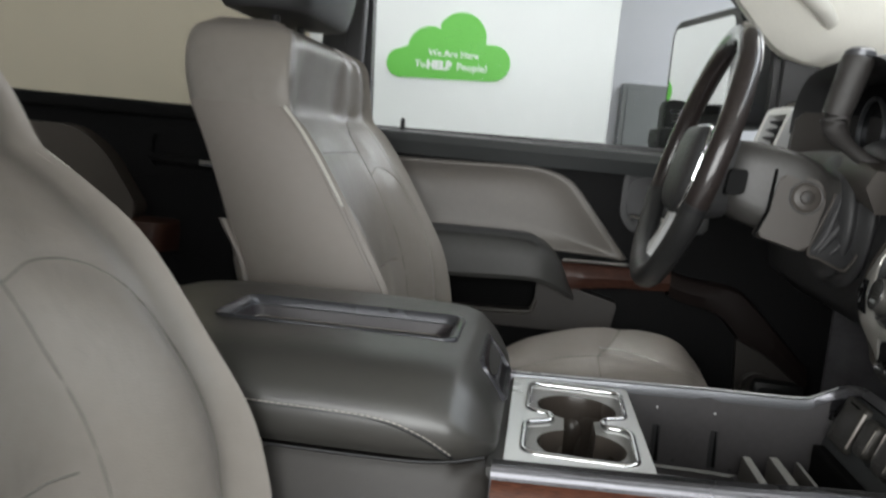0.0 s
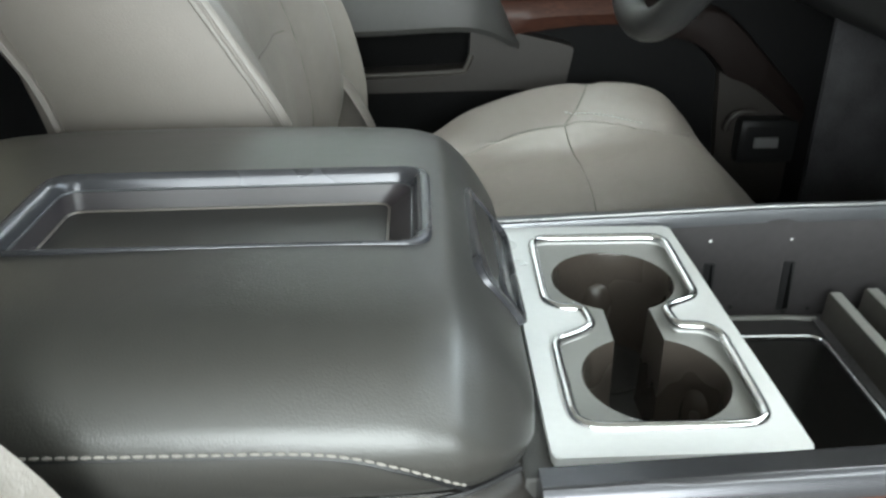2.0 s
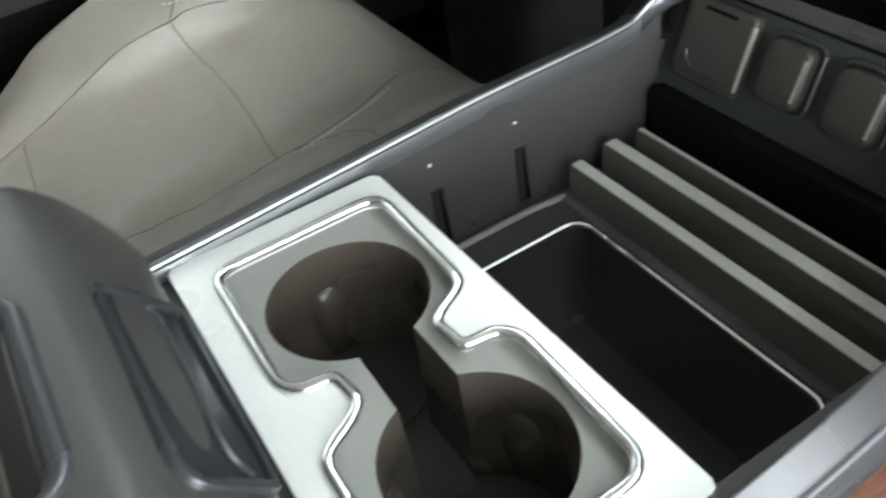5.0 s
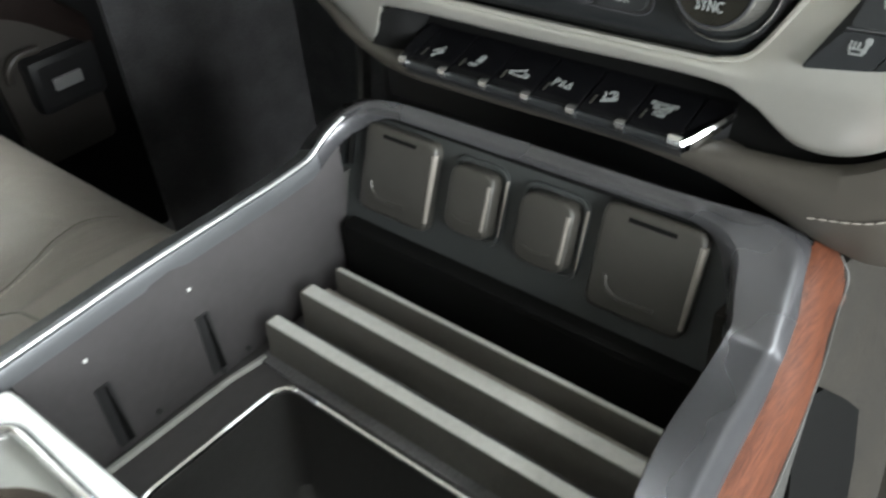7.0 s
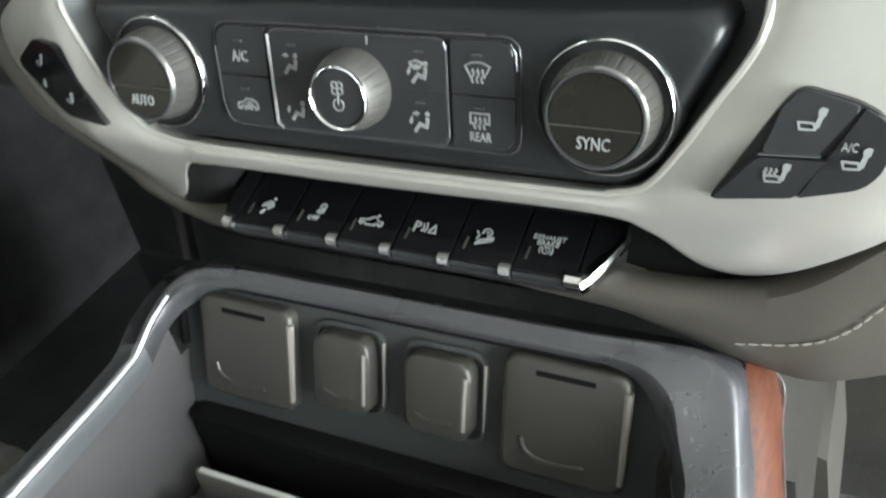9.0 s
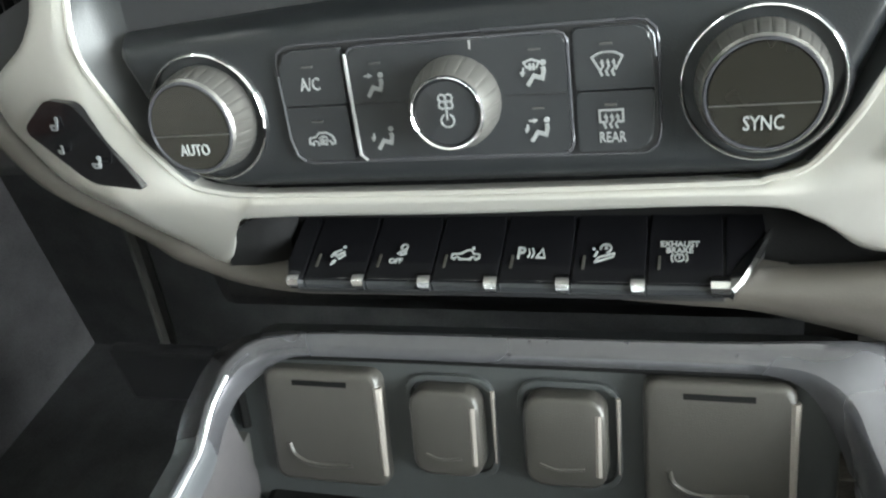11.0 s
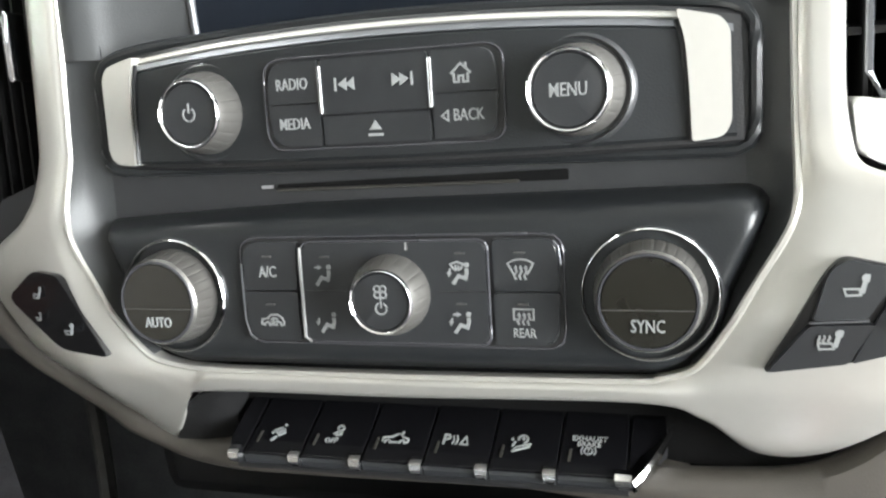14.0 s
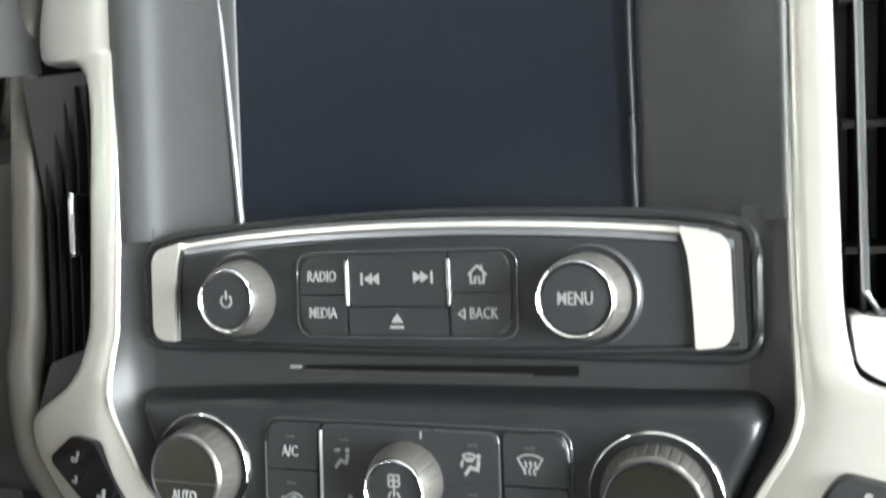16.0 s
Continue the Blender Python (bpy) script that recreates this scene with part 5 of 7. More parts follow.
# champagne frame; the driver's wing points are shifted along the camera's sight lines
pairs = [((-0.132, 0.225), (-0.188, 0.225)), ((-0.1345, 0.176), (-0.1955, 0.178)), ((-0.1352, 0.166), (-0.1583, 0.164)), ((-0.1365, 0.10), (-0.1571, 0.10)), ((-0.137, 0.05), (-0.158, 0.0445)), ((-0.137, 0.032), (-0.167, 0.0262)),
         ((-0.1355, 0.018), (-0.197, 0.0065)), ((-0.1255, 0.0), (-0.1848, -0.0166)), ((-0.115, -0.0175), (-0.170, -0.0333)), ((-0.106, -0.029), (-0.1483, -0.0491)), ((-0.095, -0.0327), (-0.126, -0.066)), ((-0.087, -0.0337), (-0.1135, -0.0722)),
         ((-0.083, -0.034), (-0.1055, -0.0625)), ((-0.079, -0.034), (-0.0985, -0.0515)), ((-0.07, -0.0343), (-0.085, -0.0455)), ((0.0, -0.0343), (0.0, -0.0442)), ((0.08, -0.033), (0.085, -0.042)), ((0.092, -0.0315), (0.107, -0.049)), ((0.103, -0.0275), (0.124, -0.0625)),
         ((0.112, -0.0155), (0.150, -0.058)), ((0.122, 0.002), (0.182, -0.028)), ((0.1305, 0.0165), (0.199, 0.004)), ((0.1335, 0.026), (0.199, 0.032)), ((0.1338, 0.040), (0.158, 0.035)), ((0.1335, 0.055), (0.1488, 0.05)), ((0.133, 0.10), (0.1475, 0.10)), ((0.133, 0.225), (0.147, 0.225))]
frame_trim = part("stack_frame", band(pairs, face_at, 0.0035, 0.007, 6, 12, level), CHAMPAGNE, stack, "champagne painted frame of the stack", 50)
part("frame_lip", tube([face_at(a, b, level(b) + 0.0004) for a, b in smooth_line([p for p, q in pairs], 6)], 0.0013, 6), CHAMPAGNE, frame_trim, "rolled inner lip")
# the rim's driver side is placed to fit the camera's view as well
rim = [(-0.172, 0.24), (-0.2125, 0.2077), (-0.2196, 0.1209), (-0.2188, 0.0445), (-0.2062, -0.0054), (-0.1818, -0.0351), (-0.1554, -0.0576), (-0.128, -0.071), (-0.10, -0.079), (-0.04, -0.0795), (0.02, -0.0785), (0.08, -0.0785), (0.10, -0.080)]
part("soft_rim", tube([face_at(a, b, level(b) - 0.007) for a, b in smooth_line(rim, 6)], 0.0, 12, flat=(0.0085, 0.0085)), TAUPE, stack, "taupe soft rim round the stack", 60)
part("stack_flank", loft([[face_at(a - 0.004, b - 0.004, level(b) - 0.012), face_at(a - 0.006, b - 0.006, -0.06), SP(a * 0.9, b - 0.002, -0.17), SP(a * 0.8, b + 0.01, -0.17)] for a, b in smooth_line(rim[:9], 4)]), SOFT_DARK, stack, "dark flank of the stack", 60)
# underside in near-black: the shade below the stack is in its colour
part("stack_underside", soft_loft([[SP(u, -0.072, level(-0.075) - 0.006), SP(u, -0.086, -0.032), SP(u, -0.096, -0.06), SP(u, -0.06, -0.09), SP(u, -0.05, -0.03)] for u in (-0.12, -0.09, 0.1, 0.16)], 3), SHADE_BLACK, stack)

# climate panel
cl = rounded([(-0.121, 0.0215), (-0.041, 0.0255), (0.118, 0.0275), (0.124, 0.0235), (0.105, -0.0215), (0.094, -0.0285), (-0.092, -0.0295), (-0.103, -0.025)], [0.003, 0.03, 0.005, 0.004, 0.012, 0.008, 0.01, 0.012], 6)
def swell(k, d):
    """The panel's outline grown by k all round, at depth d."""
    return [SP(a * (1 + k / 0.118), -0.001 + (b + 0.001) * (1 + k / 0.0275), d) for a, b in even(cl, 150)]


climate = part("climate_panel", loft([swell(k, d) for k, d in ((0.0046, -0.0125), (0.0042, -0.0098), (0.0034, -0.0072), (0.0020, -0.0040), (0.0006, -0.0012), (-0.0008, 0.0008), (-0.0026, 0.0022), (-0.0050, 0.0029), (-0.0075, 0.0030))]), PANEL, stack, "dark climate control panel", 50)
part("button_groove", prism(rrect(-0.0590, 0.0612, -0.0208, 0.0182, 0.006), SP, 0.0, 0.0034), BLACK, climate)


def button(outline, n0, n1, mat=None, lab="", bev=0.0008, parent=None):
    return part("button", prism(outline, SP, n0, n1, bev, 2), mat or BUTTON, parent or stack, lab)


def label(text, size, at, d):
    """Narrow lettering."""
    return words(text, size * 0.86, lambda a, b, c: at(a * 0.72, b, c), d, 0.0002, size * 0.004)


def ink(bm, parent, mat=WHITE_INK):
    return part("marking", bm, mat, parent, "white marking" if mat is WHITE_INK else "dim grey marking", 0)


def at_uv(u, v, rot=0.0, skew=0.0):
    c, s = math.cos(radians(rot)), math.sin(radians(rot))
    return lambda a, b, d: SP(u + (a + b * skew) * c - b * s, v + a * s + b * c, d)


N1 = 0.0052
MID, G2 = -0.0011, 0.0003
b_ac = button(rounded([(-0.0580, MID + G2), (-0.0362, MID + G2), (-0.0352, 0.0172), (-0.0570, 0.0172)], [0.001, 0.001, 0.001, 0.005]), 0.002, N1)
b_rc = button(rounded([(-0.0580, MID - G2), (-0.0570, -0.0198), (-0.0362, -0.0198), (-0.0362, MID - G2)], [0.001, 0.005, 0.001, 0.001]), 0.002, N1)
b_in = button(rounded([(-0.0330, -0.0194), (0.0356, -0.0194), (0.0356, 0.0166), (-0.0330, 0.0166)], 0.003), 0.002, N1 + 0.0006)
b_df = button(rounded([(0.0378, MID + G2), (0.0604, MID + G2), (0.0596, 0.0172), (0.0378, 0.0172)], [0.001, 0.001, 0.005, 0.001]), 0.002, N1)
b_rr = button(rounded([(0.0378, MID - G2), (0.0378, -0.0198), (0.0592, -0.0194), (0.0604, MID - G2)], [0.001, 0.001, 0.005, 0.001]), 0.002, N1)
part("block_edge", tube([SP(-0.0338, 0.0150, N1 + 0.0006), SP(-0.0338, -0.0180, N1 + 0.0010), SP(-0.0318, -0.0200, N1 + 0.0004)], 0.0006, 6), GREY_TRIM, b_in)
part("block_edge", tube([SP(0.0362, 0.0150, N1), SP(0.0362, -0.0170, N1), SP(0.0345, -0.0196, N1)], 0.0004, 6), RAIL, b_in)
part("block_edge", tube([SP(-0.0586, 0.0090, N1 - 0.0004), SP(-0.0586, -0.0120, N1 - 0.0002), SP(-0.0574, -0.0180, N1 - 0.0004), SP(-0.0550, -0.0200, N1 - 0.0006)], 0.0004, 6), RAIL, b_ac)
part("block_edge", tube([SP(0.0585, 0.0165, N1 - 0.0004), SP(0.0602, 0.0140, N1 - 0.0004), SP(0.0609, 0.0080, N1 - 0.0004)], 0.0004, 6), RAIL, b_df)
# thin tubes paint the highlight on the button blocks' chamfers
part("chamfer_highlight", tube([SP(a, b, 0.0034) for a, b in even(rrect(-0.0594, 0.0616, -0.0212, 0.0186, 0.0064), 90)], 0.0005, 6, closed=True), RAIL_DARK, climate)
part("chamfer_highlight", tube([SP(a, b, N1 + 0.0002) for a, b in even(rrect(-0.0335, 0.0361, -0.0199, 0.0171, 0.0034), 80)], 0.0005, 6, closed=True), RAIL_DARK, b_in)
for u0, u1 in ((-0.0329, -0.0150), (0.0175, 0.0355)):
    part("block_line", prism([(u0, MID + 0.0003), (u1, MID + 0.0003), (u1, MID - 0.0003), (u0, MID - 0.0003)], SP, 0.005, 0.006), BLACK, b_in)
ink(label("A/C", 0.0070, at_uv(-0.0476, 0.0059), N1 + 0.0002), b_ac)
W1 = 0.0006
ink(strokes([[(-0.0046, -0.0010), (-0.0044, 0.0006), (-0.0022, 0.0010), (-0.0006, 0.0024), (0.0022, 0.0024), (0.0040, 0.0012), (0.0046, -0.0004), (0.0044, -0.0014), (0.0036, -0.0016)], [(-0.0046, -0.0012), (-0.0036, -0.0014)], circle(-0.0024, -0.0014, 0.0010, 10, -20, 200), circle(0.0024, -0.0014, 0.0010, 10, -20, 200), [(-0.0012, -0.0014), (0.0012, -0.0014)], smooth_line([(-0.0008, 0.0006), (0.0006, 0.0012), (0.0018, 0.0006), (0.0012, -0.0003), (0.0000, -0.0002)], 3), [(0.0004, 0.0004), (-0.0006, -0.0003), (0.0004, -0.0009)]], W1, at_uv(-0.0472, -0.0126), N1 + 0.0002), b_rc)


def occupant(u, v, arrows, screen=False):
    """The sitting figure of the air-direction buttons, as plain bars."""
    ls = [circle(0.0024, 0.0029, 0.0009, 10) + ["fill"], [(0.0023, 0.0012), (0.0024, 0.0004), (0.0018, -0.0019)], [(0.0019, -0.0018), (-0.0006, -0.0009)], [(-0.0006, -0.0009), (-0.0024, -0.0034)]]
    if "up" in arrows:
        ls += [[(-0.0029, 0.0028), (-0.0016, 0.0028)], [(-0.0018, 0.0037), (-0.0003, 0.0028), (-0.0018, 0.0019), "fill"]]
    if "down" in arrows:
        ls += [[(-0.0036, 0.0014), (-0.0038, 0.0002)], [(-0.0047, 0.0004), (-0.0041, -0.0012), (-0.0031, 0.0002), "fill"]]
    if screen:
        ls += [[(-0.0034, 0.0032), (-0.0010, 0.0040), (0.0012, 0.0032), (0.0004, 0.0016), (-0.0024, 0.0016), (-0.0034, 0.0032)], [(-0.0016, 0.0026), (-0.0016, 0.0010)], [(-0.0005, 0.0026), (-0.0005, 0.0010)]]
    thick = strokes(ls[1:4], 0.00125, at_uv(u, v), 0.0061)
    return join(thick, strokes([ls[0]] + ls[4:], 0.0006, at_uv(u, v), 0.0061))


for u, v, ar, sc in ((-0.0250, 0.0050, ("up",), False), (-0.0244, -0.0125, ("down",), False), (0.0264, 0.0056, ("down",), True), (0.0262, -0.0118, ("up", "down"), False)):
    ink(occupant(u, v, ar, sc), b_in)
wavy = [[(x, -0.0020), (x - 0.0005, -0.0008), (x + 0.0004, 0.0006), (x, 0.0020)] for x in (-0.0017, 0.0, 0.0017)]
heads = lambda dy: [[(x - 0.0006, 0.0016 + dy), (x + 0.0001, 0.0028 + dy), (x + 0.0007, 0.0016 + dy), "fill"] for x in (-0.0017, 0.0, 0.0017)]
ink(strokes([smooth_line([(-0.0044, 0.0020), (-0.0022, 0.0031), (0.0, 0.0034), (0.0022, 0.0031), (0.0044, 0.0020)], 4), [(0.0044, 0.0020), (0.0024, -0.0016)], [(-0.0024, -0.0016), (-0.0044, 0.0020)]] + [[(a, b - 0.0014) for a, b in w] for w in wavy] + heads(-0.0014), W1, at_uv(0.0473, 0.0068), N1 + 0.0002), b_df)
ink(strokes([[(-0.0014, -0.0010), (-0.0034, -0.0010), (-0.0034, 0.0026), (0.0034, 0.0026), (0.0034, -0.0010), (0.0024, -0.0010)]] + [[(a, b * 0.9 - 0.0010) for a, b in w] for w in wavy] + heads(-0.0012), W1, at_uv(0.0477, -0.0096), N1 + 0.0002), b_rr)
ink(label("REAR", 0.0054, at_uv(0.0478, -0.0155), N1 + 0.0002), b_rr)
for u, v in ((-0.0474, 0.0118), (-0.0240, 0.0116), (0.0265, 0.0125), (0.0472, 0.0126), (0.0477, -0.0052), (0.0262, -0.0052), (-0.0474, -0.0062)):
    part("status_light", prism([(u - 0.0018, v - 0.0003), (u + 0.0018, v - 0.0003), (u + 0.0018, v + 0.0003), (u - 0.0018, v + 0.0003)], SP, 0.005, 0.0063), BODY, climate)


def knob(u, v, rb, rf, n0, n1, name, lab, ribs=26, du=0.0, bright=True):
    """A turning knob on its skirt: dark groove, finely ribbed barrel, ring and dark face."""
    at = lambda a, b, d: SP(u + a + du * (d - n0) / (n1 - n0), v + b, d)
    if bright:
        k = part(name, turned([(rb * 1.30, n0 - 0.005), (rb * 1.27, n0 - 0.0016), (rb * 1.22, n0 + 0.0002), (rb * 1.16, n0 + 0.0008), (rb * 1.11, n0 + 0.0002), (rb * 1.08, n0 - 0.002)], at, 56), PANEL_SOFT, stack, lab)
    else:
        k = part(name, turned([(rb * 1.40, n0 - 0.007), (rb * 1.36, n0 - 0.003), (rb * 1.29, n0 + 0.0002), (rb * 1.235, n0 + 0.0014), (rb * 1.21, n0 + 0.0016)], at, 56), PANEL_SOFT, stack, lab)
        part("chrome_ring", turned([(rb * 1.25, n0 + 0.0006), (rb * 1.248, n0 + 0.0018), (rb * 1.232, n0 + 0.0028), (rb * 1.205, n0 + 0.0032), (rb * 1.18, n0 + 0.0026), (rb * 1.168, n0 + 0.0010)], at, 64), CHROME, k, "thin chrome ring")
    part("groove", turned([(rb * 1.19, n0 - 0.0004), (rb * 0.98, n0 - 0.0004)], at, 40), BLACK, k)
    sides = ribs * 8
    rings = []
    for r, d, cutin in ((rb * 1.02, n0 - 0.001, 0.0), (rb * 1.01, n0 + (n1 - n0) * 0.12, 0.012), (rb * 0.985, n0 + (n1 - n0) * 0.4, 0.016), (rf + (rb - rf) * 0.45, n1 - (n1 - n0) * 0.2, 0.016), (rf * 1.10, n1 - 0.0018, 0.010), (rf * 1.05, n1 - 0.0006, 0.0)):
        rings.append([at(r * (1.0 - (cutin if i % 8 == 0 else 0.0)) * math.cos(2 * math.pi * i / sides), r * (1.0 - (cutin if i % 8 == 0 else 0.0)) * math.sin(2 * math.pi * i / sides), d) for i in range(sides)])
    part("barrel", loft(rings, True, False), KNURL, k, "ribbed metallic barrel", 30)
    part("face_ring", turned([(rf * 1.07, n1 - 0.0016), (rf * 1.06, n1 - 0.0003), (rf * 1.02, n1 + 0.0003), (rf * 0.97, n1 - 0.0002), (rf * 0.945, n1 - 0.001)] if bright else [(rf * 1.055, n1 - 0.0012), (rf * 1.03, n1 - 0.0002), (rf * 0.99, n1 - 0.0002), (rf * 0.97, n1 - 0.0012)], at, 56), CHROME if bright else RAIL_DARK, k, "chrome ring" if bright else "thin dark ring")
    return k, at


def half_disc(r, lo, hi, n=28):
    return [(r * math.cos(radians(lo + (hi - lo) * i / n)), r * math.sin(radians(lo + (hi - lo) * i / n))) for i in range(n + 1)]


for u, text, sz, v in ((-0.0893, "AUTO", 0.0066, -0.0036), (0.0892, "SYNC", 0.0068, -0.0020)):
    k, at = knob(u, v, 0.0180, 0.0150, 0.002, 0.0160, "temperature_knob", "temperature knob with a dark display in its face", 30, 0.0, False)
    f = part("knob_face", turned([(0.0148, 0.010), (0.0148, 0.0150), (0.0144, 0.0155), (0.0, 0.0155)], at, 48), TINT, k, "black knob face")
    part("knob_display", prism(half_disc(0.0142, -9, 189), at, 0.0150, 0.0157, 0.0002), TINT, f, "tinted display window")
    part("display_line", tube([at(-0.0142, -0.0024, 0.0157), at(0.0142, -0.0024, 0.0157)], 0.0002, 6), BODY, f)
    ink(label(text, sz, lambda a, b, d, at=at: at(a, b - 0.0077, d), 0.0158), f)
k, at = knob(0.0008, -0.0018, 0.0142, 0.0107, 0.004, 0.0195, "fan_knob", "fan speed knob with chrome ring", 20, 0.0008)
f = part("knob_face", turned([(0.0101, 0.012), (0.0101, 0.0182), (0.0096, 0.0186), (0.0, 0.0186)], at, 40), BUTTON, k, "black knob face")
blades = [circle(0.0015 * math.cos(radians(q)), 0.0036 + 0.0015 * math.sin(radians(q)), 0.0011, 8) for q in (45, 135, 225, 315)]
ink(strokes([b + [b[0]] for b in blades] + [circle(0, -0.0022, 0.0020, 14, 120, 420), [(0, 0.0012), (0, -0.0018)]], 0.0005, at, 0.0188), f)
part("index_mark", prism([(0.0068, 0.0138), (0.0074, 0.0138), (0.0074, 0.0166), (0.0068, 0.0166)], SP, 0.002, 0.0060), GREY_TRIM, climate)

# radio
def radio_at(a, b, d):
    """The radio's face bows out in its middle."""
    return SP(a, b, d + 0.004 - 0.0075 * (a / 0.116) ** 2)


top = [(0.1155 - 0.231 * i / 30, 0.0835 + 0.0075 * (1 - ((0.1155 - 0.231 * i / 30) / 0.1155) ** 2) ** 0.8) for i in range(31)]
bot = [(-0.1165 + 0.233 * i / 30, 0.0475 - 0.0018 * (1 - (2 * i / 30 - 1) ** 2)) for i in range(31)]
radio = thing("radio", (0.22, 0.006, 1.31), "black radio control panel with champagne ends set in the stack", "radio")


def strip(lo, hi, at, n0, n1, inset=0.0):
    """A face between two lines of equally many points, with sides down to n0."""
    rings = []
    for (a0, b0), (a1, b1) in zip(lo, hi):
        rings.append([at(a0, b0, n0), at(a0, b0, n1 - 0.0012), at(a0, b0 + 0.0012, n1), at(a1, b1 - 0.0014, n1), at(a1, b1, n1 - 0.0014), at(a1, b1, n0)])
    return loft(rings)


lo, hi = bot, top[::-1]
case = part("radio_case", strip([(a * 1.022, b - 0.0026) for a, b in lo], [(a * 1.022, b + 0.0026) for a, b in hi], radio_at, -0.02, -0.0045), BLACK, radio, "dark case")
face = part("radio_face", strip(lo, [(a, b - 0.0035) for a, b in hi], radio_at, -0.016, 0.0), PANEL, radio, "dark satin radio face")
part("top_slope", loft([[radio_at(a, b - 0.0038, -0.0002), radio_at(a, b - 0.0014, -0.0022), radio_at(a, b - 0.001, -0.0085), radio_at(a, b - 0.004, -0.01)] for a, b in hi]), RAIL, radio, "graphite upper edge")
part("top_arch", loft([[radio_at(a, b - 0.0018, -0.003), radio_at(a, b - 0.0008, -0.0016), radio_at(a, b + 0.0008, -0.0026), radio_at(a, b + 0.0014, -0.006), radio_at(a, b - 0.0018, -0.009)] for a, b in hi[1:-1]]), CHAMPAGNE, radio, "champagne arch over the radio", 60)
part("lip", tube([SP(a, b, -0.0095) for a, b in even(rounded([(-0.1225, 0.044), (0.1225, 0.0425), (0.1225, 0.088), (0.1, 0.0915), (0.0, 0.096), (-0.1, 0.0915), (-0.1225, 0.087)], [0.008, 0.008, 0.01, 0.05, 0.05, 0.05, 0.01]), 130)], 0.0022, 8, closed=True), PANEL, radio, "soft lip round the radio")
for s in (-1, 1):
    cap = rounded([(s * 0.1030, 0.0466), (s * 0.1125, 0.0476), (s * 0.1150, 0.052), (s * 0.1146, 0.0805), (s * 0.1118, 0.0845), (s * 0.0985, 0.0876), (s * 0.1012, 0.078), (s * 0.1022, 0.066)], [0.001, 0.004, 0.006, 0.006, 0.004, 0.001, 0.004, 0.01])
    part("end_cap", prism(cap, radio_at, -0.012, 0.0022, 0.0016, 3), CHAMPAGNE, radio, "champagne end cap", 50)
    part("cap_gap", tube([radio_at(s * a, b, 0.0004) for a, b in ((0.1022, 0.0472), (0.1014, 0.066), (0.1004, 0.078), (0.0985, 0.0845))], 0.0008, 6), BLACK, radio)
# the radio block's chamfer highlight, drawn as a tube
part("chamfer_highlight", tube([radio_at(a, b, 0.0004) for a, b in even(rrect(-0.0429, 0.0442, 0.0501, 0.0819, 0.0064), 90)], 0.0005, 6, closed=True), RAIL_DARK, radio)
part("button_groove", prism(rrect(-0.0425, 0.0438, 0.0505, 0.0815, 0.006), radio_at, -0.004, 0.0003), BLACK, radio)


def rbutton(pts, r):
    return part("button", prism(rounded(pts, r, 4), radio_at, -0.003, 0.0014, 0.0007, 2), BUTTON, radio)


g = 0.0003
rb1 = rbutton([(-0.0413, 0.0660 + g), (-0.0212, 0.0660 + g), (-0.0212, 0.0805), (-0.0400, 0.0805)], [0.0005, 0.0005, 0.0005, 0.005])
rb2 = rbutton([(-0.0400, 0.0516), (-0.0212, 0.0512), (-0.0212, 0.0660 - g), (-0.0413, 0.0660 - g)], [0.005, 0.0005, 0.0005, 0.0005])
rb3 = rbutton([(-0.0202, 0.0615 + g), (0.0188, 0.0615 + g), (0.0188, 0.0806), (-0.0202, 0.0806)], 0.0008)
rb4 = rbutton([(-0.0202, 0.0512), (0.0192, 0.0516), (0.0188, 0.0615 - g), (-0.0202, 0.0615 - g)], 0.0008)
rb5 = rbutton([(0.0202, 0.0665 + g), (0.0424, 0.0665 + g), (0.0412, 0.0806), (0.0202, 0.0806)], [0.0005, 0.0005, 0.005, 0.0005])
rb6 = rbutton([(0.0202, 0.0516), (0.0412, 0.052), (0.0424, 0.0665 - g), (0.0202, 0.0665 - g)], [0.0005, 0.005, 0.0005, 0.0005])
for u in (-0.0207, 0.0195):
    part("divider_bar", tube([radio_at(u, 0.0622, 0.0016), radio_at(u, 0.0785, 0.0016)], 0.0007, 8), CHROME, radio, "thin chrome bar")
RN = 0.0016
rat = lambda u, v: (lambda a, b, d: radio_at(u + a, v + b, d))
ink(label("RADIO", 0.0066, rat(-0.0314, 0.0728), RN), rb1)
ink(label("MEDIA", 0.0066, rat(-0.0314, 0.0590), RN), rb2)
tri = lambda x, s: [(x, 0.0021), (x + s * 0.0032, 0.0), (x, -0.0021), "fill"]
ink(strokes([tri(0.0036, -1), tri(0.0008, -1), [(-0.0034, 0.002), (-0.0034, -0.002)]], 0.0007, rat(-0.0112, 0.0718), RN), rb3)
ink(strokes([tri(-0.0036, 1), tri(-0.0008, 1), [(0.0034, 0.002), (0.0034, -0.002)]], 0.0007, rat(0.0098, 0.0722), RN), rb3)
ink(strokes([[(-0.0023, -0.0004), (0.0023, -0.0004), (0.0, 0.0028), "fill"], [(-0.0023, -0.0021), (0.0023, -0.0021)]], 0.001, rat(-0.0008, 0.0562), RN), rb4)
ink(strokes([[(-0.0042, 0.0002), (0.0, 0.0042), (0.0042, 0.0002)], [(-0.003, 0.0), (-0.003, -0.0035), (-0.001, -0.0035), (-0.001, -0.001), (0.001, -0.001), (0.001, -0.0035), (0.003, -0.0035), (0.003, 0.0)], [(0.0022, 0.0028), (0.0022, 0.0042)]], 0.0009, lambda a, b, d: rat(0.0302, 0.0726)(a * 0.78, b * 0.78, d), RN), rb5)
ink(label("BACK", 0.0066, rat(0.0322, 0.0590), RN), rb6)
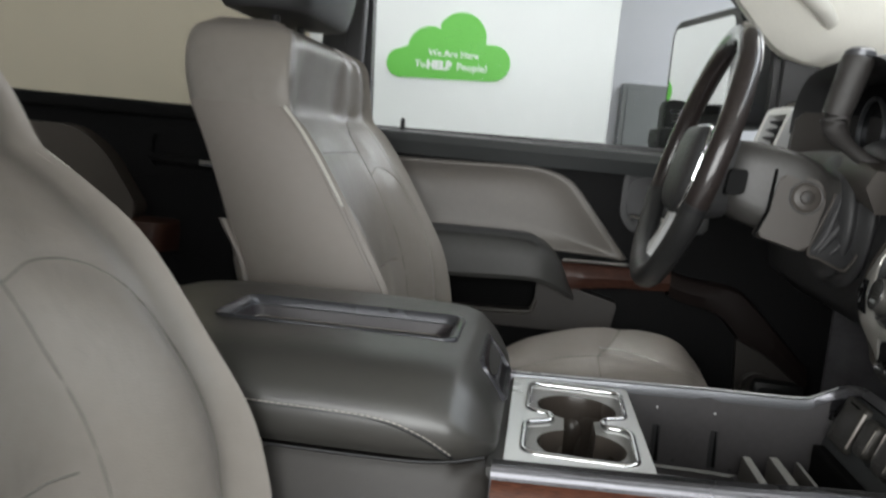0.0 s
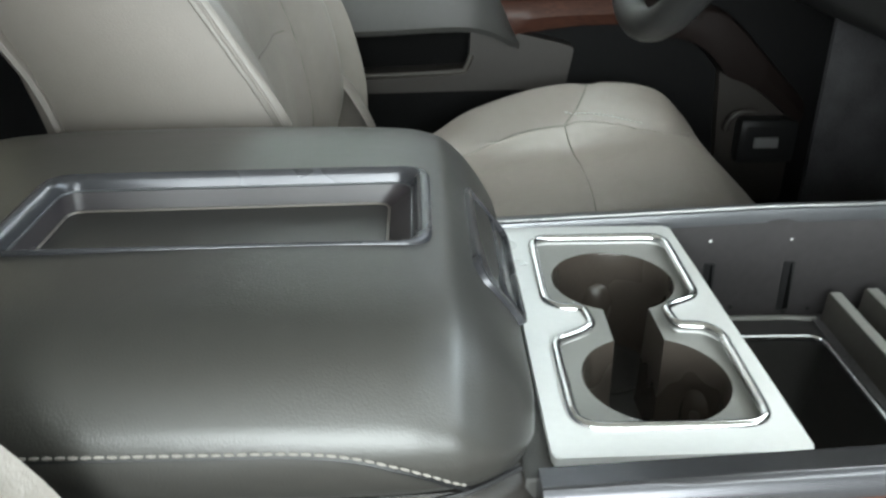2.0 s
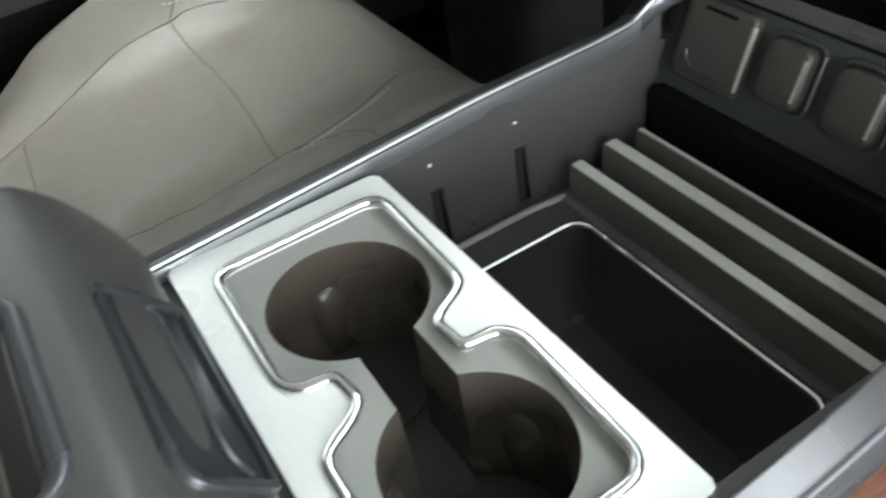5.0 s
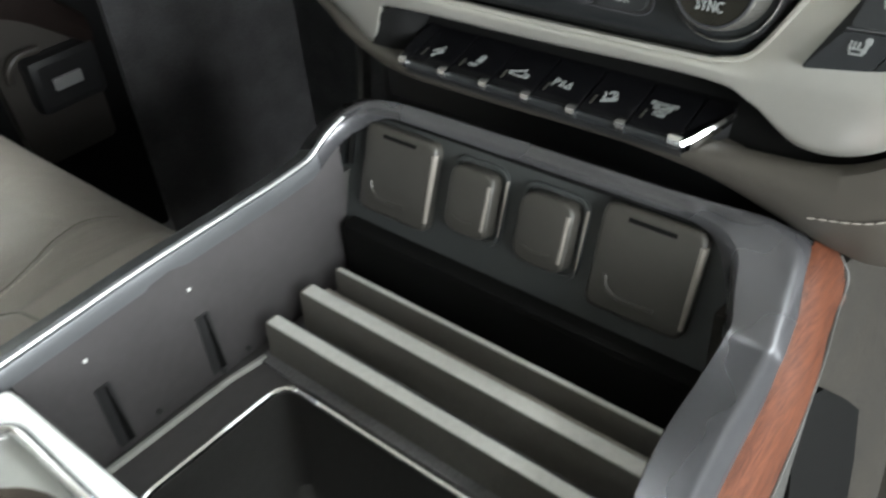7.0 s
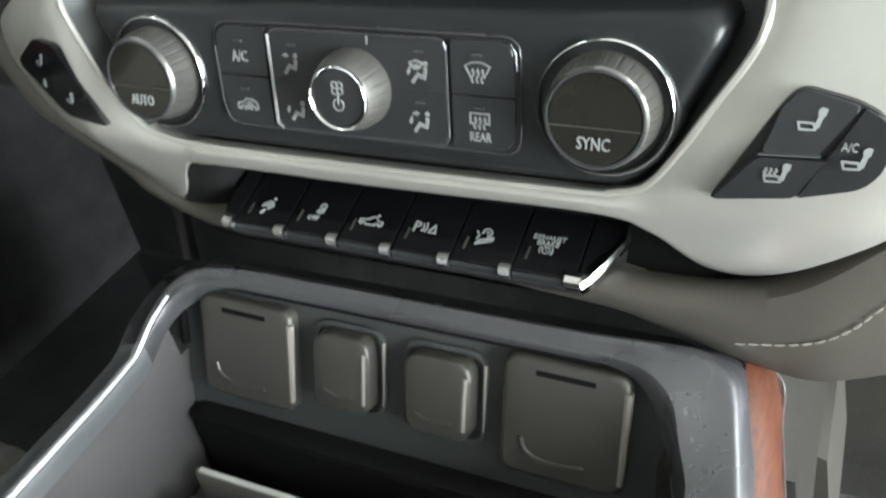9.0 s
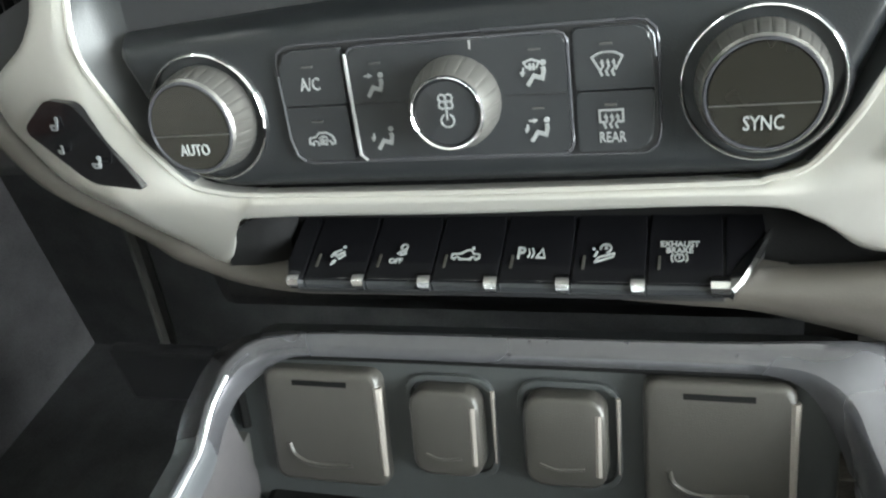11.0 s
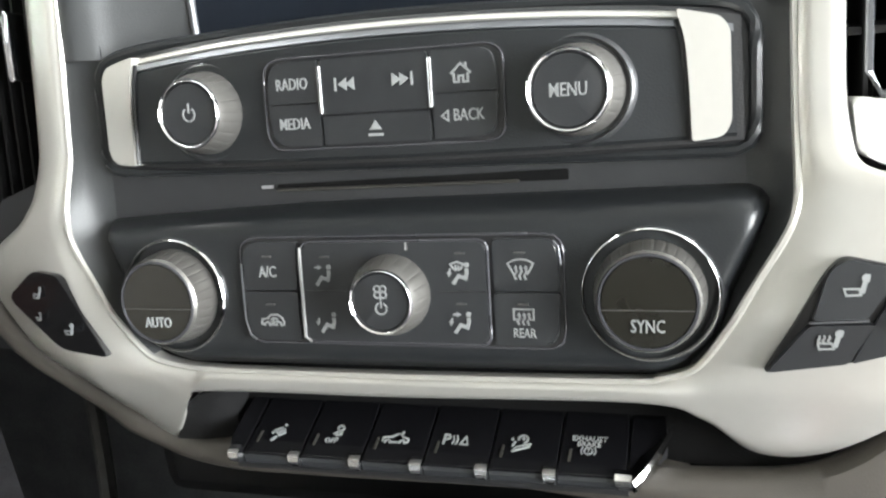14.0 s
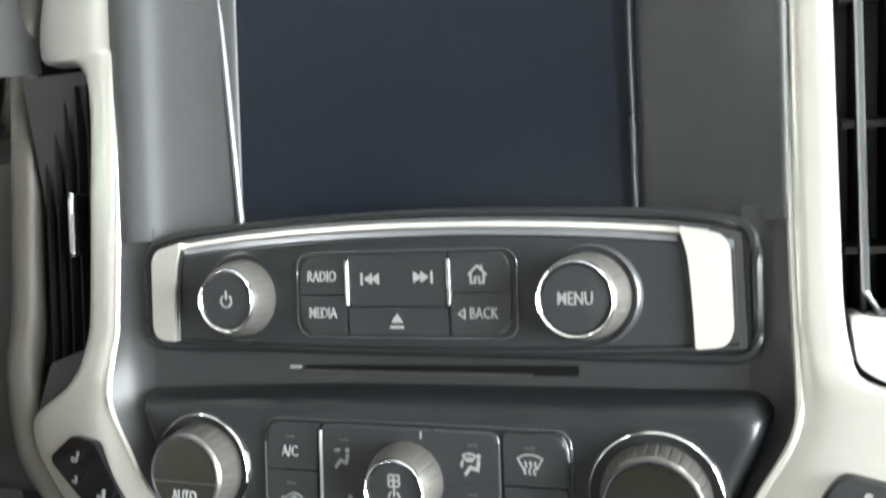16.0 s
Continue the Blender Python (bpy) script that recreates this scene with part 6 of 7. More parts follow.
ink(strokes([[(0.0010, 0.0017), (-0.0013, 0.0), (0.0010, -0.0017), (0.0010, 0.0017)]], 0.0005, rat(0.0242, 0.0590), RN), rb6)
for u, v, rb, rf, nm, lab in ((-0.0682, 0.0642, 0.0148, 0.0115, "volume_knob", "power and volume knob with chrome ring"), (0.0682, 0.0640, 0.0146, 0.0122, "menu_knob", "menu knob with chrome ring")):
    k, at = knob(u, v + 0.0008, rb, rf, 0.0012, 0.0165, nm, lab, 22, 0.0015 if u < 0 else -0.0015)
    f = part("knob_face", turned([(rf * 0.94, 0.010), (rf * 0.94, 0.0152), (rf * 0.9, 0.0156), (0.0, 0.0156)], at, 44), BUTTON, k, "black knob face")
    if u < 0:
        ink(strokes([circle(0, -0.0003, 0.0023, 16, 130, 410), [(0, 0.0034), (0, 0.0004)]], 0.0006, at, 0.0158), f)
    else:
        ink(label("MENU", 0.0070, at, 0.0158), f)
# disc slot: a flat strip with the slot's shade as its colour
slot = part("disc_slot", prism(rounded([(-0.0485, 0.0344), (0.0622, 0.0350), (0.0622, 0.0388), (-0.0485, 0.0368)], 0.0006, 3), SP, -0.012, -0.0104), SHADE_BLACK, stack, "flat black strip for the shaded disc slot")
part("slot_lip", tube([SP(-0.0485, 0.0346, -0.0100), SP(0.045, 0.0351, -0.0100)], 0.0006, 6), COVER, slot)
part("slot_mark", prism([(-0.0555, 0.0352), (-0.0505, 0.0353), (-0.0505, 0.0366), (-0.0555, 0.0365)], SP, -0.011, -0.0105), GREY_TRIM, stack, smooth=0)

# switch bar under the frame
# the shade deep in the pocket is painted as near-black
part("bar_pocket", prism(rounded([(-0.108, -0.0735), (-0.108, -0.052), (-0.092, -0.0425), (0.088, -0.038), (0.110, -0.046), (0.132, -0.064), (0.115, -0.073)], 0.004), SP, -0.06, -0.032), SHADE_BLACK, stack, "pocket for the switches, its shade painted near-black")
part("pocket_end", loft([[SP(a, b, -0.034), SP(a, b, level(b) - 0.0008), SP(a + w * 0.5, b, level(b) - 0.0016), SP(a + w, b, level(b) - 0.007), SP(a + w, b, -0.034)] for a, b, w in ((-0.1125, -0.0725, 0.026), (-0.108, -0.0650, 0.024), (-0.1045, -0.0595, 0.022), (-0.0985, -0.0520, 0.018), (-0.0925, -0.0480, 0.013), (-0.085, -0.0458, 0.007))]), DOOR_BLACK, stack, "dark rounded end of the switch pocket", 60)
# the keys stand out almost level: a across, b along the key from its front edge inward, d up from its top
key_at = lambda a, b, d: SP(a, -0.0690 + b * 0.456 + d * 0.89, -0.0025 - b * 0.89 + d * 0.456)
bar = thing("switch_bar", (0.19, 0.006, 1.2), "row of gloss black switches with chrome tips", "switch panel")
part("bar_body", prism([(-0.0775, 0.0020), (0.0800, 0.0015), (0.0930, 0.0200), (0.0930, 0.0300), (-0.0765, 0.0300)], key_at, -0.0120, -0.0016), BLACK, bar)
KEY_EDGES = (-0.0705, -0.0456, -0.0199, 0.0048, 0.0301, 0.0553, 0.0800)
for i, (u0, u1) in enumerate(zip((-0.0790,) + KEY_EDGES, KEY_EDGES)):
    tip = u1 - 0.0026 if i else -0.0748
    o = [(u0 + 0.0003, 0.0), (u1 - 0.0003, 0.0), (u1 - 0.0003, 0.0300), (u0 + 0.0003, 0.0300)]
    if i == 0:
        o = [(-0.0772, 0.0005), (u1 - 0.0003, 0.0), (u1 - 0.0003, 0.0300), (-0.0790, 0.0300), (-0.0795, 0.0080)]
    sw = part("switch", prism(o, key_at, -0.0030, 0.0, 0.0007), GLOSS, bar, "gloss black switch")
    front = part("switch_front", loft([[key_at(u, 0.0004, -0.0008), key_at(u, -0.0010, -0.0020), key_at(u, -0.0014, -0.0042), key_at(u, -0.0004, -0.0062), key_at(u, 0.0030, -0.0062), key_at(u, 0.0030, -0.0012)] for u in (u0 + 0.0004 if i else -0.0772, u1 - 0.0004)]), BUTTON, sw, "satin front edge", 30)
    if i < 6:
        part("chrome_tip", loft([[key_at(tip + k * 0.0023, 0.0034 - abs(k) * 0.0004, 0.0002), key_at(tip + k * 0.0023, 0.0012, 0.0009 - abs(k) * 0.0003), key_at(tip + k * 0.0023, -0.0012, 0.0004), key_at(tip + k * 0.0021, -0.0022, -0.0014), key_at(tip + k * 0.0018, -0.0021, -0.0034), key_at(tip + k * 0.0012, -0.0012, -0.0052), key_at(tip + k * 0.0012, 0.0010, -0.0052), key_at(tip + k * 0.0020, 0.0034, -0.0010)] for k in (-1, -0.85, -0.3, 0.3, 0.85, 1)]), CHROME_SOFT, sw, "small chrome tip", 25)
    if 0 < i:
        part("switch_light", prism([(0.0, 0.0), (0.0009, 0.0), (0.0011, 0.0058), (0.0002, 0.0058)], lambda a, b, d, u=u0: key_at(u + 0.0034 + a, 0.0055 + b, d), -0.0004, 0.0003), COVER, sw, smooth=0)
endkey = part("switch", prism([(0.0803, 0.0), (0.0826, 0.0005), (0.0930, 0.0210), (0.0930, 0.0300), (0.0803, 0.0300)], key_at, -0.0030, 0.0, 0.0007), GLOSS, bar, "gloss black end cap")
part("chrome_tip", loft([[key_at(0.0788 + k * 0.0030, 0.0034, 0.0002), key_at(0.0788 + k * 0.0030, 0.0008, 0.0008), key_at(0.0788 + k * 0.0030, -0.0016, 0.0002), key_at(0.0788 + k * 0.0028, -0.0024, -0.0016), key_at(0.0788 + k * 0.0024, -0.0016, -0.0050), key_at(0.0788 + k * 0.0024, 0.0010, -0.0050)] for k in (-1, -0.85, 0.85, 1)]), CHROME_SOFT, endkey, "small chrome tip", 25)
part("chrome_end", loft([[key_at(a - w, b + w * 0.5, 0.0004), key_at(a, b, 0.0008), key_at(a + 0.0008, b - 0.0006, -0.0010), key_at(a + 0.0004, b - 0.0002, -h), key_at(a - w, b + 0.001, -h)] for a, b, w, h in ((0.0822, -0.0020, 0.0010, 0.0056), (0.0850, 0.0018, 0.0034, 0.0056), (0.0880, 0.0080, 0.0030, 0.0054), (0.0910, 0.0145, 0.0016, 0.0050), (0.0940, 0.0215, 0.0003, 0.0040), (0.0946, 0.0232, 0.0001, 0.0030))]), CHROME, endkey, "polished end of the switch row", 30)
bm_at = lambda u, b0: (lambda a, b, d: key_at(u + a, b0 + b, d))
BN = 0.0003
W2 = 0.0007
ped_at, trc_at, trk_at, prk_at, hil_at, exh_at = bm_at(-0.0590, 0.0106), bm_at(-0.0341, 0.0112), bm_at(-0.0087, 0.0107), bm_at(0.0151, 0.0120), bm_at(0.0404, 0.0125), bm_at(0.0657, 0.0132)
pictos = [
    strokes([circle(0.0018, 0.0040, 0.0007, 8) + ["fill"], [(0.0008, 0.0026), (-0.0020, 0.0010), (-0.0004, -0.0002), (0.0020, 0.0016), (0.0026, 0.0002), (0.0006, -0.0014)], [(-0.0026, -0.0004), (-0.0012, 0.0012)], [(-0.0014, -0.0030), (-0.0004, -0.0022)], [(-0.0018, -0.0040), (-0.0008, -0.0032)]], 0.0009, ped_at, BN),
    join(strokes([circle(0.0012, 0.0034, 0.0012, 10) + [(0.0024, 0.0034)], [(0.0004, 0.0012), (0.0020, 0.0018), (0.0022, 0.0004), (0.0004, -0.0002), (0.0004, 0.0012)], [(-0.0008, 0.0004), (0.0002, 0.0014)]], 0.0008, trc_at, BN), words("OFF", 0.0034, lambda a, b, d: trc_at(a * 0.9 - 0.0010, b - 0.0030, d), BN, 0.0001, 0.0001)),
    strokes([[(-0.0050, -0.0010), (-0.0050, 0.0008), (-0.0016, 0.0012), (0.0002, 0.0026), (0.0020, 0.0026), (0.0030, 0.0010), (0.0052, 0.0006), (0.0052, -0.0010), (0.0044, -0.0014)], circle(-0.0030, -0.0014, 0.0010, 8, -10, 190), circle(0.0030, -0.0014, 0.0010, 8, -10, 190), [(-0.0018, -0.0014), (0.0018, -0.0014)], circle(0.0024, 0.0036, 0.0006, 8) + ["fill"]], W2, trk_at, BN),
    join(words("P", 0.0072, lambda a, b, d: prk_at(a * 0.85 - 0.0034, b, d), BN, 0.0001, 0.0002), strokes([[(-0.0008, 0.0018), (-0.0002, 0.0), (-0.0008, -0.0016)], [(0.0006, 0.0022), (0.0012, 0.0), (0.0006, -0.0018)], [(0.0042, 0.0020), (0.0022, -0.0018), (0.0052, -0.0018), (0.0042, 0.0020)]], 0.0006, prk_at, BN)),
    strokes([[(-0.0026, -0.0040), (0.0034, -0.0016), (0.0038, -0.0002), (-0.0014, -0.0020), (-0.0026, -0.0040)], circle(0.0008, 0.0018, 0.0018, 10, -70, 190), circle(0.0010, 0.0020, 0.0007, 8) + ["fill"], circle(-0.0032, 0.0016, 0.0006, 8) + ["fill"], [(-0.0020, 0.0004), (-0.0028, -0.0016)]], W2, hil_at, BN),
    join(words("EXHAUST", 0.0032, lambda a, b, d: exh_at(a * 0.92, b + 0.0030, d), BN, 0.0001, 0.0001), words("BRAKE", 0.0032, lambda a, b, d: exh_at(a * 0.92, b + 0.0004, d), BN, 0.0001, 0.0001), strokes([circle(0.0, -0.0026, 0.0015, 12) + [(0.0015, -0.0026)], circle(0.0, -0.0026, 0.0026, 6, 145, 215), circle(0.0, -0.0026, 0.0026, 6, -35, 35), [(0.0, -0.0018), (0.0, -0.0028)]], 0.0005, exh_at, BN)),
]
for bm in pictos:
    ink(bm, bar)

# seat heater switches
hp = lambda a, b, d: face_at(a, b, d + level(b) + 0.0012)
heat = thing("seat_heater_switches", (0.2, -0.145, 1.25), "three dark seat heating and cooling buttons in the champagne frame", "switch panel")
part("switch_pocket", prism(rounded([(0.1235, -0.0262), (0.1475, -0.0222), (0.1655, -0.0165), (0.170, -0.008), (0.1685, 0.004), (0.1605, 0.008), (0.1455, 0.0112), (0.1408, 0.006)], [0.002, 0.004, 0.008, 0.004, 0.004, 0.004, 0.005, 0.005]), hp, -0.02, 0.0052, 0.0006), BLACK, heat, smooth=30)
h1 = part("button", prism(rounded([(0.1372, -0.0080), (0.1521, -0.0073), (0.1612, 0.0072), (0.1458, 0.0109), (0.1413, 0.006)], [0.001, 0.001, 0.002, 0.004, 0.002]), hp, 0.0, 0.0068, 0.0011), BUTTON, heat)
h2 = part("button", prism(rounded([(0.1243, -0.0256), (0.1474, -0.0219), (0.1545, -0.0090), (0.1362, -0.0095)], [0.002, 0.001, 0.001, 0.002]), hp, 0.0, 0.0068, 0.0011), BUTTON, heat)
h3 = part("button", prism(rounded([(0.1484, -0.0217), (0.165, -0.0165), (0.1697, -0.009), (0.1692, 0.0032), (0.1620, 0.0066)], [0.001, 0.004, 0.004, 0.004, 0.001]), hp, 0.0, 0.0068, 0.0011), BUTTON, heat)
part("grey_line", tube([hp(0.1362, -0.0090, 0.0056), hp(0.1528, -0.0080, 0.0056)], 0.0005, 6), RAIL, heat)
seat_mark = [[(-0.0034, -0.0010), (0.0006, -0.0010), (0.0012, -0.0028), (-0.0028, -0.0030), (-0.0034, -0.0010)], [(0.0008, -0.0026), (0.0022, -0.0022), (0.0030, 0.0012), (0.0018, 0.0016), (0.0010, -0.0012), "fill"], [(0.0014, 0.0016), (0.0034, 0.0010), (0.0038, 0.0032), (0.0024, 0.0036), (0.0014, 0.0028), "fill"]]
wave3 = [[(x - 0.003, -0.0006), (x - 0.0034, 0.0), (x - 0.0028, 0.0007), (x - 0.003, 0.0014)] for x in (0.0, 0.0014, 0.0028)]
for (u, v), b, w in (((0.1490, 0.0028), h1, []), ((0.1420, -0.0140), h2, wave3), ((0.1618, -0.0072), h3, [])):
    ink(strokes(seat_mark + w, 0.0006, lambda a, c, d, u=u, v=v: hp(u + a, v + c, d), 0.0070), b)
ink(label("A/C", 0.0042, lambda a, c, d: hp(0.1598 + a, -0.0042 + c, d), 0.0070), h3)
# driver's seat switches on the other wing
left = thing("driver_heater_switches", (0.2, 0.15, 1.25), "dark seat heating buttons on the driver's wing of the frame", "switch panel")
part("switch_pocket", prism(rounded([(-0.1744, -0.0058), (-0.1561, 0.0062), (-0.1391, 0.0052), (-0.1215, -0.0285), (-0.1461, -0.026)], [0.004, 0.004, 0.004, 0.002, 0.006]), hp, -0.02, 0.0052, 0.0012), GLOSS, left)
for u, v, k in ((-0.1535, -0.0025, 0.75), (-0.1365, -0.0165, 0.75), (-0.1545, -0.0125, 0.55)):
    ink(strokes([[(a * k, b * k) if not isinstance(q, str) else q for q in ln for a, b in ([q] if not isinstance(q, str) else [(0, 0)])] for ln in seat_mark], 0.0006, lambda a, c, d, u=u, v=v: hp(u + a, v + c, d), 0.0054), left, CABINET)


# air vents beside the display
def vent(u0, u1, v0, v1, lab, knob_u, cross=4):
    v = thing("air_vent", (0.22, -(u0 + u1) / 2, 1.3), lab, "air vent", "air vents")
    part("vent_back", box(*sorted((SP(u0, v0, -0.05).x, SP(u0, v0, -0.05).x + 0.03)), *sorted((0.006 - u0, 0.006 - u1)), SP(0, v0, 0).z, SP(0, v1, 0).z), BLACK, v)
    n = 5
    for i in range(n):
        u = u0 + (u1 - u0) * (i + 0.5) / n
        part("slat", loft([[face_at(u - 0.0012, b, -0.045), face_at(u - 0.0007, b, -0.012), face_at(u + 0.0007, b, -0.012), face_at(u + 0.0012, b, -0.045)] for b in (v0 + 0.002, v1 - 0.002)]), DOOR_BLACK, v)
    for i in range(cross):
        b = v0 + (v1 - v0) * (i + 0.7) / 4.4
        part("cross_slat", box(SP(0, b, -0.016).x, SP(0, b, -0.016).x + 0.014, *sorted((0.006 - u0, 0.006 - u1)), SP(0, b, 0).z - 0.0012, SP(0, b, 0).z + 0.0012), BLACK, v)
    part("vent_tab", prism(rrect(knob_u - 0.0022, knob_u + 0.0022, 0.083, 0.112, 0.002), face_at, -0.014, -0.005, 0.001), CHROME, v, "chrome vent tab")
    return v


vl = vent(-0.204, -0.1585, 0.028, 0.164, "dark air vent with chrome tab on the driver's side", -0.1695, 0)
part("vent_back", prism([(-0.222, -0.01), (-0.13, -0.01), (-0.13, 0.24), (-0.222, 0.24)], face_at, -0.062, -0.052), BLACK, vl)
# near-black wall: the vent's inner shade is in the colour
part("duct_wall", soft_loft([[face_at(u, v, level(v) - 0.008), face_at(u + 0.004, v, -0.016), face_at(u + 0.008, v, -0.022), face_at(u + 0.012, v, -0.05), face_at(u - 0.004, v, -0.05)] for u, v in ((-0.207, 0.002), (-0.2165, 0.0445), (-0.2172, 0.1209), (-0.2105, 0.2077), (-0.19, 0.225))], 4), SHADE_BLACK, vl, "curved wall of the duct, painted near-black for shade", 60)
part("vent_wheel", prism(rounded([(-0.199, 0.010), (-0.165, 0.0275), (-0.161, 0.043), (-0.19, 0.033)], 0.002), SP, -0.035, -0.02, 0.001), PANEL_SOFT, vl)
vr = vent(0.1495, 0.196, 0.046, 0.225, "dark air vent beside the champagne frame", 0.172)
part("vent_frame", tube([SP(a, b, -0.009) for a, b in ((0.1545, 0.22), (0.1545, 0.065), (0.158, 0.058), (0.196, 0.055))], 0.0012, 6), RAIL, vr)
part("vent_lower", prism(rounded([(0.1495, 0.058), (0.1515, 0.041), (0.159, 0.0365), (0.198, 0.0335), (0.198, 0.054), (0.158, 0.0565)], 0.003), SP, -0.03, -0.0055, 0.001), PALE, vr, "pale vent closing wheel")
part("vent_mark", strokes([circle(0.168, 0.047, 0.003, 12) + [(0.171, 0.047)], [(0.1658, 0.0448), (0.1702, 0.0492)]], 0.0005, SP, -0.0053), GREY_TRIM, vr, smooth=0)

# dashboard round it
dash = thing("dashboard", (0.5, 0, 1.0), "dark dashboard with taupe lower pads and stitched edge", "dashboard")
part("upper_pad", soft_loft([[(0.34, y, 1.40), (0.32, y, 1.44), (0.34, y, 1.49), (0.42, y, 1.53), (0.78, y, 1.50), (0.78, y, 1.40)] for y in (-0.82, -0.4, -0.2, 0.2, 0.25)], 3), SOFT_DARK, dash, "dark padded dashboard top", 60)
part("glovebox_face", soft_loft([[(0.33, y, 1.12), (0.28, y, 1.16), (0.26, y, 1.24), (0.255, y, 1.34), (0.28, y, 1.40), (0.6, y, 1.40), (0.6, y, 1.12)] for y in (-0.81, -0.5, -0.2)], 3), TAUPE, dash, "taupe passenger dashboard face", 60)
# pad: stations along the stack with the height of its upper rim, its lower rim and how far it stands back
pad = [[SP(u, top - 0.004, -0.03 - h), SP(u, top + 0.001, -0.016 - h), SP(u, top - 0.002, -0.0095 - h), SP(u, top - 0.3 * (top - low), -0.0085 - h), SP(u, top - 0.62 * (top - low), -0.0125 - h), SP(u, low + 0.004, -0.0185 - h), SP(u, low, -0.03 - h), SP(u, low + 0.004, -0.085)] for u, top, low, h in ((0.02, -0.0725, -0.0875, 0.006), (0.06, -0.072, -0.089, 0.001), (0.09, -0.071, -0.0915, 0.0), (0.115, -0.070, -0.0975, 0.0), (0.135, -0.068, -0.103, 0.0), (0.15, -0.063, -0.106, 0.0), (0.165, -0.052, -0.1065, 0.0), (0.185, -0.032, -0.099, 0.001), (0.21, -0.004, -0.085, 0.002), (0.26, 0.02, -0.07, 0.004), (0.5, 0.03, -0.06, 0.006))]
part("lower_pad", soft_loft(pad, 6), TAUPE, dash, "taupe lower pad with pale stitching", 60)
part("pad_stitching", stitches(smooth_line([SP(u, v, -0.0105 + d) for u, v, d in ((0.136, -0.0892, -0.0015), (0.1575, -0.0835, 0.0), (0.1703, -0.0752, 0.0005), (0.1818, -0.0598, 0.001), (0.21, -0.03, 0.0))], 8), 0.0044, 0.0034, 0.0005), THREAD, dash)
part("kick_panel", box(0.40, 0.76, 0.795, 0.86, 0.62, 1.4), KICK, dash)
part("knee_bolster", soft_loft([[(0.60, y, 1.15), (0.33, y, 1.17), (0.275, y, 1.21), (0.262, y, 1.30), (0.275, y, 1.39), (0.36, y, 1.42), (0.75, y, 1.42)] for y in (0.2, 0.4, 0.6, 0.8)], 3), SOFT_DARK, dash, "dark knee panel under the wheel", 60)


# ---- steering wheel and column ----
wheel = thing("steering_wheel", (0.09, 0.40, 1.386), "leather and wood rimmed steering wheel with silver spokes", "steering wheel")
WA = radians(15)
wc = Vector((0.047, 0.40, 1.386))
wx, wu, wn = Vector((0, -1, 0)), Vector((math.sin(WA), 0, math.cos(WA))), Vector((-math.cos(WA), 0, math.sin(WA)))
wat = lambda a, b, d: wc + wx * a + wu * b + wn * d


def arc_tube(a0, a1, r, n=40):
    return tube([wat(0.171 * math.cos(radians(a0 + (a1 - a0) * k / n)), 0.171 * math.sin(radians(a0 + (a1 - a0) * k / n)), 0) for k in range(n + 1)], r, 14)


part("rim", arc_tube(-20, 200, 0.0155, 60), WHEEL_WOOD, wheel, "glossy dark wood upper rim")
part("rim", arc_tube(200, 340, 0.0158, 40), RIM_LEATHER, wheel, "black leather lower rim")
for a in (-20, 200):
    part("rim_band", arc_tube(a - 1.2, a + 1.2, 0.0160, 3), BLACK, wheel)
part("hub", soft_loft([[wat(k * a, k * b, d) for a, b in rounded([(-0.075, -0.05), (-0.05, -0.075), (0.05, -0.075), (0.075, -0.05), (0.07, 0.045), (-0.07, 0.045)], 0.03)] for k, d in ((0.8, -0.06), (1.0, -0.03), (1.0, -0.005), (0.9, 0.01), (0.6, 0.016))], 3), SOFT_DARK, wheel, "grey airbag cover")
for s in (-1, 1):
    part("spoke", soft_loft([[wat(s * r, h, d), wat(s * r, h - w, d - 0.002), wat(s * r, h - w, d - 0.016), wat(s * r, h, d - 0.014)] for r, h, w, d in ((0.06, 0.015, 0.055, -0.004), (0.11, 0.012, 0.045, -0.006), (0.162, 0.004, 0.05, 0.002))], 4), SILVER, wheel, "silver spoke with switches")
    part("spoke_switches", prism(rrect(s * 0.11 - 0.02, s * 0.11 + 0.02, -0.025, 0.008, 0.006), wat, -0.012, 0.0, 0.002), GLOSS, wheel)
    part("lower_spoke", soft_loft([[wat(s * 0.035, -0.06, -0.01), wat(s * 0.065, -0.055, -0.01), wat(s * 0.065, -0.055, -0.025), wat(s * 0.035, -0.06, -0.025)], [wat(s * 0.045, -0.11, -0.008), wat(s * 0.072, -0.105, -0.008), wat(s * 0.072, -0.105, -0.02), wat(s * 0.045, -0.11, -0.02)], [wat(s * 0.058, -0.158, 0.0), wat(s * 0.088, -0.146, 0.0), wat(s * 0.088, -0.146, -0.01), wat(s * 0.058, -0.158, -0.01)]], 4), SILVER, wheel, "silver lower spoke")

# added tube that stands in for a streak of light on the hub
part("hub_highlight", tube([wat(a, b, 0.0) for a, b in even(rounded([(-0.075, -0.05), (-0.05, -0.075), (0.05, -0.075), (0.075, -0.05), (0.07, 0.045), (-0.07, 0.045)], 0.03), 60)], 0.0022, 8, closed=True), CHROME_SOFT, wheel, "bright tube drawn for the highlight on the hub")

col = thing("steering_column", (0.2, 0.36, 1.3), "grey steering column with ignition lock and shift lever", "steering column")
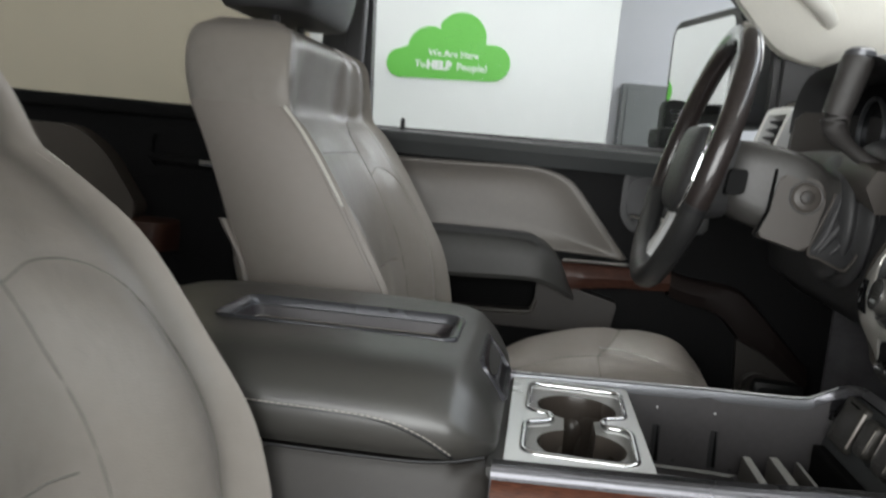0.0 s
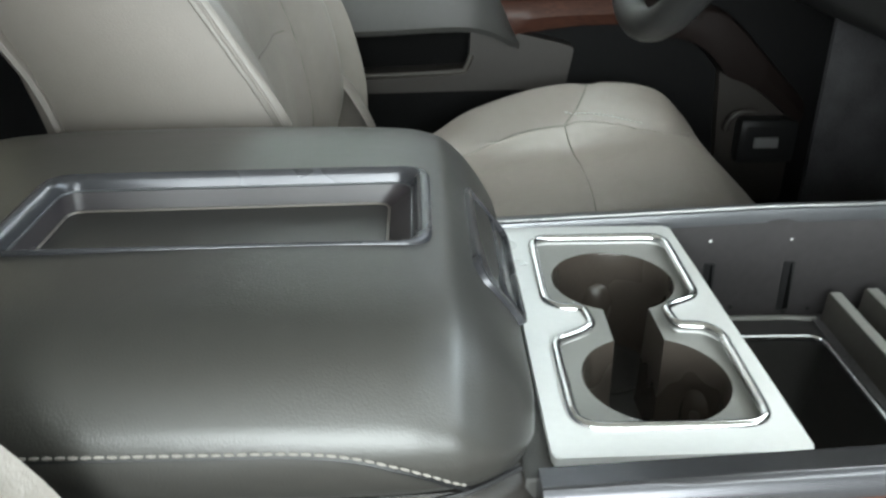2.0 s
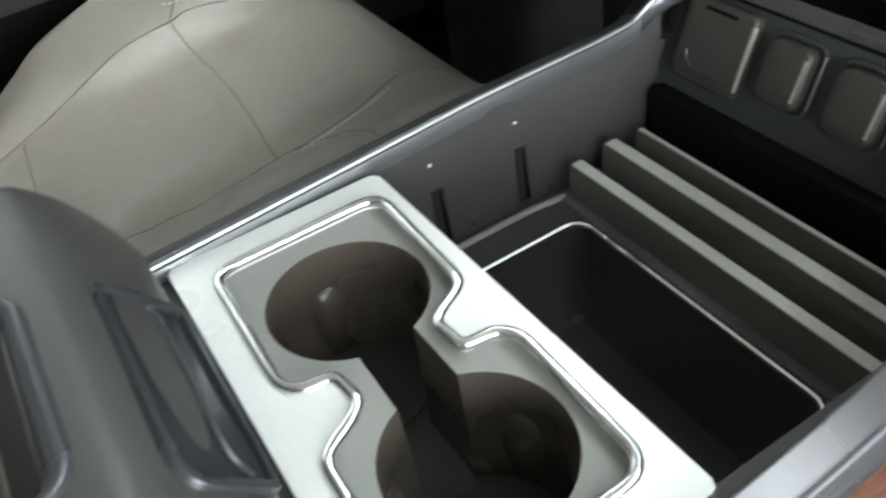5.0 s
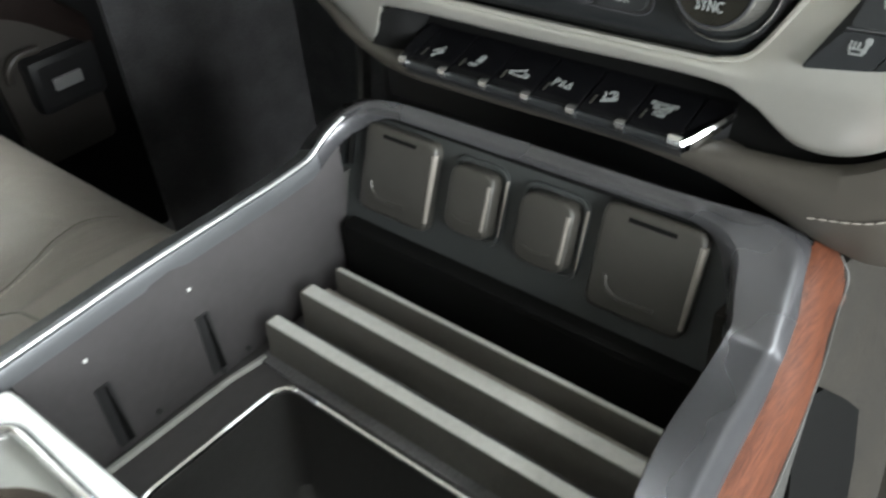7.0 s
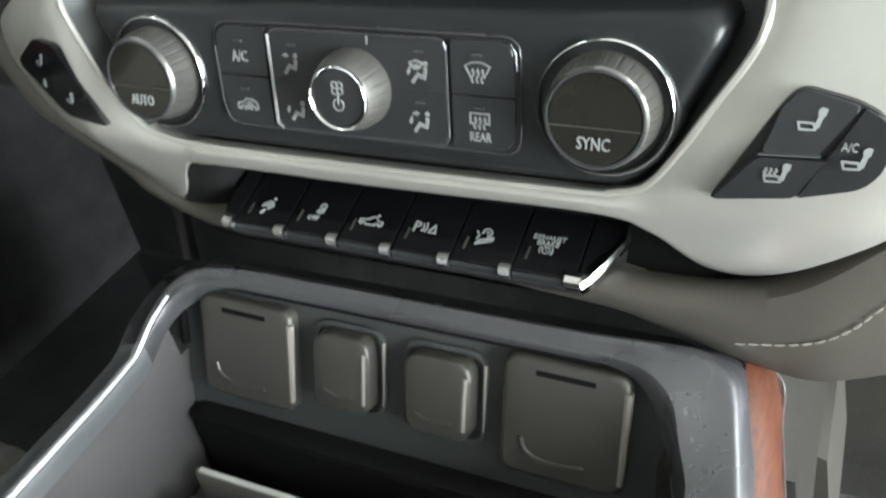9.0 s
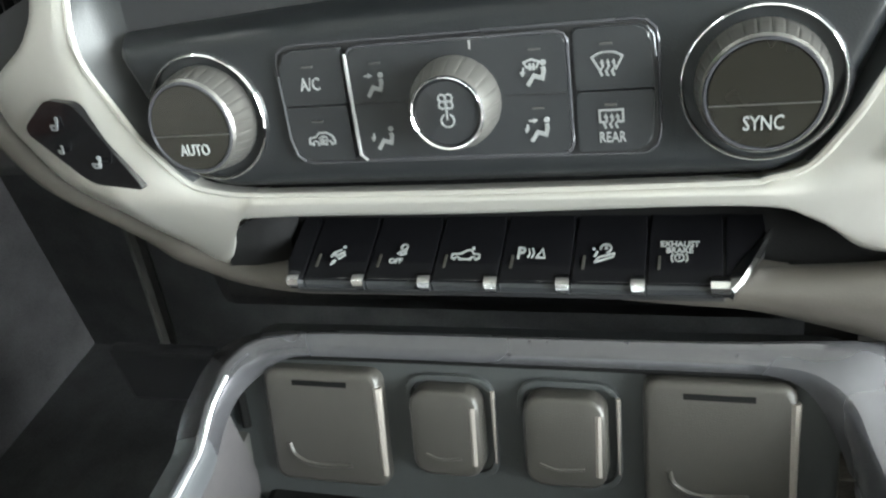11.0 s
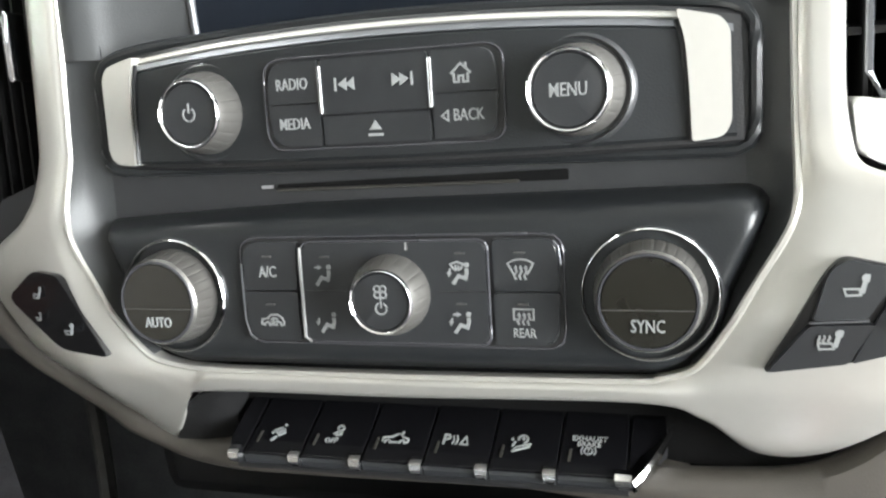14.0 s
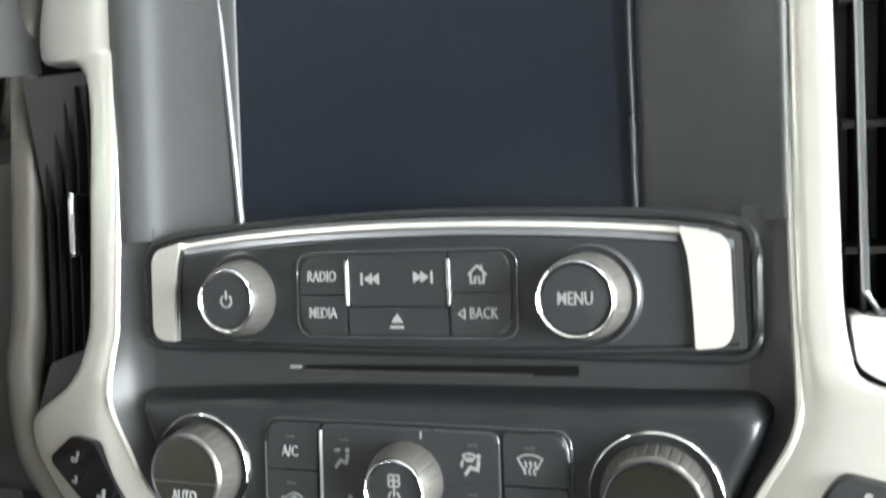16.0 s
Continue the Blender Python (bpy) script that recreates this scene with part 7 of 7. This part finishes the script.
part("shroud", soft_loft([[(x, y, z) for y, z in rounded([(0.40 - w, zc - h), (0.40 + w, zc - h), (0.40 + w, zc + h * 0.8), (0.40 - w, zc + h * 0.8)], 0.03)] for x, zc, w, h in ((0.075, 1.375, 0.055, 0.04), (0.10, 1.37, 0.072, 0.055), (0.15, 1.36, 0.079, 0.062), (0.19, 1.348, 0.078, 0.062), (0.22, 1.335, 0.062, 0.058), (0.28, 1.32, 0.055, 0.055))], 4), COLUMN, col, "grey column shroud", 60)
lock_at = lid_at((0.174, 0.318, 1.350), (1, 0, 0), (0, 0.1, 0.995), (0, -0.995, 0.1))
lock_in = lambda a, b, d: lock_at(a + 0.0039, b, d)
part("lock_groove", turned([(0.0212, -0.0005), (0.0210, 0.0003), (0.0192, 0.0003)], lock_in, 36), BLACK, col)
part("lock_bezel", prism(rounded([(-0.0503, -0.0527), (0.0111, -0.0686), (0.0253, -0.014), (0.0305, 0.008), (0.0140, 0.0250), (-0.0290, 0.0262), (-0.0378, -0.0181)], [0.006, 0.010, 0.02, 0.016, 0.012, 0.006, 0.02]), lock_at, -0.03, 0.0, 0.004), GREY_BROWN, col, "taupe ignition surround")
part("ignition_lock", turned([(0.0196, 0.0), (0.0194, 0.0012), (0.0182, 0.0008), (0.0176, -0.0006), (0.0166, 0.0016), (0.0150, 0.0026), (0.0, 0.0028)], lock_in, 36), GREY_BROWN, col, "round ignition lock")
part("lock_cylinder", turned([(0.0085, 0.003), (0.0085, 0.006), (0.007, 0.007), (0, 0.007)], lock_in, 20), GREY_BROWN_DARK, col)
part("key_slot", prism([(-0.001, -0.005), (0.001, -0.005), (0.001, 0.005), (-0.001, 0.005)], lock_in, 0.006, 0.0074), BLACK, col)
part("shift_lever", tube(smooth_line([(0.30, 0.33, 1.375), (0.262, 0.325, 1.392), (0.222, 0.322, 1.415), (0.198, 0.32, 1.44), (0.203, 0.318, 1.475), (0.212, 0.317, 1.515), (0.214, 0.317, 1.528)], 5), [0.009] * 11 + [0.011, 0.0125, 0.014, 0.0155, 0.0165, 0.017, 0.017, 0.0175, 0.018, 0.018, 0.018, 0.0185, 0.019, 0.019, 0.019, 0.0185, 0.018, 0.015, 0.008], 14), LEVER, col, "dark column shift lever")
part("lever_cap", turned([(0.0, 0.006), (0.012, 0.004), (0.0175, 0.0), (0.0178, -0.006), (0.0172, -0.006)], lid_at((0.2145, 0.317, 1.531), (1, 0, 0), (0, 1, 0), (0.05, 0, 0.99)), 20), RAIL, col, "graphite lever cap")
part("turn_stalk", tube([(0.12, 0.47, 1.39), (0.11, 0.53, 1.40), (0.09, 0.58, 1.41)], 0.009, 10), BLACK, col)
cord = [(0.0422, 0.0096), (0.0375, -0.0072), (0.0258, -0.0375), (0.0171, -0.0641), (0.0199, -0.0712), (0.031, -0.0738), (0.0596, -0.085), (0.0692, -0.0774), (0.0788, -0.058), (0.0878, -0.0352), (0.0898, -0.0132)]
part("boot_panel", prism(cord + [(0.075, 0.012)], lock_at, -0.03, -0.018), BLACK, col, "dark soft panel beside the lock")
part("boot_cord", tube(smooth_line([lock_at(a, b, -0.0125) for a, b in cord], 5), 0.0019, 8), GREY_BROWN, col, "taupe cord round the boot")
for pleat in (((0.0307, -0.0665), (0.0453, -0.043), (0.0746, -0.0001)), ((0.0236, -0.0672), (0.0382, -0.0437), (0.0525, 0.0052)), ((0.0451, -0.0669), (0.0634, -0.0449), (0.0831, -0.0101))):
    line = smooth_line([lock_at(a, b, -0.019) for a, b in pleat], 6)
    part("pleat", tube(line, [0.0022 + 0.0035 * math.sin(math.pi * k / (len(line) - 1)) for k in range(len(line))], 10), SOFT_DARK, col, smooth=80)
part("column_gap", tube([lock_at(-0.0345, 0.032, -0.001), lock_at(-0.040, -0.020, 0.0), lock_at(-0.054, -0.056, -0.002)], 0.0022, 8), SHADE_BLACK, col)
part("column_boot", soft_loft([[(x, 0.40 + r * math.cos(radians(g)), 1.325 + r * math.sin(radians(g))) for g in range(0, 360, 15)] for x, r in ((0.222, 0.060), (0.228, 0.078), (0.236, 0.084), (0.243, 0.078), (0.250, 0.088), (0.258, 0.094), (0.266, 0.086), (0.274, 0.10), (0.285, 0.108))], 3), SOFT_DARK, col, "dark folded boot behind the column", 60)
part("stalk_switch", prism(rounded([(-0.0955, -0.0055), (-0.0719, -0.0032), (-0.0689, 0.0270), (-0.091, 0.0274)], 0.005), lock_at, -0.012, 0.004, 0.003), DOOR_BLACK, col)

# instrument hood, driver's vent and trim behind the wheel
clu = thing("instrument_cluster", (0.35, 0.42, 1.4), "dark hooded instrument cluster behind the wheel", "instrument cluster")
part("hood", soft_loft([[(0.235, y, z - 0.008), (0.225, y, z), (0.30, y, z + 0.012), (0.48, y, z + 0.01), (0.48, y, z - 0.02), (0.30, y, z - 0.006)] for y, z in ((0.215, 1.44), (0.235, 1.50), (0.30, 1.525), (0.43, 1.53), (0.55, 1.52), (0.60, 1.48), (0.61, 1.44))], 4), SOFT_DARK, clu, "dark hood", 60)
part("gauge_face", box(0.31, 0.32, 0.22, 0.60, 1.38, 1.515), GLOSS, clu, "black gauge face")
for y in (0.33, 0.50):
    part("gauge_ring", turned([(0.05, 0.0), (0.05, 0.006), (0.046, 0.006), (0.046, 0.0)], lid_at((0.309, y, 1.445), (0, -1, 0), (0, 0, 1), (-1, 0, 0)), 32), RAIL, clu)
part("cluster_surround", soft_loft([[(0.235, y, z), (0.225, y, z - 0.02), (0.24, y, z - 0.05), (0.31, y, z - 0.05), (0.31, y, z)] for y, z in ((0.262, 1.39), (0.31, 1.40), (0.42, 1.413), (0.60, 1.41))], 3), GREY_BROWN, clu, "taupe panel under the gauges", 60)
dv = thing("driver_air_vent", (0.22, 0.62, 1.4), "dark air vent in a pale silver frame by the driver's door", "air vent", "air vents")
dva = lid_at((0.206, 0.645, 1.432), (0.30, -0.95, 0.05), (0.30, 0.05, 0.95), (-0.92, -0.28, 0.28))
part("vent_frame", ring_plate(even(rrect(-0.036, 0.036, -0.048, 0.048, 0.010), 56), even(rrect(-0.026, 0.026, -0.036, 0.036, 0.006), 56), dva, -0.03, 0.004, 0.002), SILVER, dv, "pale silver frame")
part("vent_back", prism(rrect(-0.028, 0.028, -0.038, 0.038, 0.006), dva, -0.03, -0.02), BLACK, dv)
for k in range(5):
    part("slat", prism([(-0.026, -0.029 + 0.014 * k), (0.026, -0.029 + 0.014 * k), (0.026, -0.027 + 0.014 * k), (-0.026, -0.027 + 0.014 * k)], dva, -0.02, -0.003), BLACK, dv)
part("vent_side", soft_loft([[(0.25, y, 1.34), (0.225, y, 1.37), (0.23, y, 1.46), (0.27, y, 1.50), (0.5, y, 1.50), (0.5, y, 1.34)] for y in (0.60, 0.70, 0.80)], 3), GREY_BROWN, dv, "taupe dashboard end")

# pedals and release under the dash
ped = thing("brake_pedal", (0.5, 0.45, 0.85), "black brake pedal under the dashboard", "pedal")
part("pedal_pad", box(0.46, 0.475, 0.38, 0.50, 0.82, 0.89, 0.006), BLACK, ped)
part("pedal_arm", tube(smooth_line([(0.475, 0.44, 0.86), (0.5, 0.44, 1.0), (0.52, 0.44, 1.2)], 5), 0.008, 8), BODY, ped)
rel = thing("hood_release", (0.30, 0.758, 0.96), "silver-marked release handle low beside the door", "handle")
part("release_body", box(0.27, 0.36, 0.762, 0.80, 0.93, 1.0, 0.01), BLACK, rel)
part("release_arch", tube(smooth_line([(0.248, 0.764, 0.985), (0.250, 0.762, 1.000), (0.263, 0.760, 1.013), (0.290, 0.760, 1.013)], 5), 0.005, 8), GREY_BROWN_DARK, rel)
part("release_mark", box(0.293, 0.33, 0.758, 0.764, 0.957, 0.973, 0.002), GREY_TRIM, rel, "silver mark")
